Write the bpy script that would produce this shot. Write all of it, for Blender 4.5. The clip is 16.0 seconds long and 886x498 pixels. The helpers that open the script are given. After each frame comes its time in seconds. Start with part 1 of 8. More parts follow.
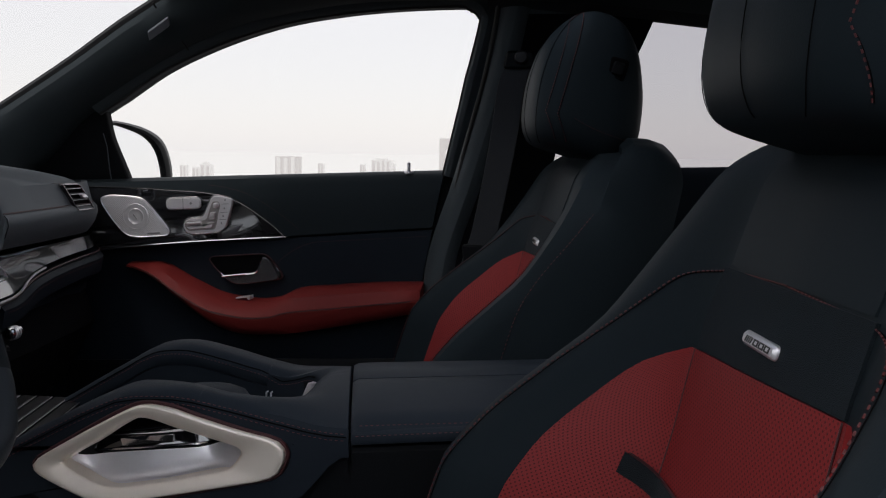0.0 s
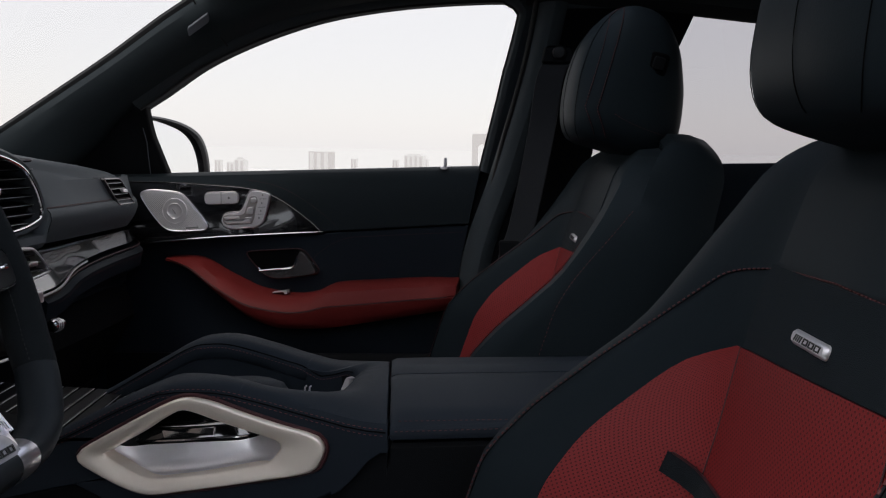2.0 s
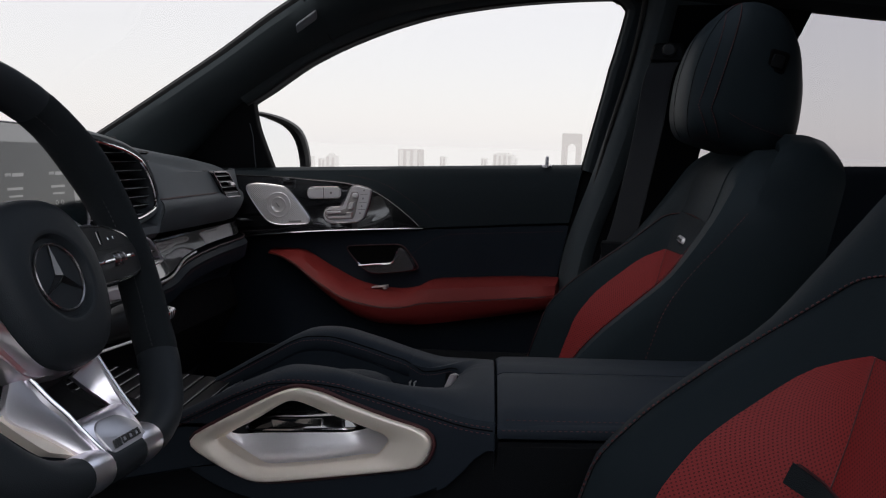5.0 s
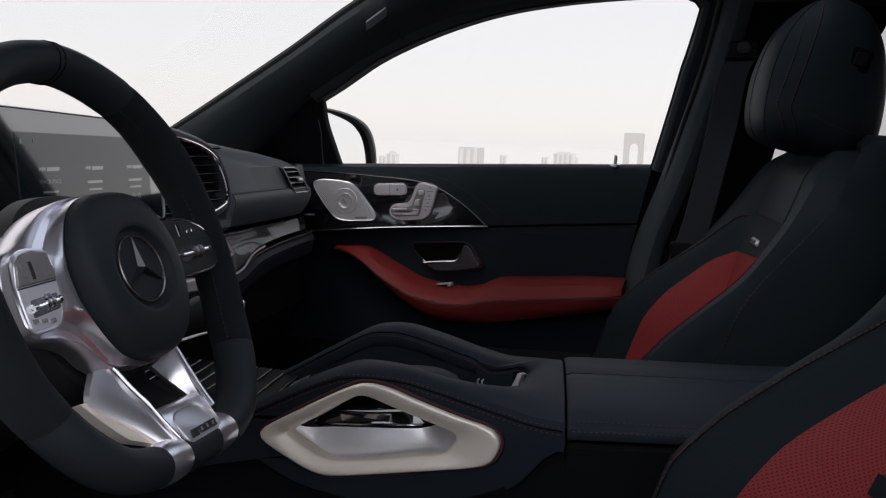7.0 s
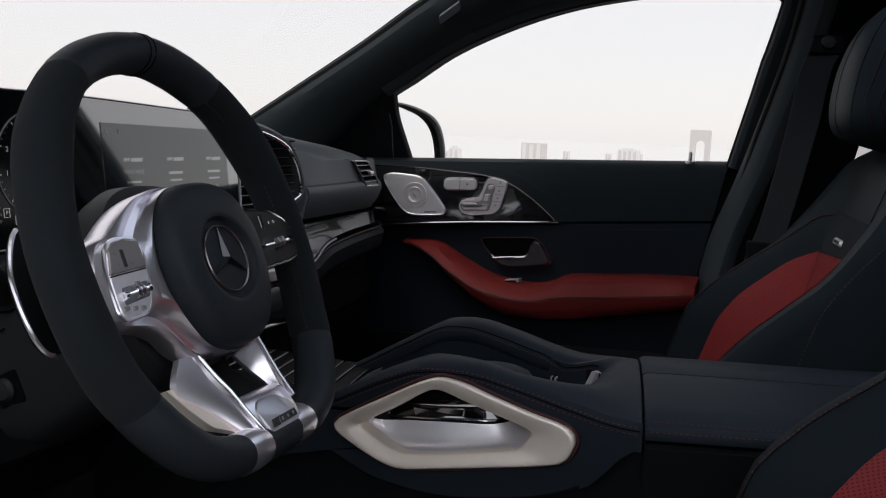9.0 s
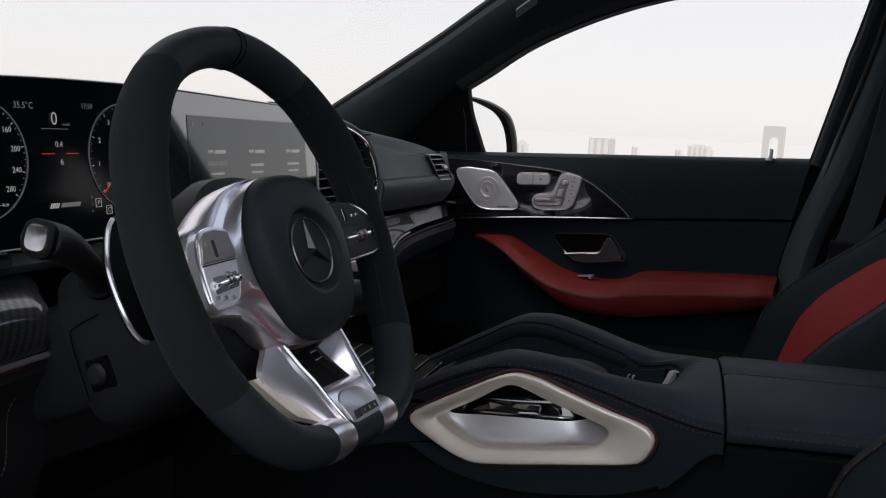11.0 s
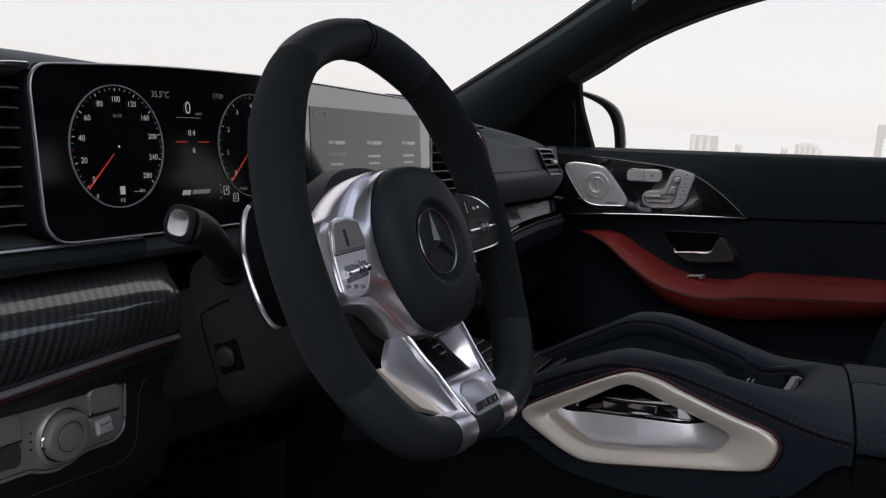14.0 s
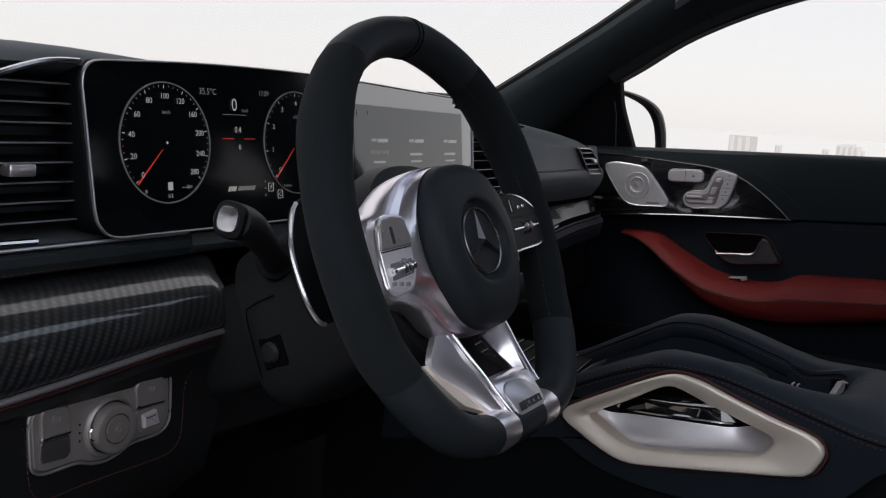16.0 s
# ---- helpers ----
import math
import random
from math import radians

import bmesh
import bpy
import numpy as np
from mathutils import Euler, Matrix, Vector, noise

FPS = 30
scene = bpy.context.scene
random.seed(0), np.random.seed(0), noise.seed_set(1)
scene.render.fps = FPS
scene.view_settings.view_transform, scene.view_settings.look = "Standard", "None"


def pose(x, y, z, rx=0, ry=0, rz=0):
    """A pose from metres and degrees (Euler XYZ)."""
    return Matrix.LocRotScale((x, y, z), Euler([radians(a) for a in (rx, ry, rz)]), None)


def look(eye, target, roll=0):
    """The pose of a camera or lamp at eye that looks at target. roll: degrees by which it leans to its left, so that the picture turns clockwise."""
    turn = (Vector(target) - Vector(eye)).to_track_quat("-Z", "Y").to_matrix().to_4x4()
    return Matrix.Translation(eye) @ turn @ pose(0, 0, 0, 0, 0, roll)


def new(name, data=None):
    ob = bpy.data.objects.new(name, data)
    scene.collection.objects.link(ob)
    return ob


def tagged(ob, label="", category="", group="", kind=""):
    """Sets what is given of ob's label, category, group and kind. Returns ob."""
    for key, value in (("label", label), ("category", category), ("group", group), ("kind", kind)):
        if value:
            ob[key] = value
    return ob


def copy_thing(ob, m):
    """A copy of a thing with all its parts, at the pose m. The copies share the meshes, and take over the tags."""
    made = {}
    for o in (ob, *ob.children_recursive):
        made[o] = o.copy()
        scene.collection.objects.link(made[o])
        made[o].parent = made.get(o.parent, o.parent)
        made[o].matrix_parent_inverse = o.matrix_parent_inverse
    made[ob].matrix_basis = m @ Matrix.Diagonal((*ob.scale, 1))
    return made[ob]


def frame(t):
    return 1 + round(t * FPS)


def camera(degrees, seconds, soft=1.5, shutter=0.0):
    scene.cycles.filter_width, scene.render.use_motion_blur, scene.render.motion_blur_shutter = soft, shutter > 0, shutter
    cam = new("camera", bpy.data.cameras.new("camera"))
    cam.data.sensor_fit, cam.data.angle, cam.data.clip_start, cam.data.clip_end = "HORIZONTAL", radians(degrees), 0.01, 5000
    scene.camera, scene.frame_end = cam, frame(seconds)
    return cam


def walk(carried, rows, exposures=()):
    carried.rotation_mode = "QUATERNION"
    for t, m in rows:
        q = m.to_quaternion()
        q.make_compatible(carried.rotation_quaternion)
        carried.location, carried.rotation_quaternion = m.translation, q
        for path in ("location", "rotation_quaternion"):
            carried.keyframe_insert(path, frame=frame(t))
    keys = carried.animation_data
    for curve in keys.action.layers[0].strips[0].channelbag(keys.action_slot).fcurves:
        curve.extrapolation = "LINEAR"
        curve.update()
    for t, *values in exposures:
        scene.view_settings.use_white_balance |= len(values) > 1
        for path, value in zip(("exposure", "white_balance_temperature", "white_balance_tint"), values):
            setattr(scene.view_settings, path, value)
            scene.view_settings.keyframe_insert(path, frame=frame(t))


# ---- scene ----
cam = camera(51.6, 16.0, soft=1.15)
PATH = [
    (0, (0.487, -0.999, 1.228), (0.225, 0.973, 1.025), 0.9),
    (0.5, (0.486, -0.998, 1.228), (0.216, 0.973, 1.023), 0.9),
    (1, (0.485, -0.998, 1.228), (0.2, 0.971, 1.019), 0.9),
    (1.5, (0.482, -0.997, 1.228), (0.177, 0.968, 1.017), 1.0),
    (2, (0.479, -0.998, 1.228), (0.148, 0.963, 1.014), 1.0),
    (2.5, (0.476, -0.998, 1.228), (0.116, 0.958, 1.012), 1.1),
    (3, (0.472, -0.999, 1.228), (0.083, 0.951, 1.01), 1.3),
    (3.5, (0.468, -0.998, 1.227), (0.048, 0.945, 1.008), 1.4),
    (4, (0.463, -0.997, 1.226), (0.011, 0.939, 1.007), 1.5),
    (6.5, (0.443, -0.998, 1.225), (-0.164, 0.894, 0.997), 2.2),
    (7, (0.44, -0.998, 1.224), (-0.197, 0.884, 0.994), 2.3),
    (7.5, (0.436, -0.999, 1.224), (-0.231, 0.872, 0.99), 2.4),
    (8, (0.433, -0.999, 1.223), (-0.265, 0.861, 0.986), 2.5),
    (8.5, (0.428, -1.0, 1.224), (-0.302, 0.846, 0.982), 2.7),
    (9, (0.423, -0.999, 1.222), (-0.337, 0.834, 0.976), 2.8),
    (11.5, (0.406, -1.006, 1.221), (-0.514, 0.749, 0.951), 3.3),
    (12, (0.402, -1.008, 1.22), (-0.551, 0.729, 0.946), 3.4),
    (12.5, (0.398, -1.01, 1.22), (-0.586, 0.709, 0.941), 3.5),
    (13, (0.394, -1.011, 1.219), (-0.617, 0.691, 0.937), 3.6),
    (13.5, (0.39, -1.012, 1.22), (-0.646, 0.675, 0.932), 3.8),
    (14, (0.387, -1.013, 1.219), (-0.676, 0.656, 0.928), 3.9),
    (14.5, (0.384, -1.014, 1.219), (-0.701, 0.64, 0.925), 4.0),
    (15, (0.381, -1.015, 1.219), (-0.725, 0.624, 0.922), 4.1),
    (15.5, (0.38, -1.017, 1.219), (-0.737, 0.615, 0.92), 4.1),
    (16, (0.38, -1.017, 1.218), (-0.745, 0.61, 0.919), 4.2),
]
walk(cam, [(t, look(eye, target, roll)) for t, eye, target, roll in PATH])

# ---- daylight: a bright hazy sky, a weak wide sun ----
world = bpy.data.worlds.new("sky")
scene.world = world
world.use_nodes = True
wn = world.node_tree
wn.nodes.clear()
w_out = wn.nodes.new("ShaderNodeOutputWorld")
w_mix = wn.nodes.new("ShaderNodeMixShader")
w_sky = wn.nodes.new("ShaderNodeTexSky")
w_sky.sky_type, w_sky.sun_disc = "NISHITA", False
w_sky.sun_elevation, w_sky.sun_rotation = radians(52), radians(200)
w_a = wn.nodes.new("ShaderNodeBackground")
w_a.inputs["Strength"].default_value = 0.15
w_b = wn.nodes.new("ShaderNodeBackground")
w_b.inputs["Color"].default_value = (0.905, 0.915, 0.960, 1)
w_b.inputs["Strength"].default_value = 2.12
w_mix.inputs[0].default_value = 0.75
wn.links.new(w_sky.outputs[0], w_a.inputs["Color"])
wn.links.new(w_a.outputs[0], w_mix.inputs[1])
wn.links.new(w_b.outputs[0], w_mix.inputs[2])
wn.links.new(w_mix.outputs[0], w_out.inputs["Surface"])
sun = new("sun", bpy.data.lights.new("sun", "SUN"))
sun.data.energy, sun.data.angle, sun.data.color = 0.7, radians(25), (1.0, 0.96, 0.92)
sun.matrix_world = look((0, 0, 10), (2.2, 5.4, 0))


# ---- materials ----
def material(name, color, rough=0.5, metal=0.0, coat=0.0, spec=0.5, grain=0.0, scale=400.0, vary=0.25, blotch=6.0, sheen=0.0,
             emit=None, strength=1.0):
    """A principled surface with fine grain in its relief and two scales of variation in colour and gloss."""
    m = bpy.data.materials.new(name)
    m.use_nodes = True
    nt = m.node_tree
    b = nt.nodes["Principled BSDF"]
    b.inputs["Metallic"].default_value = metal
    b.inputs["Roughness"].default_value = rough
    b.inputs["Specular IOR Level"].default_value = spec
    b.inputs["Coat Weight"].default_value = coat
    b.inputs["Coat Roughness"].default_value = 0.04
    b.inputs["Sheen Weight"].default_value = sheen
    if emit:
        b.inputs["Emission Color"].default_value = (*emit, 1)
        b.inputs["Emission Strength"].default_value = strength
    tc = nt.nodes.new("ShaderNodeTexCoord")
    big = nt.nodes.new("ShaderNodeTexNoise")
    big.inputs["Scale"].default_value = blotch
    big.inputs["Detail"].default_value = 5
    nt.links.new(tc.outputs["Object"], big.inputs["Vector"])
    ramp = nt.nodes.new("ShaderNodeMixRGB")
    ramp.inputs[1].default_value = (*[c * (1 - vary) for c in color], 1)
    ramp.inputs[2].default_value = (*[min(1, c * (1 + vary)) for c in color], 1)
    nt.links.new(big.outputs["Fac"], ramp.inputs[0])
    nt.links.new(ramp.outputs[0], b.inputs["Base Color"])
    rr = nt.nodes.new("ShaderNodeMapRange")
    rr.inputs["To Min"].default_value = max(0.0, rough * 0.86)
    rr.inputs["To Max"].default_value = min(1.0, rough * 1.14)
    nt.links.new(big.outputs["Fac"], rr.inputs["Value"])
    nt.links.new(rr.outputs[0], b.inputs["Roughness"])
    if grain:
        fine = nt.nodes.new("ShaderNodeTexVoronoi")
        fine.inputs["Scale"].default_value = scale
        nt.links.new(tc.outputs["Object"], fine.inputs["Vector"])
        bump = nt.nodes.new("ShaderNodeBump")
        bump.inputs["Strength"].default_value = grain
        bump.inputs["Distance"].default_value = 0.0006
        nt.links.new(fine.outputs["Distance"], bump.inputs["Height"])
        nt.links.new(bump.outputs[0], b.inputs["Normal"])
    return m


def dots(m, color, hole, pitch, radius, ax=("Y", "Z")):
    """Perforation: rows of small dark holes in staggered rows over the material m."""
    nt = m.node_tree
    b = nt.nodes["Principled BSDF"]
    src = b.inputs["Base Color"].links[0].from_socket
    tc = nt.nodes.new("ShaderNodeTexCoord")
    sep = nt.nodes.new("ShaderNodeSeparateXYZ")
    nt.links.new(tc.outputs["Object" if ax else "UV"], sep.inputs[0])
    ax = ax or ("X", "Y")

    def op(kind, a, c=None):
        n = nt.nodes.new("ShaderNodeMath")
        n.operation = kind
        for i, v in enumerate((a, c)):
            if v is None:
                continue
            if isinstance(v, (int, float)):
                n.inputs[i].default_value = v
            else:
                nt.links.new(v, n.inputs[i])
        return n.outputs[0]

    k = math.pi / pitch
    p = op("MULTIPLY", op("ADD", sep.outputs[ax[0]], sep.outputs[ax[1]]), k)
    q = op("MULTIPLY", op("SUBTRACT", sep.outputs[ax[0]], sep.outputs[ax[1]]), k)
    h = op("MULTIPLY", op("ABSOLUTE", op("SINE", p)), op("ABSOLUTE", op("SINE", q)))
    mask = op("GREATER_THAN", h, radius)
    mix = nt.nodes.new("ShaderNodeMixRGB")
    mix.inputs[2].default_value = (*hole, 1)
    nt.links.new(mask, mix.inputs[0])
    nt.links.new(src, mix.inputs[1])
    nt.links.new(mix.outputs[0], b.inputs["Base Color"])
    return m


def weave(m, dark, light, pitch, axis="Y"):
    """Twill weave of carbon cloth under clear lacquer: slanting ribs, broken into short tows."""
    nt = m.node_tree
    b = nt.nodes["Principled BSDF"]
    tc = nt.nodes.new("ShaderNodeTexCoord")
    sep = nt.nodes.new("ShaderNodeSeparateXYZ")
    nt.links.new(tc.outputs["Object"], sep.inputs[0])

    def op(kind, p, q):
        n = nt.nodes.new("ShaderNodeMath")
        n.operation = kind
        for i, v in enumerate((p, q)):
            if isinstance(v, (int, float)):
                n.inputs[i].default_value = v
            else:
                nt.links.new(v, n.inputs[i])
        return n.outputs[0]

    along = sep.outputs[axis]
    k = 2 * math.pi / pitch
    rib = op("SINE", op("MULTIPLY", op("SUBTRACT", along, op("MULTIPLY", sep.outputs["Z"], 0.55)), k), 0)
    tow = op("SINE", op("MULTIPLY", op("ADD", along, op("MULTIPLY", sep.outputs["Z"], 2.2)), k), 0)
    f = op("MULTIPLY", op("ADD", op("MULTIPLY", rib, 0.5), 0.5), op("ADD", op("MULTIPLY", tow, 0.25), 0.75))
    mix = nt.nodes.new("ShaderNodeMixRGB")
    mix.inputs[1].default_value = (*dark, 1)
    mix.inputs[2].default_value = (*light, 1)
    nt.links.new(f, mix.inputs[0])
    nt.links.new(mix.outputs[0], b.inputs["Base Color"])
    return m


def clear_glass(name, tint):
    m = bpy.data.materials.new(name)
    m.use_nodes = True
    nt = m.node_tree
    nt.nodes.clear()
    out = nt.nodes.new("ShaderNodeOutputMaterial")
    mix = nt.nodes.new("ShaderNodeMixShader")
    tr = nt.nodes.new("ShaderNodeBsdfTransparent")
    gl = nt.nodes.new("ShaderNodeBsdfGlossy")
    lw = nt.nodes.new("ShaderNodeLayerWeight")
    fr = nt.nodes.new("ShaderNodeMath")
    fr.operation = "POWER"
    fr.inputs[1].default_value = 4.0
    sc = nt.nodes.new("ShaderNodeMapRange")
    sc.inputs["To Min"].default_value, sc.inputs["To Max"].default_value = 0.02, 0.14
    tr.inputs["Color"].default_value = (*tint, 1)
    gl.inputs["Roughness"].default_value = 0.01
    lw.inputs["Blend"].default_value = 0.5
    nt.links.new(lw.outputs["Facing"], fr.inputs[0])
    nt.links.new(fr.outputs[0], sc.inputs["Value"])
    nt.links.new(sc.outputs[0], mix.inputs[0])
    nt.links.new(tr.outputs[0], mix.inputs[1])
    nt.links.new(gl.outputs[0], mix.inputs[2])
    nt.links.new(mix.outputs[0], out.inputs["Surface"])
    return m


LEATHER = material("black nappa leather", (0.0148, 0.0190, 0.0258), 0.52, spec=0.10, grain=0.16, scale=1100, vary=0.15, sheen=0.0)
# Darker copy of the leather: shade on the seats is put into its colour.
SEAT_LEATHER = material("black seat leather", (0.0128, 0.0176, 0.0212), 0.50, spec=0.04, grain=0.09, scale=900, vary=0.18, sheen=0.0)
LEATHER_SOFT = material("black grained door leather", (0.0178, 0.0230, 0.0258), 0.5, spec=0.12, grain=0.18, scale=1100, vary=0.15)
SUEDE = material("black suede", (0.0115, 0.0142, 0.0166), 0.95, spec=0.12, grain=0.5, scale=1500, vary=0.3, blotch=40, sheen=0.035)
RED = material("red nappa leather", (0.185, 0.0205, 0.0185), 0.55, spec=0.22, grain=0.3, scale=900, vary=0.1)
RED_PERF = dots(material("perforated red leather", (0.225, 0.0205, 0.0215), 0.52, spec=0.2, grain=0.2, scale=900, vary=0.1), None, (0.085, 0.009, 0.009), 0.0049, 0.76, None)
YOKE = material("black suede yoke", (0.0088, 0.0130, 0.0165), 0.95, spec=0.08, grain=0.5, scale=1500, vary=0.35, blotch=45, sheen=0.03)
STITCH = material("red thread", (0.085, 0.014, 0.015), 0.7)
PIPING = material("dark red piping", (0.042, 0.009, 0.011), 0.5)
PLASTIC = material("black soft-touch plastic", (0.0042, 0.0048, 0.006), 0.6, spec=0.1, grain=0.25, scale=1200)
PLASTIC_FINE = material("dark grey moulded plastic", (0.0105, 0.0112, 0.0125), 0.5, spec=0.3, grain=0.2, scale=1200)
GLOSS = material("black piano lacquer", (0.006, 0.006, 0.007), 0.12, coat=1.0, vary=0.1)
CARBON = weave(material("carbon fibre", (0.02, 0.02, 0.02), 0.35, coat=1.0), (0.0035, 0.0035, 0.004), (0.040, 0.042, 0.047), 0.0082)
CHROME = material("polished chrome", (0.82, 0.81, 0.83), 0.12, metal=1.0, vary=0.05)
SATIN = material("satin silver metal", (0.95, 0.91, 0.96), 0.30, metal=0.95, vary=0.05)
DARK_METAL = material("dark metal", (0.25, 0.24, 0.25), 0.26, metal=0.85, vary=0.05)
EMBLEM = material("blackened metal", (0.085, 0.086, 0.092), 0.30, metal=0.9, vary=0.05)
EDGE = material("grey metal edge", (0.48, 0.47, 0.50), 0.35, metal=0.8, vary=0.05)
# Dash leather lightened: the windscreen's light on the pad is in its colour.
DASH_TOP = material("lit grained dash leather", (0.090, 0.100, 0.110), 0.50, spec=0.14, grain=0.22, scale=1000, vary=0.12)
# Lighter copy of the pillar trim; light on pillar and window frame is painted in.
LIT_TRIM = material("lit grey pillar trim", (0.042, 0.0500, 0.0540), 0.62, spec=0.3, grain=0.3, scale=900, vary=0.12)
BRUSHED = material("brushed aluminium", (0.97, 0.93, 0.98), 0.36, metal=0.80, vary=0.06, grain=0.1, scale=1500)
CHAMPAGNE = material("champagne satin metal", (0.92, 0.825, 0.72), 0.42, metal=0.45, vary=0.05)
SILVER_PAINT = material("silver painted plastic", (0.76, 0.735, 0.755), 0.30, metal=0.55, vary=0.05)
SWITCH_PAINT = material("dull silver painted plastic", (0.31, 0.285, 0.28), 0.36, metal=0.5, vary=0.06)
BELT = material("woven belt webbing", (0.012, 0.014, 0.018), 0.8, grain=0.4, scale=1800)
CARPET = material("black carpet", (0.004, 0.004, 0.005), 0.98, spec=0.1, grain=0.8, scale=700)
LINER = material("black fabric headliner", (0.012, 0.014, 0.017), 0.9, grain=0.4, scale=1200)
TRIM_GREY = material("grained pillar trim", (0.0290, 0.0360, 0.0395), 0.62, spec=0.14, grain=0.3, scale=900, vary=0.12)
RUBBER = material("black rubber seal", (0.009, 0.009, 0.01), 0.55)
PAINT = material("dark car paint", (0.035, 0.04, 0.045), 0.25, coat=1.0, vary=0.05)
MIRROR = material("mirror glass", (0.93, 0.93, 0.93), 0.02, metal=1.0, vary=0.0)
SCREEN = material("black display glass", (0.003, 0.004, 0.005), 0.06, spec=0.5, coat=1.0, vary=0.0)
# Duller than the display glass, so that window reflections stay off the gauges.
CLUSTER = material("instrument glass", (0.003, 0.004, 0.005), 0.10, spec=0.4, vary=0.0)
SCREEN_C = material("centre display glass", (0.008, 0.014, 0.017), 0.07, spec=0.3, coat=0.45, vary=0.0)
TILE = material("faint display print", (0.016, 0.017, 0.018), 0.07, coat=1.0, vary=0.0, emit=(0.8, 0.8, 0.8), strength=0.09)
for m in (GLOSS, CARBON):
    m.node_tree.nodes["Principled BSDF"].inputs["Coat IOR"].default_value = 1.75 if m is CARBON else 2.1
    m.node_tree.nodes["Principled BSDF"].inputs["Coat Roughness"].default_value = 0.03
# Cool sky light is put into leather and trim as bluish tints.
for m in (LEATHER, SEAT_LEATHER, LEATHER_SOFT, DASH_TOP, TRIM_GREY, LIT_TRIM):
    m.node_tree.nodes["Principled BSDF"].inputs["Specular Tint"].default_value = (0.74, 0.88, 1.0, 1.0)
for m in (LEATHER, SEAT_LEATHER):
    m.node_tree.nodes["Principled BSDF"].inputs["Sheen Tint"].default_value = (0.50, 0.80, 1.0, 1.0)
for m in (SCREEN, SCREEN_C, TILE):
    m.node_tree.nodes["Principled BSDF"].inputs["Coat IOR"].default_value = 2.6 if m is SCREEN else 2.15
PRINT = material("white display print", (0.1, 0.1, 0.1), 0.5, emit=(0.85, 0.83, 0.78), strength=0.30)
PRINT_DIM = material("dim display print", (0.1, 0.1, 0.1), 0.5, emit=(0.8, 0.8, 0.8), strength=0.11)
PRINT_RED = material("red display print", (0.1, 0.01, 0.01), 0.5, emit=(0.9, 0.06, 0.03), strength=0.38)
SLAT = material("black ribbed plastic", (0.0045, 0.0046, 0.0055), 0.35, spec=0.10)
SEAM = material("dark seam", (0.003, 0.003, 0.0035), 0.9, spec=0.05)
INK = material("black print", (0.012, 0.012, 0.013), 0.5)
PAD_SILVER = material("silver key paint", (0.86, 0.83, 0.88), 0.30, metal=0.45, vary=0.05)
TAG_GREY = material("grey plastic", (0.13, 0.14, 0.16), 0.5)
HUB = material("black hub leather", (0.0200, 0.0240, 0.0285), 0.5, spec=0.14, grain=0.2, scale=1100, vary=0.15)
GREY_MARK = material("grey print", (0.24, 0.235, 0.24), 0.5)
# Dimmed and warmed: the sky's level behind the panes is set by this tint.
GLASS = clear_glass("window glass", (0.570, 0.545, 0.525))
# Bluish, so that light let in through the added roof panel turns cool.
ROOF_GLASS = clear_glass("roof glass", (0.42, 0.46, 0.52))
TINTED = clear_glass("privacy glass", (0.318, 0.298, 0.300))
# Kept dark so that the hidden deck bounces less light onto the cabin's sides.
CONCRETE = material("weathered concrete", (0.15, 0.142, 0.135), 0.9, grain=0.3, scale=60, vary=0.2, blotch=0.6)
# The sea's haze and brightness are given as glow.
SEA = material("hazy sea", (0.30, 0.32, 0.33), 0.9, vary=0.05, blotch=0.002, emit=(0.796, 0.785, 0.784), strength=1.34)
# Haze before the towers is put into their materials as a pale glow.
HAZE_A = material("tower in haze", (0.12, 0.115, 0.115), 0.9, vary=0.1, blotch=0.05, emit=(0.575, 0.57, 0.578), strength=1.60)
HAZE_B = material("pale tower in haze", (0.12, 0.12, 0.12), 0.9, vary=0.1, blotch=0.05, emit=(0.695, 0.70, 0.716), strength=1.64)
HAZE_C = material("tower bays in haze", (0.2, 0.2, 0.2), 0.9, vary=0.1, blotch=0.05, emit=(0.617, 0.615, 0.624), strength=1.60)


# ---- builders ----
def link(name, bm, mat, angle=38):
    me = bpy.data.meshes.new(name)
    bmesh.ops.recalc_face_normals(bm, faces=bm.faces)
    bm.to_mesh(me)
    bm.free()
    me.materials.append(mat)
    me.shade_smooth()
    me.set_sharp_from_angle(angle=radians(angle))
    return new(name, me)


def under(ob, parent):
    ob.parent = parent
    inv = parent.matrix_world if not parent.parent else parent.parent.matrix_basis @ parent.matrix_parent_inverse @ parent.matrix_basis
    ob.matrix_parent_inverse = inv.inverted()
    return ob


def part(name, bm, mat, parent, label="", angle=38):
    """One bmesh, in world metres, as one mesh object under a thing or under a part."""
    ob = under(link(name, bm, mat, angle), parent)
    return tagged(ob, label) if label else ob


def thing(name, at, label, category, group="", kind=""):
    e = new(name)
    e.matrix_world = pose(*at)
    e.empty_display_size = 0.05
    e.matrix_basis = pose(*at)
    return tagged(e, label, category, group, kind)


def single(name, bm, mat, label, category, group="", kind="", angle=38):
    return tagged(link(name, bm, mat, angle), label, category, group, kind)


def spline(pts, n=8, closed=False):
    """Catmull-Rom curve through a few points."""
    P = [Vector(p) for p in pts]
    out, k = [], len(P)
    for i in range(k if closed else k - 1):
        a, b, c, d = (P[(i + j) % k] if closed else P[min(max(i + j, 0), k - 1)] for j in (-1, 0, 1, 2))
        for s in range(n):
            t = s / n
            out.append(0.5 * (2 * b + (c - a) * t + (2 * a - 5 * b + 4 * c - d) * t * t + (3 * b - a - 3 * c + d) * t ** 3))
    if not closed:
        out.append(P[-1])
    return out


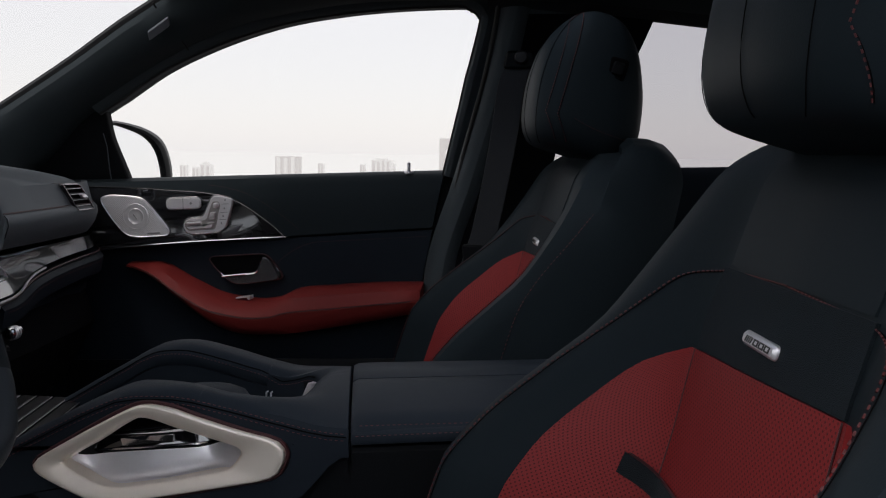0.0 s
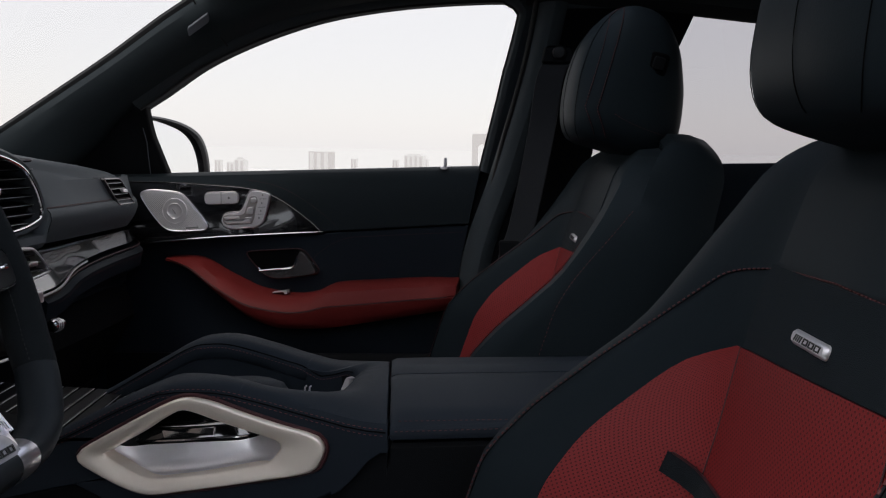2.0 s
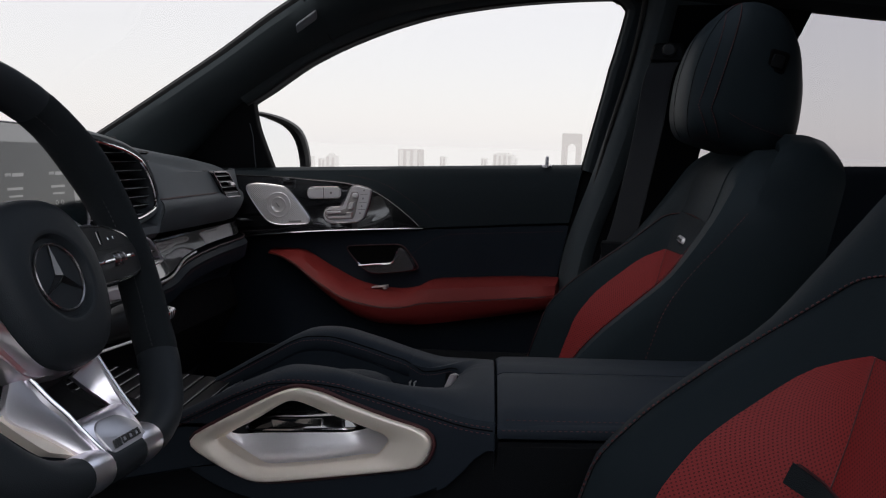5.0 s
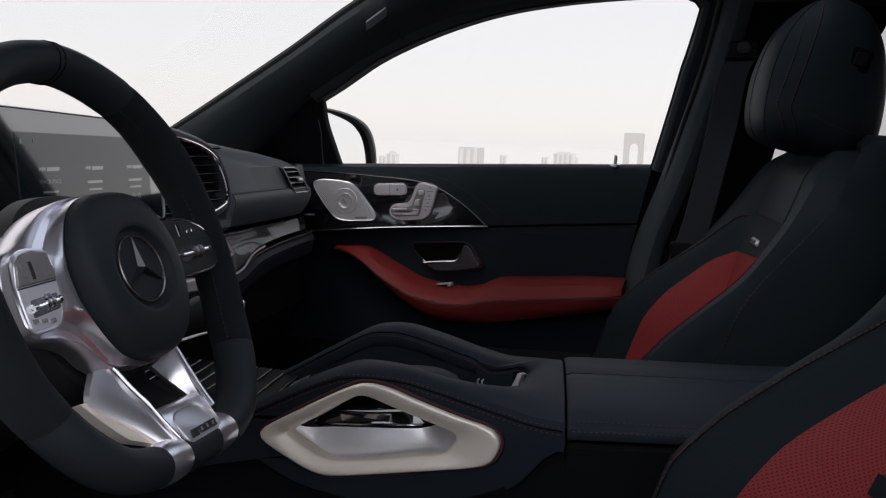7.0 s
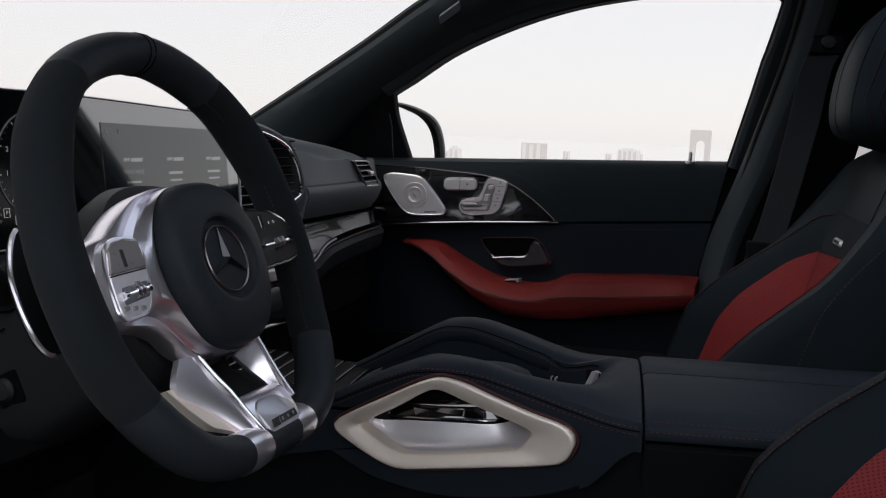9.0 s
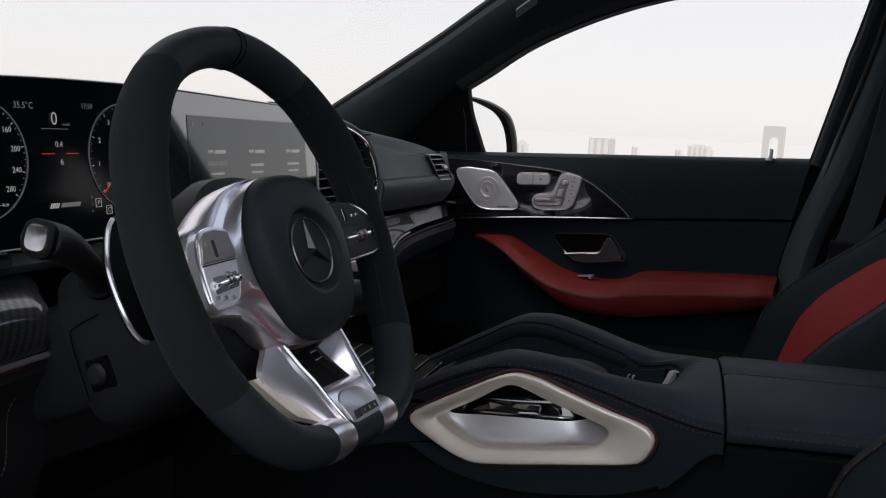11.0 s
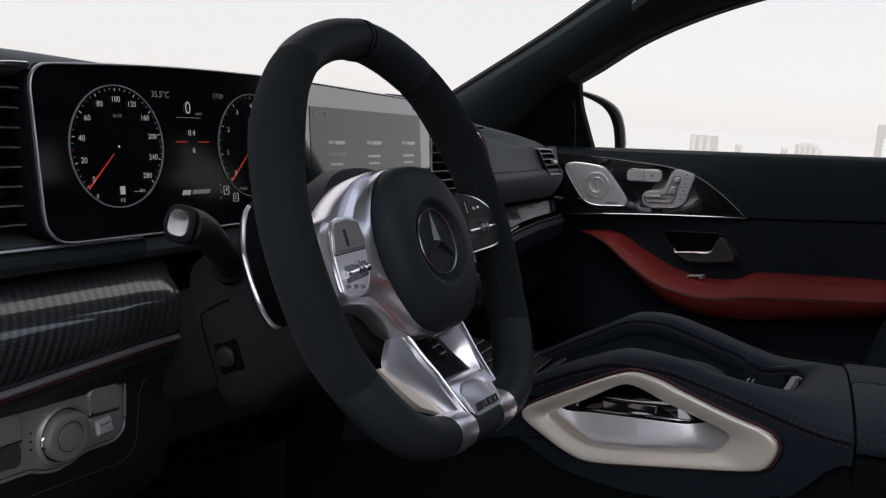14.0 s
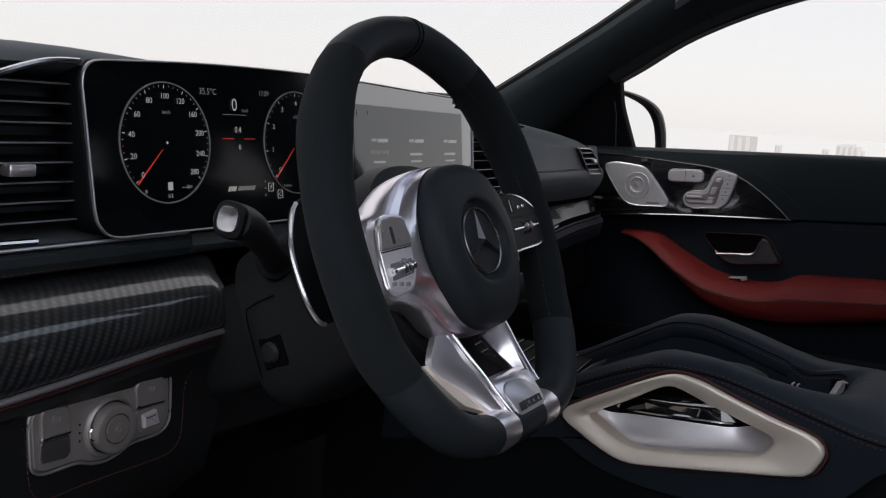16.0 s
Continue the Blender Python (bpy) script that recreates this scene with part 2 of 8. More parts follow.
def rounded(pts, r, n=5):
    """A polygon with its corners rounded to radius r (one number, or one a corner)."""
    P = [Vector(p) for p in pts]
    out = []
    for i, p in enumerate(P):
        a, b = P[i - 1], P[(i + 1) % len(P)]
        q = r[i] if isinstance(r, (list, tuple)) else r
        da, db = (a - p), (b - p)
        la, lb = min(q, da.length * 0.45), min(q, db.length * 0.45)
        s, e = p + da.normalized() * la, p + db.normalized() * lb
        for j in range(n + 1):
            t = j / n
            out.append((1 - t) ** 2 * s + 2 * t * (1 - t) * p + t * t * e)
    return out


def interp(x, table):
    """A smooth curve through a table of (x, y) that never overshoots."""
    n = len(table)
    if x <= table[0][0]:
        return table[0][1]
    if x >= table[-1][0]:
        return table[-1][1]
    i = next(j for j in range(n - 1) if x <= table[j + 1][0])

    def rise(j):
        return (table[j + 1][1] - table[j][1]) / (table[j + 1][0] - table[j][0])

    def slope(j):
        if j == 0:
            return rise(0)
        if j == n - 1:
            return rise(n - 2)
        a, b = rise(j - 1), rise(j)
        return 0.0 if a * b <= 0 else 2 * a * b / (a + b)

    (x0, y0), (x1, y1) = table[i], table[i + 1]
    h = x1 - x0
    t = (x - x0) / h
    return y0 * (1 + 2 * t) * (1 - t) ** 2 + y1 * t * t * (3 - 2 * t) + h * slope(i) * t * (1 - t) ** 2 - h * slope(i + 1) * t * t * (1 - t)


def loft(sections, closed=True, caps=True, loop=False, bm=None):
    bm = bm or bmesh.new()
    rings = [[bm.verts.new(p) for p in s] for s in sections]
    k = len(rings[0])
    pairs = list(zip(rings, rings[1:])) + ([(rings[-1], rings[0])] if loop else [])
    for a, b in pairs:
        for i in range(k if closed else k - 1):
            j = (i + 1) % k
            bm.faces.new((a[i], a[j], b[j], b[i]))
    if caps and closed and not loop:
        bm.faces.new(rings[0][::-1])
        bm.faces.new(rings[-1])
    return bm


def offset(loop2, d):
    """A closed 2D outline moved inwards by d."""
    out, k = [], len(loop2)
    area = sum(loop2[i - 1].x * loop2[i].y - loop2[i].x * loop2[i - 1].y for i in range(k))
    s = 1 if area > 0 else -1
    for i in range(k):
        e = loop2[(i + 1) % k] - loop2[i - 1]
        e = e.normalized() if e.length > 1e-9 else Vector((1, 0))
        out.append(loop2[i] + s * d * Vector((-e.y, e.x)))
    return out


def star_order(pts, c, n=128):
    """Points of an outline at even angles about c, so that two outlines can be joined."""
    P = [Vector(p[:2]) - c for p in pts]
    out = []
    for i in range(n):
        a = 2 * math.pi * i / n
        d = Vector((math.cos(a), math.sin(a)))
        far = 0.0
        for p, q in zip(P, P[1:] + P[:1]):
            e = q - p
            den = d.x * e.y - d.y * e.x
            if abs(den) < 1e-12:
                continue
            s = (p.x * e.y - p.y * e.x) / den
            t = (p.x * d.y - p.y * d.x) / den
            if -1e-6 <= t <= 1 + 1e-6 and s > far:
                far = s
        out.append(c + d * far)
    return out


def plate(outline, place, depth, bevel=0.0015, bm=None, back=True):
    """A flat piece: a 2D outline, place(u, v, w) into the world, w = 0 on the seen face and -depth behind."""
    o = [Vector((p[0], p[1])) for p in outline]
    i1 = offset(o, bevel * 0.12)
    i2 = offset(o, bevel)
    secs = [[place(p.x, p.y, -depth) for p in o], [place(p.x, p.y, -bevel * 1.15) for p in o],
            [place(p.x, p.y, -bevel * 0.85) for p in i1], [place(p.x, p.y, 0) for p in i2]]
    bm = loft(secs, caps=False, bm=bm)
    bm.verts.ensure_lookup_table()
    k, m = len(o), len(bm.verts)
    bm.faces.new([bm.verts[m - k + i] for i in range(k)])
    if back:
        bm.faces.new([bm.verts[m - 4 * k + i] for i in range(k)][::-1])
    return bm


def ring_plate(outer, inner, place, depth, bevel=0.002, inward=0.0):
    """A frame between two outlines with as many points; inward: how far its inner edge runs back."""
    o, i = [Vector(p[:2]) for p in outer], [Vector(p[:2]) for p in inner]
    o1, i1 = offset(o, bevel), offset(i, -bevel)
    secs = [[place(p.x, p.y, -depth) for p in o], [place(p.x, p.y, -bevel) for p in o], [place(p.x, p.y, 0) for p in o1],
            [place(p.x, p.y, 0) for p in i1], [place(p.x, p.y, -bevel) for p in i], [place(p.x, p.y, -max(depth, inward)) for p in i]]
    return loft(secs, caps=False, loop=True)


def resample(pts, n, closed=True):
    P = [Vector(p) for p in pts]
    if closed:
        P = P + [P[0]]
    d = [0.0]
    for a, b in zip(P, P[1:]):
        d.append(d[-1] + (b - a).length)
    out, j = [], 0
    for k in range(n):
        s = d[-1] * k / (n if closed else n - 1)
        while j < len(d) - 2 and d[j + 1] < s:
            j += 1
        t = (s - d[j]) / max(1e-9, d[j + 1] - d[j])
        out.append(P[j].lerp(P[j + 1], min(1, max(0, t))))
    return out


def tube(path, radius, k=8, closed=False, bm=None, flat=1.0, up=Vector((0, 0, 1))):
    """A round (or flattened) bar along a path; radius: a number or a function of 0..1."""
    P = [Vector(p) for p in path]
    n, secs = len(P), []
    for i, p in enumerate(P):
        a = P[i - 1] if (i or closed) else P[0]
        b = P[(i + 1) % n] if (i < n - 1 or closed) else P[-1]
        t = (b - a).normalized()
        s = t.cross(up)
        s = s.normalized() if s.length > 1e-6 else t.orthogonal().normalized()
        v = s.cross(t)
        r = radius(i / max(1, n - 1)) if callable(radius) else radius
        secs.append([p + r * (math.cos(q) * s + flat * math.sin(q) * v) for q in (2 * math.pi * j / k for j in range(k))])
    return loft(secs, caps=not closed, loop=closed, bm=bm)


def box(x0, x1, y0, y1, z0, z1, bevel=0.004, segments=2):
    bm = bmesh.new()
    bmesh.ops.create_cube(bm, size=1, matrix=Matrix.Translation(((x0 + x1) / 2, (y0 + y1) / 2, (z0 + z1) / 2)) @ Matrix.Diagonal((x1 - x0, y1 - y0, z1 - z0, 1)))
    if bevel:
        bmesh.ops.bevel(bm, geom=bm.edges[:] + bm.verts[:], offset=bevel, segments=segments, profile=0.5, affect="EDGES")
    return bm


def turned(profile, m, n=32, hollow=False):
    """A turned piece: (radius, height) pairs about the z axis of m; hollow: a ring."""
    secs = [[m @ Vector((r * math.cos(a), r * math.sin(a), h)) for a in (2 * math.pi * j / n for j in range(n))] for r, h in profile]
    return loft(secs, caps=not hollow, loop=hollow)


def sheet(f, nu, nv, thick=None):
    """A surface patch f(u, v), u and v from 0 to 1; thick: a vector by which its rim is drawn back."""
    g = [[f(i / nu, j / nv) for j in range(nv + 1)] for i in range(nu + 1)]
    bm = bmesh.new()
    v = [[bm.verts.new(p) for p in row] for row in g]
    uv = bm.loops.layers.uv.new("surface")
    lu = [0.0]
    for i in range(nu):
        lu.append(lu[-1] + (g[i + 1][nv // 2] - g[i][nv // 2]).length)
    lv = [0.0]
    for j in range(nv):
        lv.append(lv[-1] + (g[nu // 2][j + 1] - g[nu // 2][j]).length)
    for i in range(nu):
        for j in range(nv):
            f_ = bm.faces.new((v[i][j], v[i + 1][j], v[i + 1][j + 1], v[i][j + 1]))
            for lp, (a, b) in zip(f_.loops, ((i, j), (i + 1, j), (i + 1, j + 1), (i, j + 1))):
                lp[uv].uv = (lu[a], lv[b])
    if thick is not None:
        rim = [v[i][0] for i in range(nu)] + [v[nu][j] for j in range(nv)] + [v[i][nv] for i in range(nu, 0, -1)] + [v[0][j] for j in range(nv, 0, -1)]
        low = [bm.verts.new(p.co + Vector(thick)) for p in rim]
        for i in range(len(rim)):
            j = (i + 1) % len(rim)
            bm.faces.new((rim[i], rim[j], low[j], low[i]))
    return bm


def stitches(path, pitch=0.006, r=0.0005, fill=0.62):
    """A row of thread stitches along a path, joined into one mesh."""
    P = [Vector(p) for p in path]
    total = sum((b - a).length for a, b in zip(P, P[1:]))
    n = max(2, int(total / pitch))
    Q = resample(P, 2 * n + 1, closed=False)
    bm = bmesh.new()
    for i in range(0, 2 * n, 2):
        a, b = Q[i], Q[i].lerp(Q[i + 1], fill * 2 - 0.24)
        tube([a, b], r, 4, bm=bm)
    return bm


def lettering(name, body, size, m, mat, parent, align="CENTER", shear=0.0):
    cu = bpy.data.curves.new(name, "FONT")
    cu.body, cu.size, cu.align_x, cu.align_y, cu.shear = body, size, align, "CENTER", shear
    cu.resolution_u = 3
    tmp = new(name + "_tmp", cu)
    me = bpy.data.meshes.new_from_object(tmp)
    bpy.data.objects.remove(tmp)
    me.transform(m)
    me.materials.clear()
    me.materials.append(mat)
    return under(new(name, me), parent)


# ---- outdoors: parking deck, hazy bay and towers ----
bm = bmesh.new()
bmesh.ops.create_grid(bm, x_segments=24, y_segments=24, size=26)
single("ground", bm, CONCRETE, "weathered concrete parking deck under the car", "ground", kind="structure")
# An unseen wall, added to cut the low light from the open side.
single("wall_light_block", box(-20, 20, -7.3, -7.0, 0.0, 2.3, 0.02, 1), CONCRETE, "plain unseen wall added to block low side light", "wall", kind="structure")
# Glowing cylinder wall in place of sea and haze out to the horizon.
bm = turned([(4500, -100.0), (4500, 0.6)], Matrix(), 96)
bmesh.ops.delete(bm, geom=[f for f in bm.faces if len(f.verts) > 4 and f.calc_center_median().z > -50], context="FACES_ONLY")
single("backdrop", bm, SEA, "pale sea reaching the horizon, haze put in as glow", "sea", kind="structure")


# The towers glow evenly; this takes the place of haze in the air.
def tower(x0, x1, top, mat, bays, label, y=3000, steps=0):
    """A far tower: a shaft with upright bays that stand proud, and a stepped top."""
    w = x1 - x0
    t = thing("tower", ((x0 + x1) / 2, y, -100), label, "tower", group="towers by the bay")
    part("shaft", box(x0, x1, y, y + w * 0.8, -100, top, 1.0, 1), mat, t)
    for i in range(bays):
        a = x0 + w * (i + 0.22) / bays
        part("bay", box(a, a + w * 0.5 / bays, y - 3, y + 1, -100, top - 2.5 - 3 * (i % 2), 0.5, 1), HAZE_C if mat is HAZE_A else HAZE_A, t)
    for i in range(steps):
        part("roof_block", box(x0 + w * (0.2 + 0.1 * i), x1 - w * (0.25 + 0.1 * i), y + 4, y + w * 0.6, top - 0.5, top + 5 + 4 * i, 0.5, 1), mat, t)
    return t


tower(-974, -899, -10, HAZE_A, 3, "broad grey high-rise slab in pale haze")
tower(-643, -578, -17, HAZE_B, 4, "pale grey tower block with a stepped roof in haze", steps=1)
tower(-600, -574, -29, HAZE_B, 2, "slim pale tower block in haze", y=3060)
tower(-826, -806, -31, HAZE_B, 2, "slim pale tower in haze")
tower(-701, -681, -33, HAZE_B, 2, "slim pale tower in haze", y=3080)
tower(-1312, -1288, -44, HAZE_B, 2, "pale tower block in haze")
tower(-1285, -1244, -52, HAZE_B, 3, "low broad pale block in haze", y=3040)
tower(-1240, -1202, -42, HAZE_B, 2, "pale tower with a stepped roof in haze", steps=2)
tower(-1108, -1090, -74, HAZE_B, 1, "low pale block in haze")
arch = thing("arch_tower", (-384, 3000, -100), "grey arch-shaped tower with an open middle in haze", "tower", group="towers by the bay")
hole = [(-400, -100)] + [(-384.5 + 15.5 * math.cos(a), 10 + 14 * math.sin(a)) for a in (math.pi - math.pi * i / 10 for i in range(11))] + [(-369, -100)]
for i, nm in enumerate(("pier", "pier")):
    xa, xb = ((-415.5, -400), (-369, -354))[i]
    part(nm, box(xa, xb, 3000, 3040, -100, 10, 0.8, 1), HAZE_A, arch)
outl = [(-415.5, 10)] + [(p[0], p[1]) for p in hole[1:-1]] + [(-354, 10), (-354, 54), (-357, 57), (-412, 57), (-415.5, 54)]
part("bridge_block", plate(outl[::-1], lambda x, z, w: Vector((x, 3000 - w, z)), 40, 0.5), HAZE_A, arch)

# ---- car body: floor, roof, pillars ----
single("floor", box(-0.98, 2.2, -0.80, 0.80, 0.42, 0.46, 0.004), CARPET, "black carpeted cabin floor", "floor", kind="structure")
single("bulkhead", box(-1.02, -0.98, -0.86, 0.86, 0.42, 1.15, 0.004), CARPET, "black carpeted bulkhead ahead of the pedals", "bulkhead", kind="structure")


def roof(u, v):
    x = -0.25 + 2.35 * u
    y = -0.655 + 1.31 * v
    return Vector((x, y, 1.506 + 0.062 * (1 - (y / 0.655) ** 2) - 0.10 * max(0, u - 0.45) ** 2 * 3))


def holed(bm, x0, x1, y1):
    """The roof's sheets are open over the seats, where an unseen glass panel is added for top light."""
    bmesh.ops.delete(bm, geom=[f for f in bm.faces if x0 < f.calc_center_median().x < x1 and abs(f.calc_center_median().y) < y1], context="FACES")
    return bm


single("ceiling", holed(sheet(roof, 24, 16, (0, 0, 0.02)), 0.04, 0.53, 0.48), LINER, "black fabric roof lining", "headliner", kind="structure")
single("roof_skin", holed(sheet(lambda u, v: roof(u, v * 1.08 - 0.04) + Vector((0, 0, 0.045)), 24, 16, (0, 0, -0.03)), 0.04, 0.53, 0.48), PAINT, "dark painted roof panel", "roof", kind="structure")


def roof_at(x, y, dz):
    p = roof((x + 0.25) / 2.35, (y + 0.655) / 1.31)
    return Vector((p.x, p.y, p.z + dz))


# Unseen panel, added so that light reaches upward faces in the cabin.
panel = thing("added_roof_window", (0.285, 0, 1.58), "tinted roof glass, unseen, added for light from above", "sunroof", kind="structure")
pane = part("pane", sheet(lambda u, v: roof_at(-0.02 + 0.61 * u, -0.52 + 1.04 * v, 0.052), 12, 10), ROOF_GLASS, panel, "tinted glass pane")
pane.visible_shadow = False
RO = rounded([(-0.02, -0.52, 0), (0.59, -0.52, 0), (0.59, 0.52, 0), (-0.02, 0.52, 0)], 0.06)
RI = rounded([(0.06, -0.45, 0), (0.51, -0.45, 0), (0.51, 0.45, 0), (0.06, 0.45, 0)], 0.06)
ro, ri = star_order(RO, Vector((0.285, 0.0)), 72), star_order(RI, Vector((0.285, 0.0)), 72)
part("opening_trim", loft([[roof_at(p.x, p.y, 0.047) for p in ri], [roof_at(p.x, p.y, 0.004) for p in ri], [roof_at(p.x, p.y, -0.004) for p in offset([Vector((q.x, q.y)) for q in ri], -0.006)], [roof_at(p.x, p.y, -0.003) for p in ro], [roof_at(p.x, p.y, 0.047) for p in ro]], caps=False), LINER, panel, "black trim round the opening")


def side_y(z):
    return 0.785 - 0.35 * (z - 1.2)


# edge by the windscreen, and edge by the side window, from the dash up to the roof and on to the rear
RAIL_A = spline([(-0.90, 0.742, 1.160), (-0.755, 0.727, 1.238), (-0.601, 0.699, 1.318), (-0.457, 0.673, 1.394), (-0.311, 0.645, 1.476), (-0.20, 0.628, 1.520), (0.0, 0.62, 1.535),
                 (0.30, 0.62, 1.535), (0.70, 0.62, 1.520), (1.2, 0.61, 1.47), (1.8, 0.58, 1.33)], 5)
RAIL_B = spline([(-0.72, 0.800, 1.130), (-0.590, 0.800, 1.200), (-0.500, 0.768, 1.278), (-0.409, 0.743, 1.334), (-0.283, 0.721, 1.400), (-0.162, 0.704, 1.449), (-0.047, 0.693, 1.481),
                 (0.17, 0.684, 1.507), (0.55, 0.688, 1.492), (0.90, 0.70, 1.43), (1.5, 0.72, 1.28)], 5)


def rail(side):
    secs = []
    for a, b in zip(RAIL_A, RAIL_B):
        inn = Vector((-0.006, -0.030, -0.012))
        q = [a, a.lerp(b, 0.12) + inn * 0.55, a.lerp(b, 0.35) + inn, a.lerp(b, 0.65) + inn, a.lerp(b, 0.9) + inn * 0.5, b, b + Vector((0, 0.05, 0.01)), a + Vector((-0.01, 0.06, 0.035))]
        secs.append([Vector((p.x, side * p.y, p.z)) for p in q])
    return loft(secs)


pillar = thing("pillar_trim", (-0.75, 0.73, 1.2), "dark grey windscreen pillar and roof rail trim", "trim", kind="structure")
part("rail_cover", rail(1), TRIM_GREY, pillar)
A2 = [a + Vector((-0.008, 0.012, 0.006)) for a in RAIL_A[:26]]
part("screen_seal", tube(A2, 0.009, 8), RUBBER, pillar, "black rubber windscreen seal")
part("cover_joint", tube([Vector((-0.272, 0.628, 1.497)), Vector((-0.262, 0.640, 1.478)), Vector((-0.243, 0.668, 1.442)), Vector((-0.228, 0.684, 1.418))], 0.0016, 6), RUBBER, pillar)
tag_c = Vector((-0.262, 0.630, 1.452))
du, dv = Vector((0.128, -0.026, 0.074)).normalized(), Vector((-0.02, 0.10, -0.12)).normalized()
dn = dv.cross(du).normalized()
part("pillar_tag", plate(rounded([(-0.026, -0.009), (0.026, -0.009), (0.026, 0.009), (-0.026, 0.009)], 0.004),
     lambda u, v, w: tag_c + du * u + dv * v + dn * (0.004 + w), 0.006, 0.001), TAG_GREY, pillar, "small grey plastic tag")
pillar_left = thing("pillar_trim", (-0.75, -0.73, 1.2), "dark grey windscreen pillar and roof rail trim", "trim", kind="structure")
part("rail_cover", rail(-1), TRIM_GREY, pillar_left)

# windscreen
glass = single("windscreen", sheet(lambda u, v: Vector((-1.03 + 0.83 * u - 0.10 * (1 - (2 * v - 1) ** 2) * (1 - u), (2 * v - 1) * (0.84 - 0.12 * u), 1.13 + 0.43 * u + 0.02 * (1 - (2 * v - 1) ** 2))), 8, 16),
               GLASS, "raked windscreen, tinted to dim the sky behind it", "windscreen", kind="structure")
glass.visible_shadow = False

# middle pillar with its belt
bp = thing("door_pillar", (0.33, 0.72, 0.6), "black trimmed pillar between the two doors", "pillar", kind="structure")


def pillar_sec(z):
    xa = interp(z, [(0.5, 0.20), (0.98, 0.213), (1.2, 0.276), (1.40, 0.335), (1.49, 0.355)])
    xb = interp(z, [(0.5, 0.52), (1.0, 0.45), (1.2, 0.448), (1.27, 0.47), (1.36, 0.57), (1.49, 0.63)])
    y = interp(z, [(0.5, 0.76), (1.0, 0.765), (1.2, 0.745), (1.49, 0.665)])
    return [Vector(p) for p in ((xa, y + 0.06, z), (xa, y + 0.010, z), (xa + 0.006, y + 0.002, z), (xa + 0.016, y - 0.014, z), (xa + 0.028, y - 0.024, z), (xa + 0.040, y - 0.027, z), (xa + 0.050, y - 0.022, z), (xa + 0.060, y - 0.002, z), (xb - 0.03, y + 0.004, z), (xb - 0.005, y + 0.02, z), (xb, y + 0.06, z))]


part("pillar_cover", loft([pillar_sec(0.5 + 0.04125 * i) for i in range(25)]), LIT_TRIM, bp)
# Near-black strip in place of the shade on the pillar behind the belt.
part("belt_shade", loft([[Vector((xa_, y_, z)) for xa_, y_ in ((pillar_sec(z)[0].x + 0.060, pillar_sec(z)[1].y - 0.014), (pillar_sec(z)[-1].x + 0.01, pillar_sec(z)[1].y - 0.010), (pillar_sec(z)[-1].x + 0.01, pillar_sec(z)[1].y + 0.03), (pillar_sec(z)[0].x + 0.060, pillar_sec(z)[1].y + 0.03))] for z in [0.52 + 0.04 * i for i in range(25)]]), CARPET, bp, "dark channel put in for the shade behind the belt")
part("door_seal", tube([Vector((interp(z, [(0.5, 0.20), (0.98, 0.244), (1.2, 0.282), (1.40, 0.337), (1.49, 0.355)]) + 0.004, interp(z, [(0.5, 0.76), (1.0, 0.765), (1.2, 0.745), (1.49, 0.665)]) - 0.002, z)) for z in [0.6 + 0.03 * i for i in range(31)]], 0.005, 8), RUBBER, bp)
belt = thing("seat_belt", (0.40, 0.64, 0.9), "black woven seat belt hanging from a pillar guide", "seat belt")
bpath = spline([(0.405, 0.622, 1.392), (0.388, 0.622, 1.354), (0.374, 0.640, 1.255), (0.345, 0.655, 1.10), (0.318, 0.665, 1.0), (0.29, 0.67, 0.75)], 6)
bm = loft([[p + Vector((dx, dy, 0)) for dx, dy in ((-0.024, 0.004), (-0.023, -0.001), (0.023, -0.007), (0.024, -0.003))] for p in bpath])
part("webbing", bm, BELT, belt)
part("guide", plate(rounded([(-0.03, -0.016), (0.03, -0.016), (0.024, 0.016), (-0.024, 0.016)], 0.008), lambda u, v, w: Vector((0.402 + u, 0.612 + 0.2 * v - w, 1.395 + v)), 0.02, 0.004), PLASTIC, belt, "black plastic belt guide")
part("bolt_cap", turned([(0.0, -0.006), (0.011, -0.006), (0.012, 0), (0.009, 0.006), (0.0, 0.007)], Matrix.Translation((0.404, 0.606, 1.398)) @ pose(0, 0, 0, 90, 0, 0), 20), PLASTIC_FINE, belt)
part("buckle_tongue", plate(rounded([(-0.016, -0.022), (0.016, -0.022), (0.02, 0.022), (-0.02, 0.022)], 0.006), lambda u, v, w: Vector((0.322 + u, 0.650 - w, 1.045 + v)), 0.014, 0.003), PLASTIC, belt)

single("wall_door_frame", box(0.12, 0.46, 0.805, 0.86, 0.45, 1.19, 0.004), PLASTIC, "black body frame behind the door edge", "wall", kind="structure")

# rear door on the far side, and the closed rear of the cabin
single("roof_rail_rear", loft([[Vector((x, y, z + interp(x, [(0.30, 0.012), (0.545, 0.0), (0.715, -0.019), (1.0, -0.052), (1.45, -0.125)]))) for y, z in ((0.60, 1.555), (0.64, 1.500), (0.668, 1.478), (0.688, 1.477), (0.712, 1.486), (0.73, 1.52), (0.70, 1.565))] for x in (0.34, 0.42, 0.545, 0.63, 0.715, 0.85, 1.0, 1.2, 1.45)]), LINER, "black lined roof edge above the rear door", "trim", kind="structure")
rd = thing("rear_door", (0.9, 0.78, 0.5), "black rear door with tinted glass", "car door")
part("rear_panel", loft([[Vector((x, y, z)) for y, z in ((0.83, 0.5), (0.77, 0.5), (0.765, 0.9), (0.745, 1.10), (0.742, 1.19), (0.760, 1.206 + 0.03 * (x - 0.5)), (0.83, 1.206 + 0.03 * (x - 0.5)))] for x in (0.44, 0.7, 1.0, 1.4)]), LEATHER, rd)
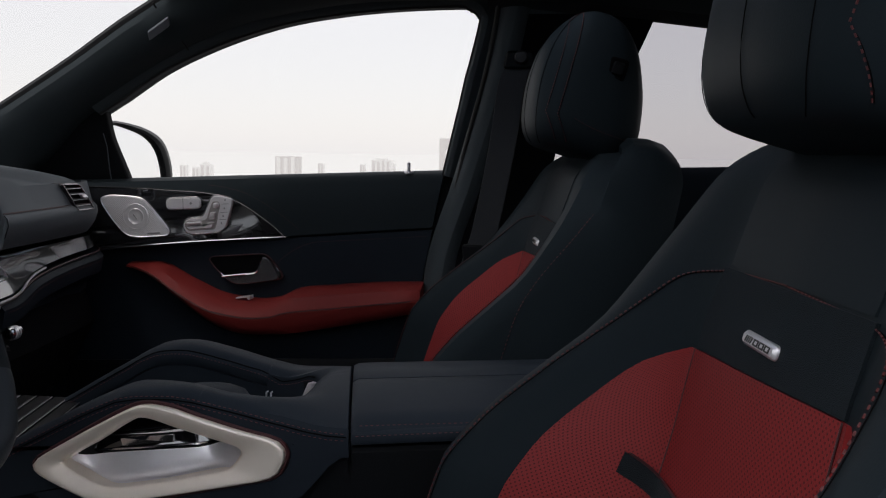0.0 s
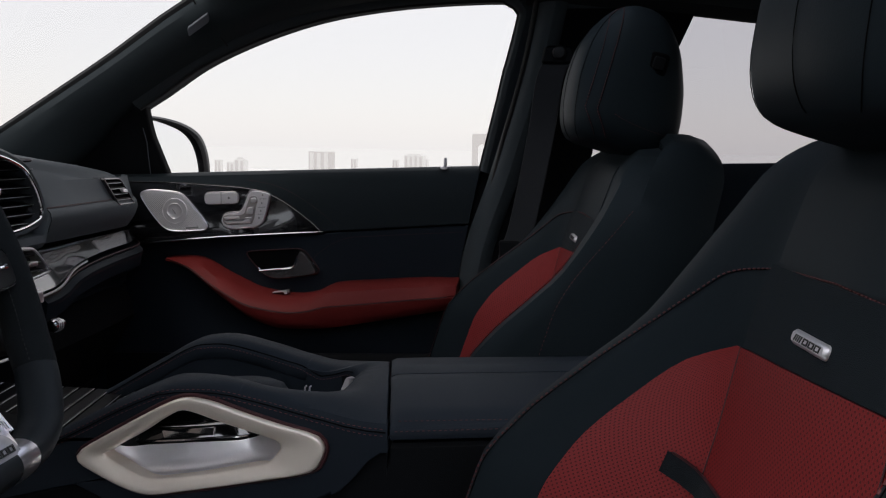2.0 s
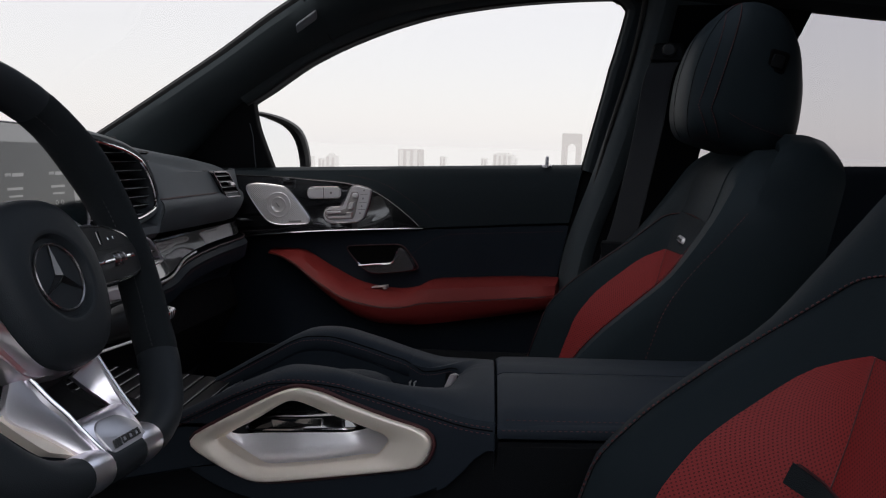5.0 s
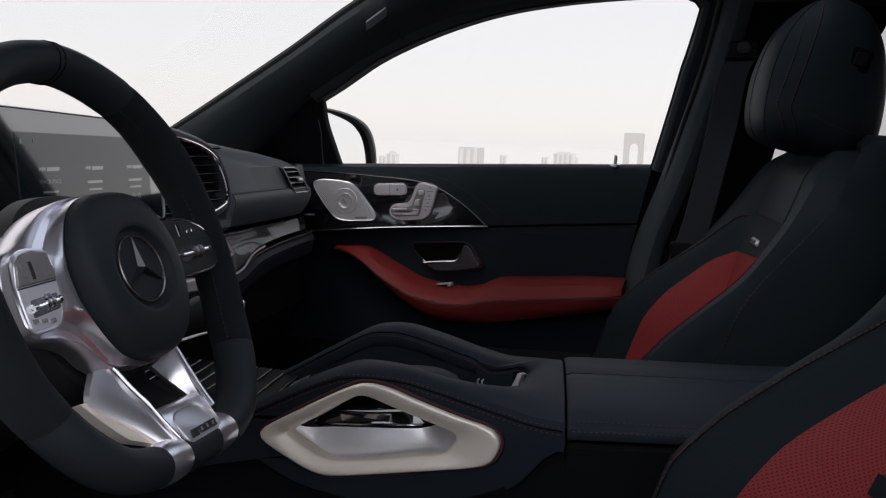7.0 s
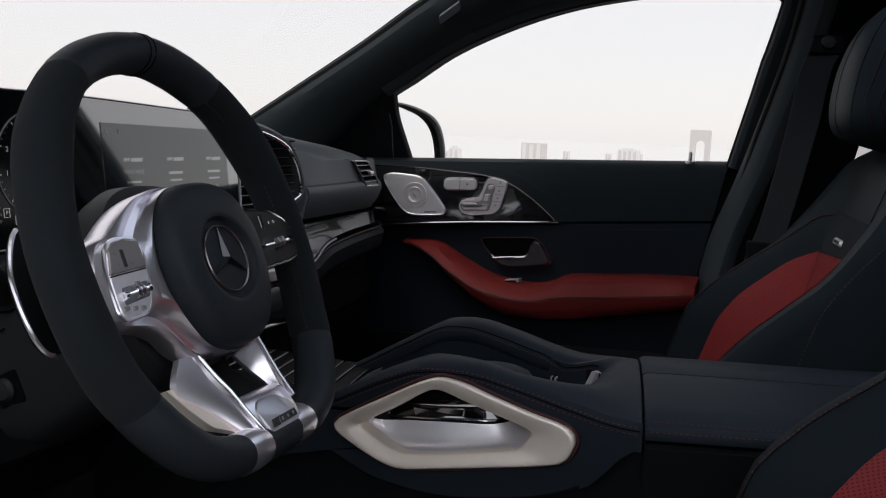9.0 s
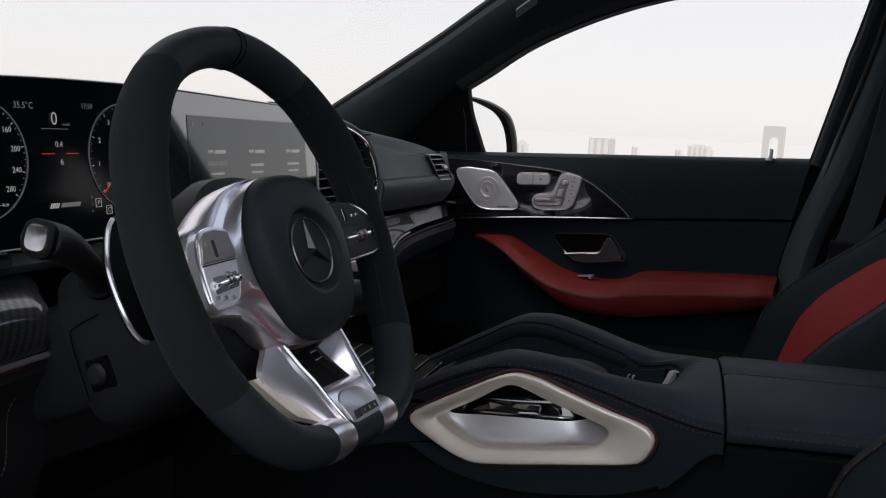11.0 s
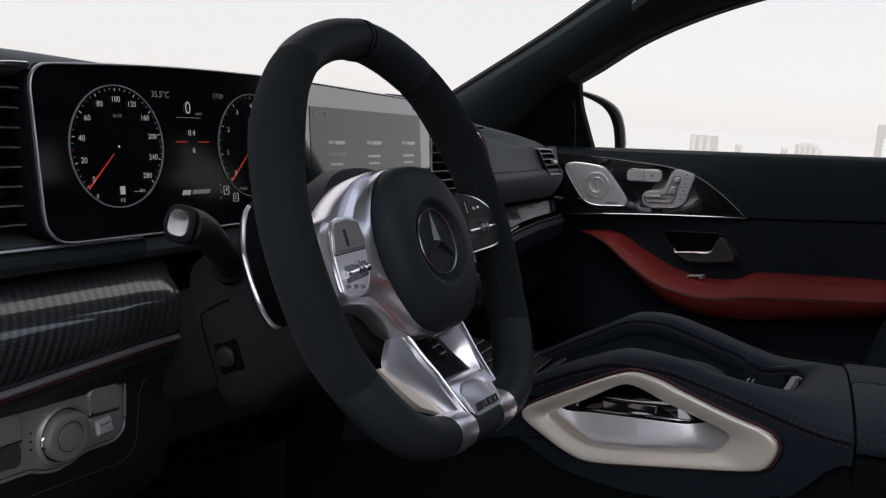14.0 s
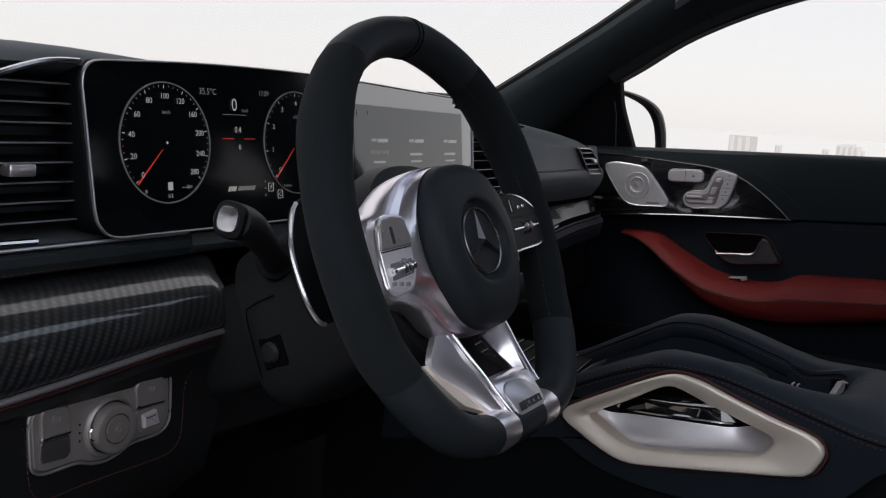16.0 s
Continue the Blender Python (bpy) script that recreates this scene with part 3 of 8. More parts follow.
part("rear_frame", loft([[Vector((x, side_y(z) + dy, z)) for dy, z in ((0, 1.2), (0, 1.47 - 0.14 * abs(x - 0.5)), (0.05, 1.47 - 0.14 * abs(x - 0.5)), (0.05, 1.2))] for x in (1.28, 1.40)]), TRIM_GREY, rd)
p = part("rear_glass", sheet(lambda u, v: Vector((0.36 + 1.1 * u, side_y(1.19 + 0.36 * v) + 0.022, 1.19 + 0.36 * v)), 4, 4), TINTED, rd, "grey privacy glass")
p.visible_shadow = False
single("wall_rear", box(1.9, 1.98, -0.78, 0.78, 0.42, 1.16, 0.01), CARPET, "black trimmed wall behind the rear seats", "wall", kind="structure")
single("wall_rear_left", box(0.95, 1.95, -0.84, -0.78, 0.42, 1.2, 0.01), LEATHER, "black trimmed rear side wall", "wall", kind="structure")
single("wall_rear_right", box(1.40, 1.95, 0.78, 0.84, 0.42, 1.3, 0.01), LEATHER, "black trimmed rear side wall", "wall", kind="structure")
rear = thing("rear_bench", (1.3, 0, 0.46), "black leather rear bench", "seat")
part("bench_back", loft([[Vector((x + 0.3 * (z - 0.8), y, z)) for x, z in ((1.30, 0.78), (1.28, 0.95), (1.27, 1.12), (1.30, 1.18), (1.38, 1.18), (1.42, 1.10), (1.42, 0.75))] for y in (-0.66, -0.6, 0.6, 0.66)]), LEATHER, rear)
part("bench_cushion", box(0.85, 1.36, -0.66, 0.66, 0.56, 0.80, 0.04, 4), LEATHER, rear)

# near side of the body: sill, and the driver's door standing wide open
single("wall_sill", box(-0.95, 1.95, -0.90, -0.80, 0.12, 0.47, 0.03, 3), PAINT, "dark painted door sill", "wall", kind="structure")
od = thing("driver_door", (-0.60, -0.92, 0.5), "black driver's door standing wide open", "car door")
OD = Matrix.Translation((-0.62, -0.92, 0)) @ Matrix.Rotation(radians(-62), 4, "Z")
bm = loft([[OD @ Vector((x, y, z)) for y, z in ((-0.09, 0.40), (0.0, 0.42), (0.03, 0.60), (0.02, 0.90), (0.06, 0.95), (0.03, 1.02), (0.0, 1.17), (-0.03, 1.19), (-0.09, 1.18), (-0.11, 0.80))] for x in (0.0, 0.05, 0.5, 1.05, 1.10)])
part("door_shell", bm, LEATHER_SOFT, od)
part("window_frame", tube([OD @ Vector(p) for p in ((0.02, -0.05, 1.18), (0.22, -0.07, 1.34), (0.48, -0.10, 1.47), (0.80, -0.11, 1.51), (1.02, -0.11, 1.49), (1.10, -0.06, 1.18))], 0.022, 8), PLASTIC, od)

# ---- passenger door ----
door = thing("passenger_door", (-0.1, 0.80, 0.5), "black leather passenger door with a red armrest", "car door")


def sill_z(x):
    return 1.1875 + 0.0425 * x


def seam_z(x):
    return 1.060 + 0.078 * (x + 0.05)


def rear_x(z):
    return 0.25 + (z - 1.198) * 0.19


def on_door(y):
    return lambda x, z, w: Vector((x, y - w, z))


XS = [-0.62 + 0.03 * i for i in range(30)]


def upper_sec(x):
    s, t = seam_z(x) + 0.0015, sill_z(x)
    h = t - s
    return [Vector((x + (rear_x(z) - 0.25) * max(0, (x - 0.0) / 0.25), y, z)) for y, z in ((0.83, s), (0.784, s), (0.7805, s + 0.002), (0.779, s + h * 0.25), (0.778, s + h * 0.55), (0.782, s + h * 0.82), (0.790, t - 0.006), (0.802, t), (0.83, t + 0.001))]


part("upper_panel", loft([upper_sec(x) for x in XS]), LEATHER_SOFT, door)


def lower_sec(x):
    s = seam_z(x) - 0.0015
    return [Vector((x + (rear_x(z) - 0.25) * max(0, (x - 0.0) / 0.25), y, z)) for y, z in ((0.83, s), (0.785, s), (0.7825, s - 0.002), (0.784, s - 0.06), (0.790, s - 0.11), (0.790, 0.86), (0.785, 0.5), (0.83, 0.5))]


part("lower_panel", loft([lower_sec(x) for x in XS]), LEATHER, door)
part("panel_gap", box(-0.55, 0.22, 0.7865, 0.80, 1.03, 1.09, 0), SEAM, door)
# map pocket
part("map_pocket", loft([[Vector((x, y, z)) for y, z in ((0.80, 0.58), (0.715, 0.60), (0.700, 0.70), (0.695, 0.80 + 0.05 * (x + 0.3)), (0.705, 0.815 + 0.05 * (x + 0.3)), (0.722, 0.812 + 0.05 * (x + 0.3)), (0.735, 0.70), (0.80, 0.66))] for x in (-0.5, -0.4, -0.2, 0.0, 0.17)]), PLASTIC, door)
# lacquered inlay with its bright edge; it turns in a little towards the dash
def inlay_y(x):
    return 0.7745 - 0.09 * (-0.066 - x)


def on_inlay(d):
    """On the inlay's face, d out of it."""
    return lambda x, z, w: Vector((x, inlay_y(x) - d - w, z))


def chrome_z(x):
    return interp(x, [(-0.60, 1.004), (-0.445, 1.0268), (-0.357, 1.0373), (-0.271, 1.0458), (-0.175, 1.0531), (-0.0714, 1.0603)])


top_pts = [(-0.56, 1.153), (-0.474, 1.1534), (-0.361, 1.1530), (-0.300, 1.1502), (-0.239, 1.1474), (-0.191, 1.1395), (-0.155, 1.1253), (-0.1186, 1.1021), (-0.0885, 1.0787), (-0.0680, 1.0595)]
up = [Vector((p.x, p.y)) for p in spline([(a, b, 0) for a, b in top_pts], 5)]
low = [Vector((x, chrome_z(x) + 0.001)) for x in (-0.09, -0.15, -0.2, -0.25, -0.3, -0.35, -0.4, -0.45, -0.5, -0.56)]
part("inlay", plate(up + low, on_inlay(0.0), 0.060, 0.002), GLOSS, door, "glossy black lacquer inlay")
part("chrome_strip", tube([on_inlay(0.0)(x, chrome_z(x), 0) for x in [-0.56 + 0.0494 * i for i in range(11)]], 0.0024, 8), CHROME, door, "thin chrome strip")
part("inlay_edge", tube([on_inlay(0.0006)(p.x, p.y + 0.001, 0) for p in up], 0.0010, 6), PLASTIC_FINE, door, "thin dark rim of the inlay")
part("inlay_stitching", stitches([Vector((p.x + 0.030 * max(0, (p.x + 0.33) / 0.27), 0.7770, p.y + 0.014)) for p in up[20:]], 0.006, 0.0003), STITCH, door, "red stitching")
part("seam_stitching", stitches([(x, 0.7825, seam_z(x) - 0.012 - 0.05 * max(0, (0.0 - x) / 0.1) ** 2) for x in [-0.10 + 0.0145 * i for i in range(23)]], 0.006, 0.0004), STITCH, door, "dark red stitching")
# loudspeaker grille
spk = rounded([(-0.440, 1.133), (-0.420, 1.1388), (-0.370, 1.1365), (-0.351, 1.1313), (-0.335, 1.1134), (-0.306, 1.0775), (-0.3005, 1.0661), (-0.307, 1.0592), (-0.3676, 1.0545), (-0.391, 1.0600), (-0.4135, 1.0855), (-0.437, 1.1198)], [0.008, 0.01, 0.02, 0.015, 0.02, 0.02, 0.008, 0.008, 0.02, 0.02, 0.02, 0.02])
GRILLE = dots(material("perforated silver grille", (0.80, 0.78, 0.80), 0.30, metal=0.4, vary=0.04), None, (0.30, 0.295, 0.30), 0.0042, 0.80, ("X", "Z"))
speaker = part("speaker_grille", plate([(p.x, p.y) for p in spk], on_inlay(0.006), 0.008, 0.0025), GRILLE, door, "perforated silver loudspeaker grille")
part("grille_rim", tube([on_inlay(0.0055)(p.x, p.y, -0.0010) for p in spk], 0.0012, 6, closed=True), SATIN, speaker, "bright rim")
sm = Matrix.Translation(on_inlay(0.0064)(-0.3678, 1.0963, 0)) @ pose(0, 0, 0, 90, 0, 5.1)
part("cone_dish", turned([(0.0262, -0.002), (0.0262, 0.0010), (0.0250, 0.0014), (0.0243, 0.0006), (0.0165, 0.0004), (0.0155, 0.0012), (0.0145, 0.0005), (0.006, 0.0008), (0.0, 0.0012)], sm, 44), SILVER_PAINT, speaker, "round silver cone cover")
part("cone_mark", plate([(-0.3735, 1.1005), (-0.3715, 1.1012), (-0.3645, 1.0915), (-0.3663, 1.0905)], on_inlay(0.0081), 0.0008, 0.0002), GREY_MARK, speaker)
part("maker_mark", plate([(-0.345, 1.0605), (-0.319, 1.0625), (-0.319, 1.0660), (-0.345, 1.0640)], on_inlay(0.0066), 0.001, 0.0002), GREY_MARK, speaker)
# seat memory keys and seat-shaped switches
keys = part("memory_keys", plate([(p.x, p.y) for p in rounded([(-0.3075, 1.1336), (-0.2375, 1.1372), (-0.2366, 1.1142), (-0.3066, 1.1103)], 0.011)], on_inlay(0.006), 0.008, 0.002), SILVER_PAINT, door, "silver seat memory keys")
part("keys_rim", tube([on_inlay(0.0012)(p.x, p.y, 0) for p in rounded([(-0.3088, 1.1348), (-0.2362, 1.1385), (-0.2353, 1.1130), (-0.3079, 1.1090)], 0.012)], 0.0010, 6, closed=True), DARK_METAL, keys)
part("key_gap", plate([(-0.2721, 1.1125), (-0.2713, 1.1125), (-0.2717, 1.1355), (-0.2725, 1.1355)], on_inlay(0.0063), 0.001, 0.0001), INK, keys)
part("key_symbol", plate([(-0.2592, 1.1250), (-0.2562, 1.1282), (-0.2532, 1.1250), (-0.2562, 1.1218)], on_inlay(0.0064), 0.001, 0.0002), GREY_MARK, keys)
panel = rounded([(-0.2125, 1.1397), (-0.2031, 1.1413), (-0.1769, 1.1369), (-0.1720, 1.1315), (-0.1778, 1.1048), (-0.1861, 1.0777), (-0.2000, 1.0676), (-0.2513, 1.0621), (-0.2672, 1.0658), (-0.2738, 1.0795), (-0.2682, 1.0903), (-0.2586, 1.0943), (-0.2347, 1.0969), (-0.2290, 1.1042), (-0.2181, 1.1313)], 0.006)
seat_sw = part("seat_switches", plate([(p.x, p.y) for p in panel], on_inlay(0.005), 0.007, 0.002), SILVER_PAINT, door, "silver seat-shaped adjuster panel")
part("panel_rim", tube([on_inlay(0.0012)(p.x, p.y, 0) for p in offset([Vector((q.x, q.y)) for q in panel], -0.0014)], 0.0010, 6, closed=True), DARK_METAL, seat_sw)
# a seat-shaped bed, darkened to look like a shaded recess, with raised switches on it
bed = rounded([(-0.2690, 1.0835), (-0.2650, 1.0895), (-0.2330, 1.0905), (-0.2245, 1.0945), (-0.2205, 1.1085), (-0.2130, 1.1290), (-0.2005, 1.1300), (-0.1968, 1.1210), (-0.2010, 1.1080), (-0.2035, 1.0890), (-0.2085, 1.0735), (-0.2600, 1.0690), (-0.2680, 1.0750)], 0.004)
part("switch_bed", plate([(p.x, p.y) for p in bed], on_inlay(0.0054), 0.001, 0.0003), SWITCH_PAINT, seat_sw, "darker bed that paints the switches' recess shade")
for nm, o, h in (("switch_cushion", [(-0.2656, 1.0872), (-0.2343, 1.0890), (-0.2335, 1.0832), (-0.2635, 1.0808)], 0.0105), ("switch_base", [(-0.2665, 1.0788), (-0.2602, 1.0721), (-0.2122, 1.0755), (-0.2080, 1.0880), (-0.2223, 1.0872), (-0.2268, 1.0816)], 0.0085),
                 ("switch_back", [(-0.2165, 1.1075), (-0.2053, 1.1090), (-0.2070, 1.0938), (-0.2201, 1.0931)], 0.0105), ("switch_head", [(-0.2110, 1.1258), (-0.2013, 1.1280), (-0.1985, 1.1220), (-0.2020, 1.1161), (-0.2110, 1.1165)], 0.0100)):
    part(nm, plate([(p.x, p.y) for p in rounded(o, 0.0028)], on_inlay(h), h - 0.005, 0.0022), SILVER_PAINT, seat_sw, "raised silver seat switch")
for a, b, c, d in ((-0.1944, 1.1240, -0.1795, 1.1248), (-0.1968, 1.1071, -0.1818, 1.1080), (-0.1995, 1.0930, -0.1848, 1.0938)):
    part("key_gap", plate([(a, b), (c, d), (c, d + 0.0006), (a, b + 0.0006)], on_inlay(0.0053), 0.001, 0.0001), INK, seat_sw)
for a, b in ((-0.1872, 1.1325), (-0.1890, 1.1160), (-0.1915, 1.1005), (-0.1950, 1.0860)):
    part("key_symbol", plate([(a - 0.0014, b - 0.0018), (a + 0.0014, b - 0.0016), (a + 0.0014, b + 0.0018), (a - 0.0014, b + 0.0016)], on_inlay(0.0054), 0.001, 0.0002), GREY_MARK, seat_sw)
# opener in its recess
hand_o = [(p.x, p.y) for p in rounded([(-0.2335, 1.0120), (-0.2250, 1.0165), (-0.1178, 1.0258), (-0.1030, 1.0200), (-0.0770, 0.9870), (-0.0742, 0.9778), (-0.0814, 0.9712), (-0.1514, 0.9604), (-0.1765, 0.9594), (-0.1955, 0.9697), (-0.2220, 0.9950)], [0.008, 0.008, 0.012, 0.012, 0.012, 0.008, 0.008, 0.03, 0.012, 0.012, 0.015])]
n_h = 64
ho = [(p.x, p.y) for p in resample([(a, b, 0) for a, b in hand_o], n_h)]
hi = [(p.x, p.y) for p in offset([Vector(p) for p in ho], 0.0022)]
opener = part("opener", ring_plate(ho, hi, on_door(0.779), 0.012, 0.0009), PIPING, door, "opener in a recess with a thin dark red rim")
part("recess", loft([[Vector((p.x, y, p.y)) for p in offset([Vector(q) for q in ho], d)] for y, d in ((0.7815, 0.0024), (0.7830, 0.0050))]), SEAM, opener, "black recess")
part("bowl_rim", tube([Vector((p.x, 0.7788, p.y)) for p in offset([Vector(q) for q in ho], 0.0030) if p.y < 0.985 + 0.4 * max(0, p.x + 0.12)], 0.0009, 6), CHROME, opener, "bright lower rim of the bowl")


def lever_pt(x, z, w):
    return Vector((x, 0.7665 + 0.10 * max(0, 0.985 - z) - w, z))


lev = rounded([(-0.1985, 0.9775), (-0.1762, 0.9630), (-0.1514, 0.9628), (-0.0830, 0.9742), (-0.0795, 0.9823), (-0.1030, 1.0170), (-0.1140, 1.0195), (-0.1165, 1.0092), (-0.1240, 0.9915), (-0.1342, 0.9858)], [0.002, 0.012, 0.02, 0.006, 0.008, 0.006, 0.003, 0.01, 0.012, 0.012])
part("lever", plate([(p.x, p.y) for p in lev], lever_pt, 0.010, 0.0010), DARK_METAL, opener, "satin metal lever")
part("lever_edge", tube(spline([lever_pt(x, z, 0.0006) for x, z in ((-0.1985, 0.9772), (-0.1650, 0.9820), (-0.1342, 0.9856), (-0.1245, 0.9905), (-0.1190, 1.0020), (-0.1165, 1.0120))], 5), 0.0017, 6), CHROME, opener, "bright upper edge of the lever")
part("window_key", plate([(p.x, p.y) for p in rounded([(-0.1620, 0.9385), (-0.1310, 0.9432), (-0.1300, 0.9362), (-0.1360, 0.9350), (-0.1375, 0.9395), (-0.1610, 0.9362)], 0.0012)], on_door(0.742), 0.02, 0.0008), SILVER_PAINT, door, "small chrome window key")


# armrest: red leather, sweeping down and back up along the door
def arm_sec(x):
    top = interp(x, [(-0.40, 1.000), (-0.335, 0.999), (-0.26, 0.965), (-0.19, 0.936), (-0.12, 0.929), (-0.075, 0.936), (-0.048, 0.951), (-0.03, 0.956), (0.03, 0.962), (0.15, 0.972), (0.21, 0.974)])
    bot = interp(x, [(-0.40, 0.990), (-0.36, 0.982), (-0.26, 0.925), (-0.18, 0.882), (-0.13, 0.872), (-0.06, 0.875), (0.03, 0.890), (0.21, 0.926)])
    out = interp(x, [(-0.40, 0.755), (-0.33, 0.722), (-0.2, 0.694), (-0.05, 0.688), (0.18, 0.694), (0.215, 0.712)])
    sm = bot + (top - bot) * interp(x, [(-0.40, 0.5), (-0.3, 0.45), (-0.15, 0.62), (0.0, 0.56), (0.21, 0.52)])
    return top, bot, out, sm


secs, seam = [], []
for i in range(42):
    x = -0.398 + 0.613 * i / 41
    t, b, o, sm = arm_sec(x)
    back = 0.79
    m = (t - b)
    secs.append([Vector(p) for p in ((x, back, t + 0.004), (x, o + 0.045, t + 0.003), (x, o + 0.015, t - 0.10 * m), (x, o + 0.004, sm + 0.1 * m), (x, o + 0.002, sm + 0.002), (x, o + 0.0035, sm), (x, o + 0.002, sm - 0.002), (x, o + 0.006, b + 0.25 * m), (x, o + 0.022, b), (x, o + 0.06, b - 0.006), (x, back, b - 0.004))])
    seam.append(Vector((x, o + 0.0016, sm + 0.0005)))
part("armrest", loft(secs), RED, door, "red leather armrest")
part("armrest_seam", tube(seam[1:-1], 0.0009, 5), PIPING, door)
# lock pin
pin = part("lock_pin", turned([(0.0075, -0.004), (0.0075, 0.001), (0.0035, 0.0025), (0.0035, 0.016), (0.0025, 0.0185), (0.0, 0.019)], Matrix.Translation((0.178, 0.795, 1.1945)), 16), EDGE, door, "small dark lock pin with a chrome collar")
part("pin_collar", turned([(0.0095, -0.003), (0.0095, 0.0008), (0.0075, 0.0012), (0.0075, -0.003)], Matrix.Translation((0.178, 0.795, 1.195)), 20, True), SATIN, pin)
# frame of the side window and its pane
top_edge = spline([(-0.445, 1.3005, 0), (-0.409, 1.320, 0), (-0.283, 1.385, 0), (-0.162, 1.4315, 0), (-0.047, 1.463, 0), (0.062, 1.480, 0), (0.169, 1.489, 0), (0.273, 1.4925, 0), (0.306, 1.490, 0), (0.322, 1.477, 0), (0.322, 1.460, 0), (0.291, 1.350, 0), (0.247, 1.190, 0)], 6)
inner = [(p.x, p.y + 0.0045 * min(1.0, max(0.0, (p.y - 1.33) / 0.04)) * (1.0 if p.x < 0.30 else 0.3)) for p in top_edge]


def frame_pt(x, z, d, w):
    return Vector((x, side_y(z) + d, z))


secs = []
for i, (x, z) in enumerate(inner):
    a = Vector(inner[max(i - 1, 0)])
    b = Vector(inner[min(i + 1, len(inner) - 1)])
    e = (b - a).normalized()
    nrm = Vector((-e.y, e.x))
    q = []
    for off, dy in ((0.0, 0.045), (0.0, 0.004), (0.002, -0.004), (0.007, -0.010), (0.015, -0.012), (0.022, -0.008), (0.034, 0.004), (0.060, 0.01), (0.060, 0.045)):
        q.append(frame_pt(x + nrm.x * off, z + nrm.y * off, dy, 0))
    secs.append(q)
part("window_frame", loft(secs), LIT_TRIM, door)
part("frame_seal", tube([frame_pt(x, z, 0.003, 0) for x, z in inner], 0.0035, 6), RUBBER, door)
sail = [(-0.68, 1.150), (-0.66, 1.215), (-0.54, 1.300), (-0.437, 1.348), (-0.437, 1.258), (-0.413, 1.160)]
sp = part("mirror_sail", plate([(p.x, p.y) for p in rounded(sail, [0.002, 0.03, 0.05, 0.004, 0.02, 0.002])], lambda x, z, w: Vector((x, side_y(z) + 0.012 - w, z)), 0.02, 0.003), PLASTIC, door, "black plastic triangle inside the mirror")
part("sail_line", tube([Vector((x, side_y(z) + 0.009, z)) for x, z in ((-0.452, 1.165), (-0.450, 1.20), (-0.447, 1.235), (-0.450, 1.262))], 0.0011, 6), DASH_TOP, sp)
OPEN_TOP = [(-0.50, 1.30)] + [(x, z + 0.03) for x, z in inner[:49]] + [(0.36, 1.515)]


def pane_pt(u, v):
    x = -0.45 + 0.79 * u
    z = 1.17 + (interp(x, OPEN_TOP) - 1.17) * v
    return Vector((x, side_y(z) + 0.025, z))


p = part("window_pane", sheet(pane_pt, 30, 6), GLASS, door, "window glass, tinted to dim the sky behind it")
p.visible_shadow = False

# ---- door mirror outside ----
mir = thing("door_mirror", (-0.55, 1.05, 1.15), "dark outside mirror on the passenger door", "car mirror")
mc = Vector((1.03, 1.19))
M_OUT = star_order(spline([(0.90, 1.125, 0), (0.89, 1.21, 0), (0.90, 1.285, 0), (0.948, 1.2955, 0), (1.048, 1.2925, 0), (1.137, 1.282, 0), (1.200, 1.265, 0), (1.234, 1.236, 0), (1.251, 1.196, 0), (1.246, 1.150, 0), (1.205, 1.112, 0), (1.02, 1.100, 0)], 6, closed=True), mc, 64)
M_IN = star_order(spline([(0.915, 1.135, 0), (0.905, 1.21, 0), (0.912, 1.278, 0), (0.948, 1.285, 0), (1.020, 1.2765, 0), (1.090, 1.262, 0), (1.136, 1.238, 0), (1.160, 1.204, 0), (1.167, 1.155, 0), (1.140, 1.122, 0), (1.02, 1.112, 0)], 6, closed=True), mc, 64)


def m_ring(k, x, s=1.0):
    """A ring of the mirror, k of the way from the glass to the outside of the housing."""
    return [Vector((x - 0.08 * (q.y - mc.y) * s, 0.014 + mc.x + (q.x - mc.x) * s, mc.y + (q.y - mc.y) * s)) for q in (a.lerp(b, k) for a, b in zip(M_IN, M_OUT))]


part("housing", loft([m_ring(0.42, -0.508), m_ring(0.72, -0.514), m_ring(0.92, -0.526), m_ring(1.0, -0.545), m_ring(1.0, -0.58), m_ring(1.0, -0.64, 0.90), m_ring(1.0, -0.69, 0.68), m_ring(1.0, -0.715, 0.3), m_ring(1.0, -0.717, 0.02)], caps=False), PLASTIC_FINE, mir, "dark grey mirror housing")
part("bezel", loft([m_ring(0.0, -0.522, 0.97), m_ring(0.0, -0.5165), m_ring(0.10, -0.5070), m_ring(0.34, -0.5045), m_ring(0.42, -0.5075), m_ring(0.42, -0.522)], loop=True), PLASTIC, mir, "black mirror bezel")
part("mirror_pane", loft([m_ring(0.0, -0.5190), m_ring(0.0, -0.5150), m_ring(0.0, -0.5150, 0.3)]), MIRROR, mir, "mirror glass")
part("mirror_foot", tube([(-0.60, 0.80, 1.15), (-0.60, 0.92, 1.14), (-0.59, 1.04, 1.15)], 0.03, 10, flat=0.6), PLASTIC, mir)

# ---- centre console ----
con = thing("centre_console", (0.1, 0, 0.46), "black leather centre console with a metal grab handle", "console")
NY, FY = -0.140, 0.135


def crest(x):
    return interp(x, [(-0.32, 0.80), (-0.2, 0.862), (-0.10, 0.914), (-0.043, 0.944), (0.009, 0.971), (0.055, 0.988), (0.10, 0.990), (0.15, 0.982), (0.211, 0.9685), (0.262, 0.9595), (0.30, 0.9585)])


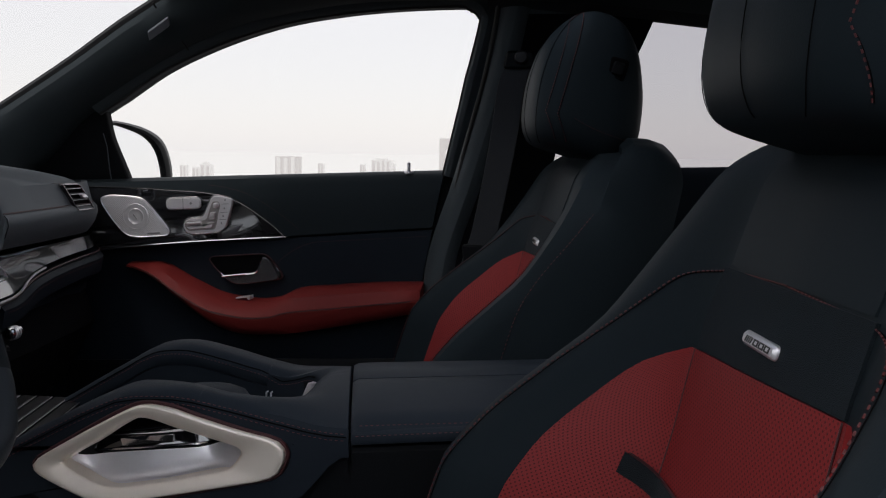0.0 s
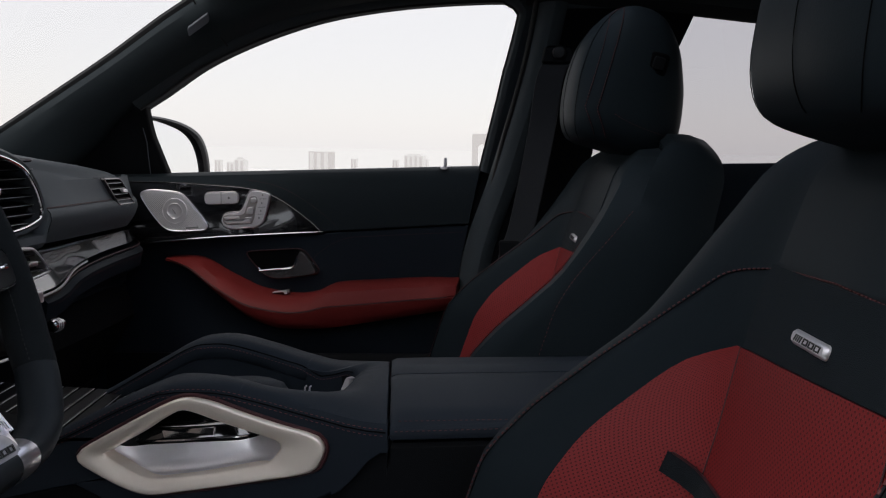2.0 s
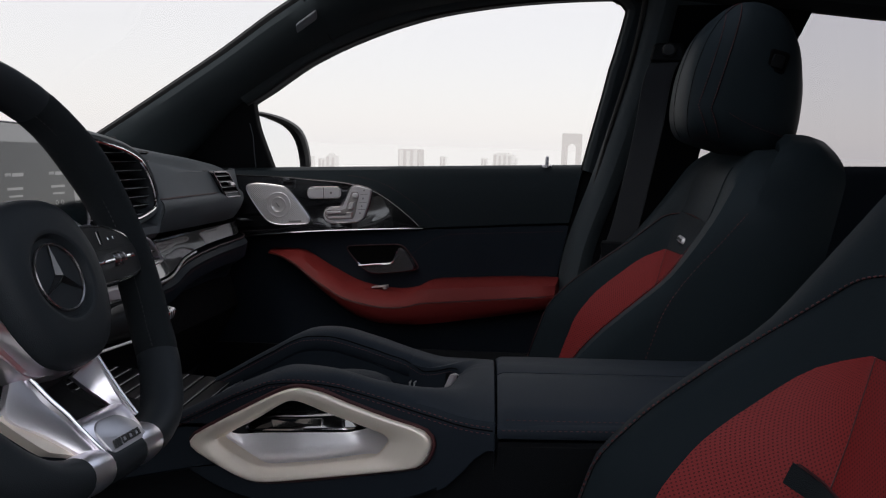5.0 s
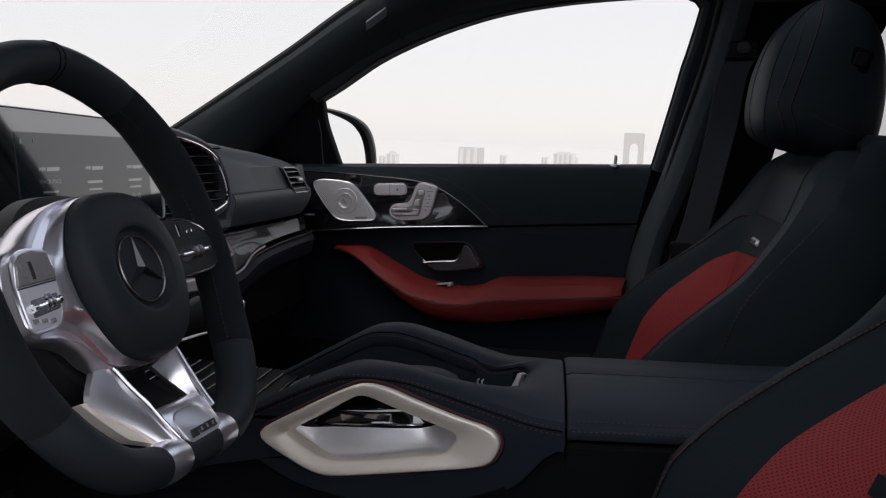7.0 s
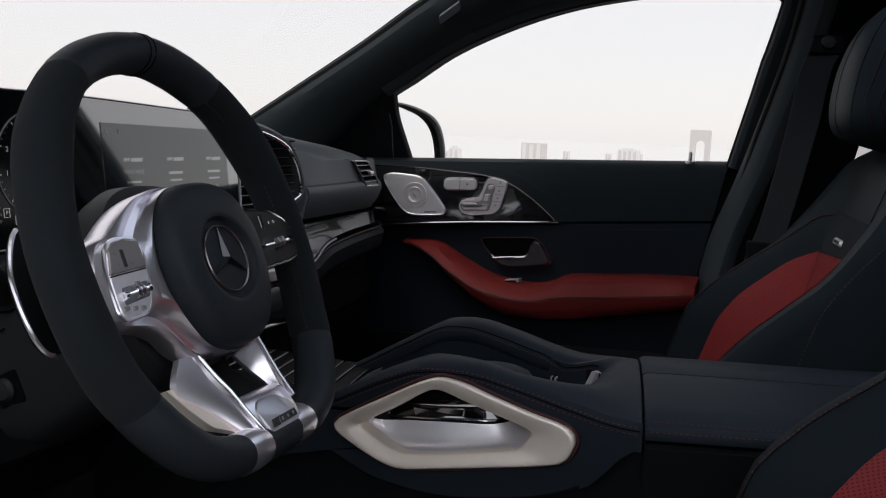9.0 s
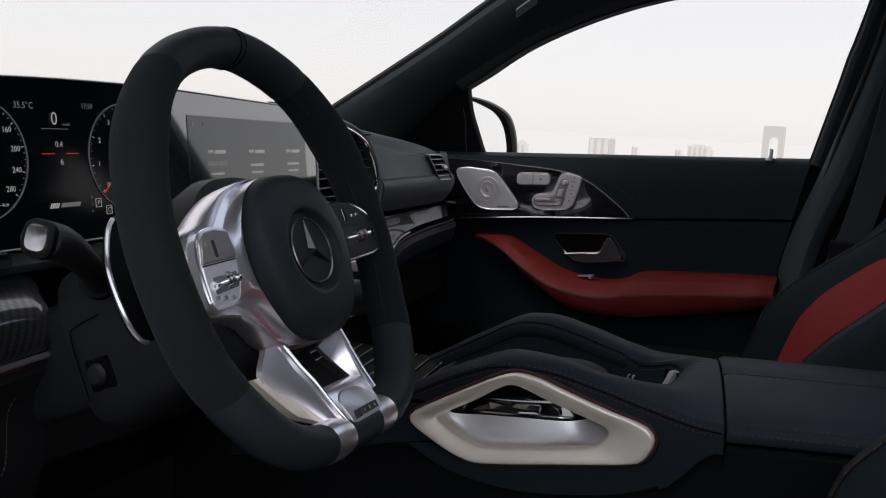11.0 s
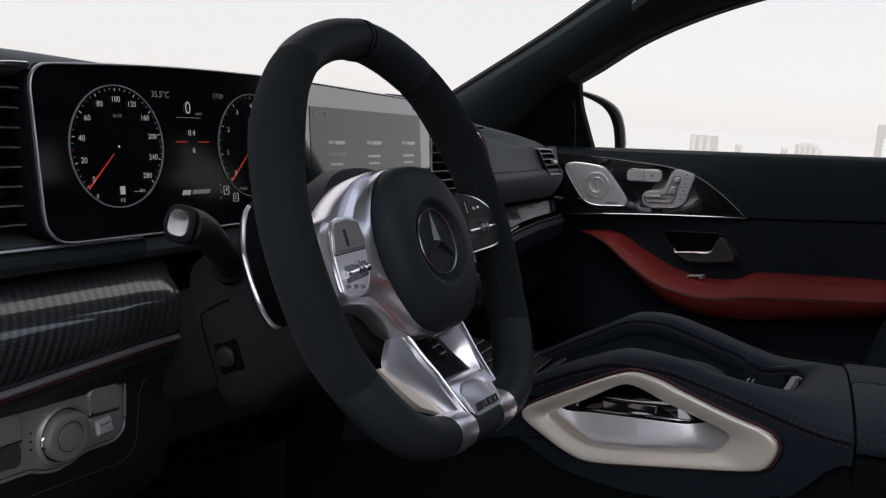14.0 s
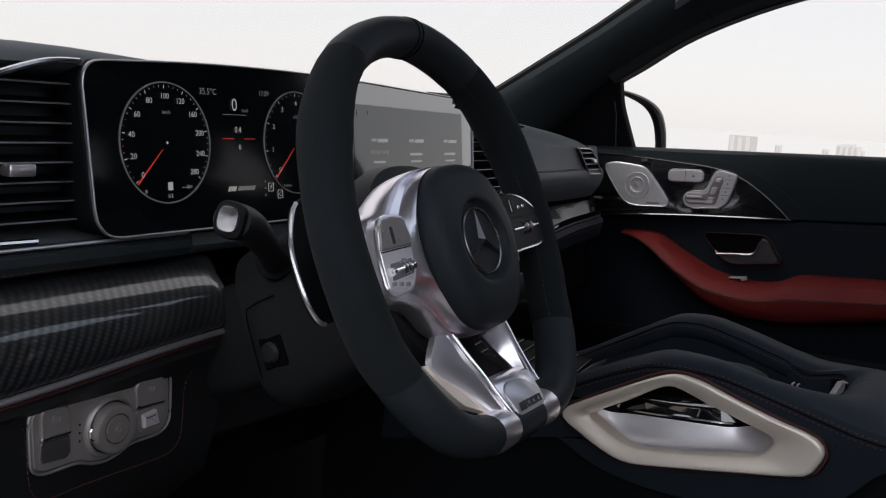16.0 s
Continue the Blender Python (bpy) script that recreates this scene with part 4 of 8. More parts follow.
def crest_far(x):
    return interp(x, [(-0.32, 0.80), (-0.2, 0.882), (-0.153, 0.906), (-0.068, 0.956), (-0.015, 0.983), (0.015, 0.986), (0.063, 0.978), (0.12, 0.964), (0.164, 0.956), (0.222, 0.954), (0.30, 0.955)])


def shell_low(x):
    return interp(x, [(-0.32, 0.90), (-0.15, 0.905), (-0.096, 0.888), (-0.045, 0.864), (0.0, 0.848), (0.06, 0.843), (0.16, 0.858), (0.233, 0.887), (0.275, 0.930), (0.30, 0.934), (0.8, 0.965)])


def on_side(y):
    return lambda x, z, w: Vector((x, y - w, z))


bez_out = rounded([(-0.0500, 0.9040), (-0.0430, 0.9125), (-0.0023, 0.9367), (0.0495, 0.9660), (0.0725, 0.9755), (0.1000, 0.9725), (0.1251, 0.9646), (0.1799, 0.9507), (0.2110, 0.9455), (0.2215, 0.9330), (0.2139, 0.9130), (0.2060, 0.9060), (0.1883, 0.9008), (0.0911, 0.8799), (0.0360, 0.8685), (0.0160, 0.8700), (-0.0075, 0.8780), (-0.0450, 0.8955)],
                  [0.010, 0.010, 0.03, 0.02, 0.02, 0.02, 0.02, 0.03, 0.010, 0.012, 0.006, 0.006, 0.03, 0.03, 0.02, 0.015, 0.02, 0.010])
bez_in = rounded([(-0.0215, 0.9068), (-0.0091, 0.9157), (0.0176, 0.9308), (0.0436, 0.9493), (0.0660, 0.9605), (0.0850, 0.9565), (0.1000, 0.9515), (0.1456, 0.9401), (0.1690, 0.9343), (0.1730, 0.9285), (0.1679, 0.9208), (0.1600, 0.9105), (0.1471, 0.9074), (0.0847, 0.8926), (0.0340, 0.8838), (0.0160, 0.8875), (-0.0017, 0.8953)],
                 [0.004, 0.01, 0.02, 0.015, 0.012, 0.015, 0.02, 0.02, 0.008, 0.006, 0.008, 0.010, 0.012, 0.03, 0.015, 0.012, 0.01])


bc = Vector((0.082, 0.918))
BO, BI = star_order(bez_out, bc), star_order(bez_in, bc)
# side cheek: an outline along crest and lower edge with the handle opening through it
side_o = [(x, crest(x) - 0.012) for x in [-0.30 + 0.02 * i for i in range(29)]] + [(x, shell_low(x)) for x in [0.26 - 0.02 * i for i in range(29)]]
SO = star_order([(a, b, 0) for a, b in side_o], bc)
BH = offset(BI, -0.006)
part("cheek", ring_plate([(p.x, p.y) for p in SO], [(p.x, p.y) for p in BH], on_side(NY), 0.014, 0.003, inward=0.03), LEATHER, con)


def bezel_ring(k, dy, grow=0.0):
    """A loop of the frame, k of the way from its outer to its inner edge."""
    return [Vector((p.x, NY + dy, p.y)) for p in offset([a.lerp(b, k) for a, b in zip(BO, BI)], grow)]


part("handle_frame", loft([bezel_ring(0, -0.0005), bezel_ring(0, -0.0065), bezel_ring(0, -0.0085, 0.0005), bezel_ring(0, -0.0096, 0.0016), bezel_ring(0.15, -0.0098), bezel_ring(0.45, -0.0084), bezel_ring(0.72, -0.0060), bezel_ring(0.90, -0.0036), bezel_ring(0.975, -0.0018), bezel_ring(1.0, 0.0004), bezel_ring(1.0, 0.0050), bezel_ring(1.0, 0.0150, 0.0016)], caps=False), CHAMPAGNE, con, "champagne satin metal handle frame", angle=45)
part("frame_piping", tube([Vector((q.x, NY - 0.002, q.y)) for q in (bc + (p - bc) * (1 + 0.0018 / (p - bc).length) for p in BO)], 0.0022, 6, closed=True, up=Vector((0, 1, 0))), PIPING, con, "dark red leather piping")


def deck_z(x):
    """The controller and the dish behind the frame rise with the console."""
    return 0.9115 + 0.119 * x


# metal dish behind the frame: a ruled hollow from the frame's lower edge up to the controller's foot
DISH_LOW = spline([(-0.0225, NY + 0.004, 0.9062), (-0.0060, NY + 0.004, 0.8978), (0.0150, NY + 0.004, 0.8880), (0.0350, NY + 0.004, 0.8838), (0.0847, NY + 0.004, 0.8922), (0.1450, NY + 0.004, 0.9065), (0.1600, NY + 0.004, 0.9110), (0.1690, NY + 0.004, 0.9215), (0.1735, NY + 0.004, 0.9290)], 6)
DISH_TOP = spline([(-0.0185, -0.122, 0.9125), (-0.0100, -0.115, 0.9090), (0.0010, -0.108, 0.9085), (0.0220, -0.104, 0.9115), (0.0680, -0.104, 0.9172), (0.1130, -0.104, 0.9222), (0.1280, -0.105, 0.9250), (0.1440, -0.110, 0.9310), (0.1590, -0.118, 0.9355)], 6)


def dish(u, v):
    i = min(len(DISH_LOW) - 1, int(round(u * (len(DISH_LOW) - 1))))
    a, b = DISH_LOW[i], DISH_TOP[i] + Vector((0, -0.013, 0.0008)) * math.sin(math.pi * u)
    sag = math.sin(math.pi * v) * (0.005 * math.sin(math.pi * u) + 0.002)
    return a.lerp(b, v) + Vector((0, 0.3 * sag, -sag))


part("dish", sheet(dish, len(DISH_LOW) - 1, 12), BRUSHED, con, "brushed metal dish inside the handle", angle=50)

def well_edge(y):
    """Rear rim of the well: across, and round two corners into the grips' inner sides."""
    return 0.126 + 0.078 * max(0.0, 1 - min(1.0, abs(y) / 0.0808) ** 4.5) ** 0.45


def smooth(t):
    t = min(1.0, max(0.0, t))
    return t * t * (3 - 2 * t)


RIM = [Vector((well_edge(y), y)) for y in [-0.0808 * math.sin(math.pi / 2 * i / 20) for i in range(20, -1, -1)] + [0.02, 0.04, 0.05]]


def roll(x, y):
    """How far the leather sinks towards the well's near and rear edges."""
    d = max(0.0, -y - 0.0808) if x < 0.126 else min((Vector((x, y)) - p).length for p in RIM)
    side = 1.0 - smooth((y - 0.045) / 0.03)
    return side * smooth((x - 0.05) / 0.09) * interp(d, [(0.0, 0.0150), (0.004, 0.0120), (0.010, 0.0085), (0.018, 0.0045), (0.028, 0.0018), (0.045, 0.0), (1.0, 0.0)])


# padded grips along both sides
for nm, yc, sgn in (("near", NY + 0.030, -1), ("far", FY - 0.025, 1)):
    secs = []
    for i in range(40):
        x = -0.30 + 0.4285 * i / 39
        z = crest(x) if sgn < 0 else crest_far(x)
        wd = interp(x, [(-0.30, 0.020), (0.0, 0.030), (0.16, 0.030)])
        sec = []
        for j in range(14):
            a = 2 * math.pi * j / 14
            ca, sa = math.cos(a), math.sin(a)
            sec.append(Vector((x, yc + wd * (abs(ca) ** 0.7) * (1 if ca > 0 else -1), z - 0.016 + 0.016 * (abs(sa) ** 0.8) * (1 if sa > 0 else -1))))
        secs.append([p - Vector((0, 0, roll(p.x, p.y) if sgn < 0 else 0.0)) for p in sec])
    g = part("grip", loft(secs), LEATHER, con, "padded black leather grip")
    if sgn < 0:
        for dz in (0.0, 0.0068):
            part("stitching", stitches([Vector((x, NY - 0.0022, crest(x) - dz - interp(x, [(-0.3, 0.0090), (0.07, 0.0075), (0.206, 0.0055), (0.28, 0.0050)]))) for x in [-0.26 + 0.0200 * i for i in range(28)]], 0.0055, 0.00042), STITCH, g, "red double stitching")
part("grip_seam", tube([Vector((x, NY - 0.0016, crest(x) - 0.0034 - interp(x, [(-0.3, 0.0090), (0.07, 0.0075), (0.206, 0.0055), (0.28, 0.0050)]))) for x in [-0.26 + 0.0200 * i for i in range(28)]], 0.0007, 6), SEAM, con, "dark seam under the near grip")
part("far_wall", loft([[Vector((x, y, z)) for y, z in ((FY - 0.05, crest_far(x) - 0.016), (FY - 0.055, 0.80), (FY, 0.62), (FY + 0.01, crest_far(x) - 0.02))] for x in [-0.30 + 0.028 * i for i in range(21)]]), LEATHER, con)
# lower sides down to the floor
part("lower_cheek", loft([[Vector((x, y, z)) for y, z in ((NY + 0.03, shell_low(x) + 0.03), (NY + 0.012, shell_low(x) + 0.02), (NY + 0.010, shell_low(x) - 0.05), (NY + 0.004, 0.60), (NY + 0.0, 0.47), (NY + 0.05, 0.47))] for x in [-0.40 + 0.04 * i for i in range(31)]]), PLASTIC, con)
part("lower_cheek", loft([[Vector((x, y, z)) for y, z in ((FY - 0.03, 0.90), (FY, 0.88), (FY + 0.005, 0.60), (FY + 0.005, 0.47), (FY - 0.05, 0.47))] for x in (-0.4, 0.0, 0.4, 0.8)]), PLASTIC, con)
# well between the grips
part("well_floor", box(-0.12, 0.225, -0.125, 0.10, 0.83, 0.862, 0.004), PLASTIC, con)
def rear_top(y):
    return 0.9765 - 0.95 * y * y


def skew(y):
    """Skews the gap before the lid to fit the camera's view."""
    return -0.23 - 0.22 * y + 0.207




def grip_top(x, y, yc, z):
    """Height of the padded grip's rounded back."""
    c = min(0.90, (abs(y - yc) / 0.030) ** (1 / 0.7))
    return z - 0.016 + 0.016 * max(0.0, 1 - c * c) ** 0.4


def console_top(x, y):
    """The rounded grips run back into one crowned leather top behind the well."""
    g = grip_top(x, y, NY + 0.030, crest(x)) if y < 0 else grip_top(x, y, FY - 0.025, crest_far(x))
    flat = rear_top(y) + (crest(x) - 0.9588) * smooth((-0.050 - y) / 0.065) + (crest_far(x) - 0.9575) * smooth((y - 0.045) / 0.065)
    k = smooth((x - 0.135) / 0.085)
    return g + (flat - g) * k - roll(x, y)


rows_y = [(0.1395, 0.024), (0.1395, 0.012), (0.1385, 0.004)]
half_y = [0.0808 * math.sin(math.pi / 2 * i / 24) for i in range(25)] + [0.0818, 0.0850] + [0.092 + 0.046 * i / 8 for i in range(9)]
rows_y = [(-a - 0.0020, d) for a, d in rows_y] + [(-a, 0.0) for a in half_y[:0:-1]] + [(a, 0.0) for a in half_y] + [(a, d) for a, d in rows_y[::-1]]
secs = []
for y, dz in rows_y:
    yc_ = max(-0.138, min(0.138, y))
    e, gap_x = well_edge(yc_), 0.2745 + skew(yc_)
    rim = 1.0 if abs(yc_) < 0.0812 else 0.0
    a = max(e, 0.1262)
    soft_x = 0.2 + 0.8 * smooth((a - 0.150) / 0.040)
    drop = (0.060 if yc_ > -0.07 else 0.022) * rim
    sec = [(a - 0.004 * rim, console_top(a, yc_) - drop), (a, console_top(a, yc_) - 0.008 * rim * soft_x), (a + 0.002, console_top(a + 0.002, yc_) - 0.003 * rim * soft_x), (a + 0.006, console_top(a + 0.006, yc_) - 0.0006 * rim * soft_x)]
    b = a + 0.014
    sec += [(b + (gap_x - 0.0015 - b) * k / 16, console_top(b + (gap_x - 0.0015 - b) * k / 16, yc_)) for k in range(17)]
    sec += [(gap_x, console_top(gap_x, yc_) - 0.0020), (gap_x, console_top(gap_x, yc_) - 0.040)]
    secs.append([Vector((x, y, z - dz)) for x, z in sec])
part("well_end", loft(secs, closed=False, caps=False), LEATHER, con, "smooth black leather top behind the well")
part("well_lining", loft([[Vector((x, y, z)) for x, z in ((well_edge(y) - 0.003, 0.85), (well_edge(y) - 0.003, rear_top(y) - 0.022), (well_edge(y) + 0.010, rear_top(y) - 0.030), (well_edge(y) + 0.010, 0.85))] for y in [-0.072 + 0.144 * i / 14 for i in range(15)]]), PLASTIC, con)
part("rear_cheek", loft([[Vector((x, y, z)) for y, z in ((NY + 0.03, 0.940), (NY + 0.004, 0.945), (NY - 0.0010, 0.940), (NY - 0.0012, 0.93), (NY - 0.001, shell_low(x)), (NY + 0.03, shell_low(x)))] for x in (0.225, 0.235, 0.25, 0.262, 0.275, 0.2825)]), LEATHER, con)
rim_line = [Vector((x, FY - 0.0525, crest_far(x) - 0.0070)) for x in [-0.22 + 0.02 * i for i in range(18)]] + [Vector((well_edge(y) - 0.0022, y, console_top(well_edge(y), y) - 0.0050)) for y in [0.0800, 0.0788, 0.0765, 0.073, 0.068, 0.060]]
part("rim_seam", tube(spline([tuple(p) for p in rim_line], 3), 0.0008, 6), SEAM, con, "dark seam inside the far grip")
part("stitching", stitches([p + Vector((-0.0010, -0.0020, -0.0042)) for p in rim_line], 0.0048, 0.0004), STITCH, con, "red stitching")
# Silver paint on clip and pins, in place of a bright reflection in chrome.
part("holder_spring", loft([[Vector((0.1740 + 0.011 * k + dx, 0.0545 + dy, 0.926 + 0.026 * k)) for dx, dy in ((0.0, 0.0), (0.006, -0.001), (0.013, 0.004), (0.012, 0.010), (0.004, 0.010))] for k in (0.0, 0.3, 0.7, 0.93, 1.0)]), SILVER_PAINT, con, "chrome cup holder clip")
for dx in (0.0, 0.0055):
    part("holder_pin", tube([(0.1455 + dx, 0.0105, 0.900), (0.1480 + dx, 0.0105, 0.9500), (0.1500 + dx, 0.0100, 0.9515)], 0.0011, 6), SILVER_PAINT, con, "thin chrome cup holder pin")
# palm rest
part("palm_rest", loft([[Vector((0.000 + 0.127 * (i / 9), 0.005 + 0.052 * math.cos(a) * s, 0.930 + 0.028 * math.sin(a) * s)) for a in (2 * math.pi * j / 16 for j in range(16))] for i, s in enumerate((0.30, 0.55, 0.72, 0.84, 0.93, 0.98, 1.0, 0.97, 0.85, 0.45))]), LEATHER, con, "black leather palm rest")
# touch controller: lacquered block with chrome edges
CT = rounded([(-0.0050, -0.102, 0), (0.0030, -0.111, 0), (0.0600, -0.114, 0), (0.1210, -0.111, 0), (0.1320, -0.103, 0), (0.1210, 0.002, 0), (0.0100, 0.002, 0)], 0.012)
CU = rounded([(-0.0070, -0.086, 0), (0.0030, -0.096, 0), (0.0480, -0.098, 0), (0.0840, -0.090, 0), (0.0960, -0.063, 0), (0.0840, -0.018, 0), (0.0100, -0.018, 0)], 0.014)


def slab_ring(o, d, h):
    """A loop of the controller, drawn in by d and lifted by h above its sloping foot."""
    return [Vector((p.x, p.y, deck_z(p.x) + h)) for p in offset([Vector((q.x, q.y)) for q in o], d)]


tp = part("touch_controller", loft([slab_ring(CT, 0.004, -0.012), slab_ring(CT, 0.0, -0.001), slab_ring(CT, 0.0006, 0.002), slab_ring(CT, 0.0045, 0.0125), slab_ring(CT, 0.008, 0.0140)]), GLOSS, con, "glossy black touch controller")
part("controller_edge", tube(slab_ring(CT, -0.0006, 0.0), 0.0016, 6, closed=True), CHROME, tp, "chrome edge")
# Added chrome plate that stands in for a bright rectangular reflection on the lacquer.
part("controller_glint", plate([(p.x, p.y) for p in rounded([(0.0285, 0.0115), (0.0880, 0.0120), (0.0882, 0.0040), (0.0325, 0.0032)], 0.0008)], lambda u, v, w: Vector((u, -0.1141 + (v - 0.002) * 0.371 - w, deck_z(u) + v)), 0.0012, 0.0003), CHROME, tp, "chrome plate put in for a bright reflection")
tpad = part("touch_pad", loft([slab_ring(CU, 0.002, 0.012), slab_ring(CU, 0.0, 0.0155), slab_ring(CU, 0.002, 0.0200), slab_ring(CU, 0.007, 0.0275), slab_ring(CU, 0.014, 0.0330), slab_ring(CU, 0.022, 0.0355)]), GLOSS, tp, "glossy raised touch pad")
part("pad_trim", tube(slab_ring(CU, -0.0004, 0.0155), 0.0013, 6, closed=True), CHROME, tpad, "chrome trim")
for a in (0.018, 0.052):
    part("key_symbol", plate([(a, 0.0), (a + 0.007, 0.0), (a + 0.007, 0.0022), (a, 0.0022)], lambda u, v, w: Vector((u, -0.0905 + 0.6 * v, deck_z(u) + 0.0218 + 0.8 * v + w)), 0.0008, 0.0001), GREY_MARK, tpad)

# roller cover ahead: dark slats across, skewed to fit the camera's view, with thin bright edges
def aslant(x, y):
    return x - 0.196 * (y + 0.058)


rc = part("roller_cover", loft([[Vector((aslant(x, y), y, z)) for x, z in ((-0.34, 0.899), (-0.096, 0.897), (-0.096, 0.880), (-0.34, 0.880))] for y in (-0.115, 0.105)]), SEAM, con, "black roller cover")
for i in range(10):
    x = -0.3215 + 0.0225 * i
    part("slat", loft([[Vector((aslant(x + a, y), y, z)) for a, z in ((0.0, 0.897), (0.0, 0.9025), (0.002, 0.9043), (0.0175, 0.9043), (0.0195, 0.9025), (0.0195, 0.897))] for y in (-0.113, 0.103)]), SLAT, rc)
    part("slat_edge", tube([(aslant(x + 0.0203, y), y, 0.9040) for y in (-0.113, 0.103)], 0.0006, 5), EDGE, rc)
part("cover_grip", plate([(p.x, p.y) for p in rounded([(-0.030, -0.01), (0.022, -0.006), (0.034, 0.016), (-0.006, 0.016)], 0.003)], lambda u, v, w: Vector((-0.101 + 0.35 * v + 0.4 * w, 0.027 + 1.15 * u, 0.909 + 0.45 * v + w)), 0.006, 0.002), SILVER_PAINT, con, "satin metal cover grip")

# armrest lid in two halves, and its sides
lid = thing("console_lid", (0.5, 0, 0.94), "black leather armrest lid in two halves", "armrest")


def lid_sec(x, y0, y1):
    f = interp(x, [(0.2765, 0.0), (0.283, 1.0), (0.78, 1.0)])
    ahead = interp(x, [(0.27, 1.0), (0.31, 1.0), (0.45, 0.0), (0.8, 0.0)])
    out = []
    for j in range(9):
        y = y0 + (y1 - y0) * j / 8
        edge = min(abs(y - y0), abs(y - y1))
        rnd = 0.004 * (1 - min(1, edge / 0.008)) ** 2
        zz = 0.977 + 0.085 * (x - 0.27) - 0.95 * y * y - rnd - 0.003 * (1 - f)
        out.append(Vector((x + skew(y) * ahead, y, zz)))
    return out + [Vector((x + skew(y1) * ahead, y1, 0.945 + 0.085 * (x - 0.27))), Vector((x + skew(y0) * ahead, y0, 0.945 + 0.085 * (x - 0.27)))]


for y0, y1 in ((-0.138, -0.0015), (0.0015, 0.138)):
    half = part("lid_half", loft([lid_sec(x, y0, y1) for x in (0.2765, 0.278, 0.283, 0.31, 0.45, 0.6, 0.78)]), LEATHER, lid)
    ye = y0 if y0 < -0.1 else y1
    part("stitching", stitches([Vector((x, ye * 0.982, 0.9785 + 0.085 * (x - 0.27) - 0.95 * (ye * 0.982) ** 2 - 0.0016)) for x in (0.292, 0.5, 0.75)], 0.0055, 0.0004), STITCH, half, "red stitching")
part("lid_side", loft([[Vector((x, y, z + 0.10 * (x - 0.27))) for y, z in ((NY + 0.004, 0.9545), (NY - 0.002, 0.9520), (NY - 0.0040, 0.9480), (NY - 0.0030, 0.9425), (NY + 0.002, 0.9405), (NY + 0.03, 0.9405), (NY + 0.03, 0.9545))] for x in (0.2852, 0.291, 0.5, 0.78)]), LEATHER, lid)
part("rear_side", loft([[Vector((x, y, z)) for y, z in ((NY + 0.03, 0.9375 + 0.10 * (x - 0.27)), (NY + 0.003, 0.9375 + 0.10 * (x - 0.27)), (NY - 0.0010, 0.9335 + 0.10 * (x - 0.27)), (NY + 0.001, 0.80), (NY + 0.004, 0.60), (NY + 0.03, 0.60))] for x in (0.2855, 0.290, 0.5, 0.79)]), PLASTIC, lid, "black lower side of the armrest box")
part("stitching", stitches([Vector((x, NY - 0.0042, 0.9510 + 0.10 * (x - 0.27))) for x in (0.290, 0.5, 0.75)], 0.0055, 0.0004), STITCH, lid, "red stitching")
part("lid_body", box(0.270, 0.80, NY + 0.012, FY - 0.0, 0.60, 0.947, 0.006), LEATHER, lid)

# ---- dashboard ----
dash = thing("dashboard", (-0.4, 0, 0.9), "black leather dashboard with glossy inlays and red stitching", "dashboard")


def runs(a, b, n):
    return [a + (b - a) * i / n for i in range(n + 1)]


def face(y):
    return -0.332 - 0.085 * y - 0.05 * max(0, y) ** 2 - 2.7 * max(0, y - 0.61) ** 2


def dtop(y):
    return 1.250 - 0.112 * max(0, y) - 0.03 * max(0, -0.55 - y) - interp(y, [(-0.60, 0.0), (-0.42, 0.008), (-0.22, 0.028), (0.08, 0.028), (0.19, 0.0)])


def mid(y):
    return interp(y, [(0.272, 1.094), (0.288, 1.126), (0.75, 1.126)])


def pad_sec(y, rc):
    xf, zt, zm = face(y), dtop(y), mid(y)
    q = interp(y, [(0.0, 0.0), (0.15, 0.3), (0.27, 1.0), (0.40, 0.8), (0.52, 0.48), (0.8, 0.45)])
    sl = 0.058 * q
    lo = 0.024 * interp(y, [(0.272, 0.0), (0.288, 1.0), (0.8, 1.0)])
    return [Vector((x, y, z)) for x, z in ((-1.0, 1.07), (-1.0, 1.15), (-0.80, zt - 0.035), (xf - 0.20, zt - 0.006), (xf - 0.06 - sl * 0.8, zt), (xf - 0.022 - sl, zt - 0.003), (xf - 0.006 - sl, zt - 0.009), (xf - sl, zt - 0.016),
            (xf - max(rc * 0.4, sl * 0.88) - 0.002, zt - 0.024), (xf - max(rc, sl * 0.84), zt - 0.028), (xf - max(rc, sl * 0.40), zm + 0.042), (xf - max(rc, sl * 0.02), zm + 0.004), (xf - rc * 0.4 + 0.0025, zm), (xf + 0.007, zm - 0.005), (xf + 0.009, zm - 0.016), (xf + 0.002, zm - 0.024 - lo * 0.4), (xf - 0.012, zm - 0.028 - lo), (xf - 0.045, 1.068), (-1.0, 1.066))]


stations = [(-0.86, 0.06)] + [(-0.80 + 0.05 * i, 0.06) for i in range(20)] + [(0.19, 0.06), (0.22, 0.06)] + [(0.245, 0.06), (0.264, 0.06), (0.271, 0.0), (0.276, 0.0), (0.282, 0.0)] + [(0.29 + 0.03 * i, 0.0) for i in range(15)] + [(0.735, 0.0), (0.75, 0.0)]
part("dash_pad", loft([pad_sec(y, r) for y, r in stations]), DASH_TOP, dash)
part("pad_roll", loft([[Vector((face(y) + k, y, mid(y) + h)) for k, h in ((-0.03, 0.0004), (0.0042, 0.0004), (0.0088, -0.0042), (0.0108, -0.016), (0.0040, -0.0345), (-0.0105, -0.0538), (-0.04, -0.0545))] for y in [0.29 + 0.0278 * i for i in range(17)]]), DASH_TOP, dash, "black leather roll under the pad")
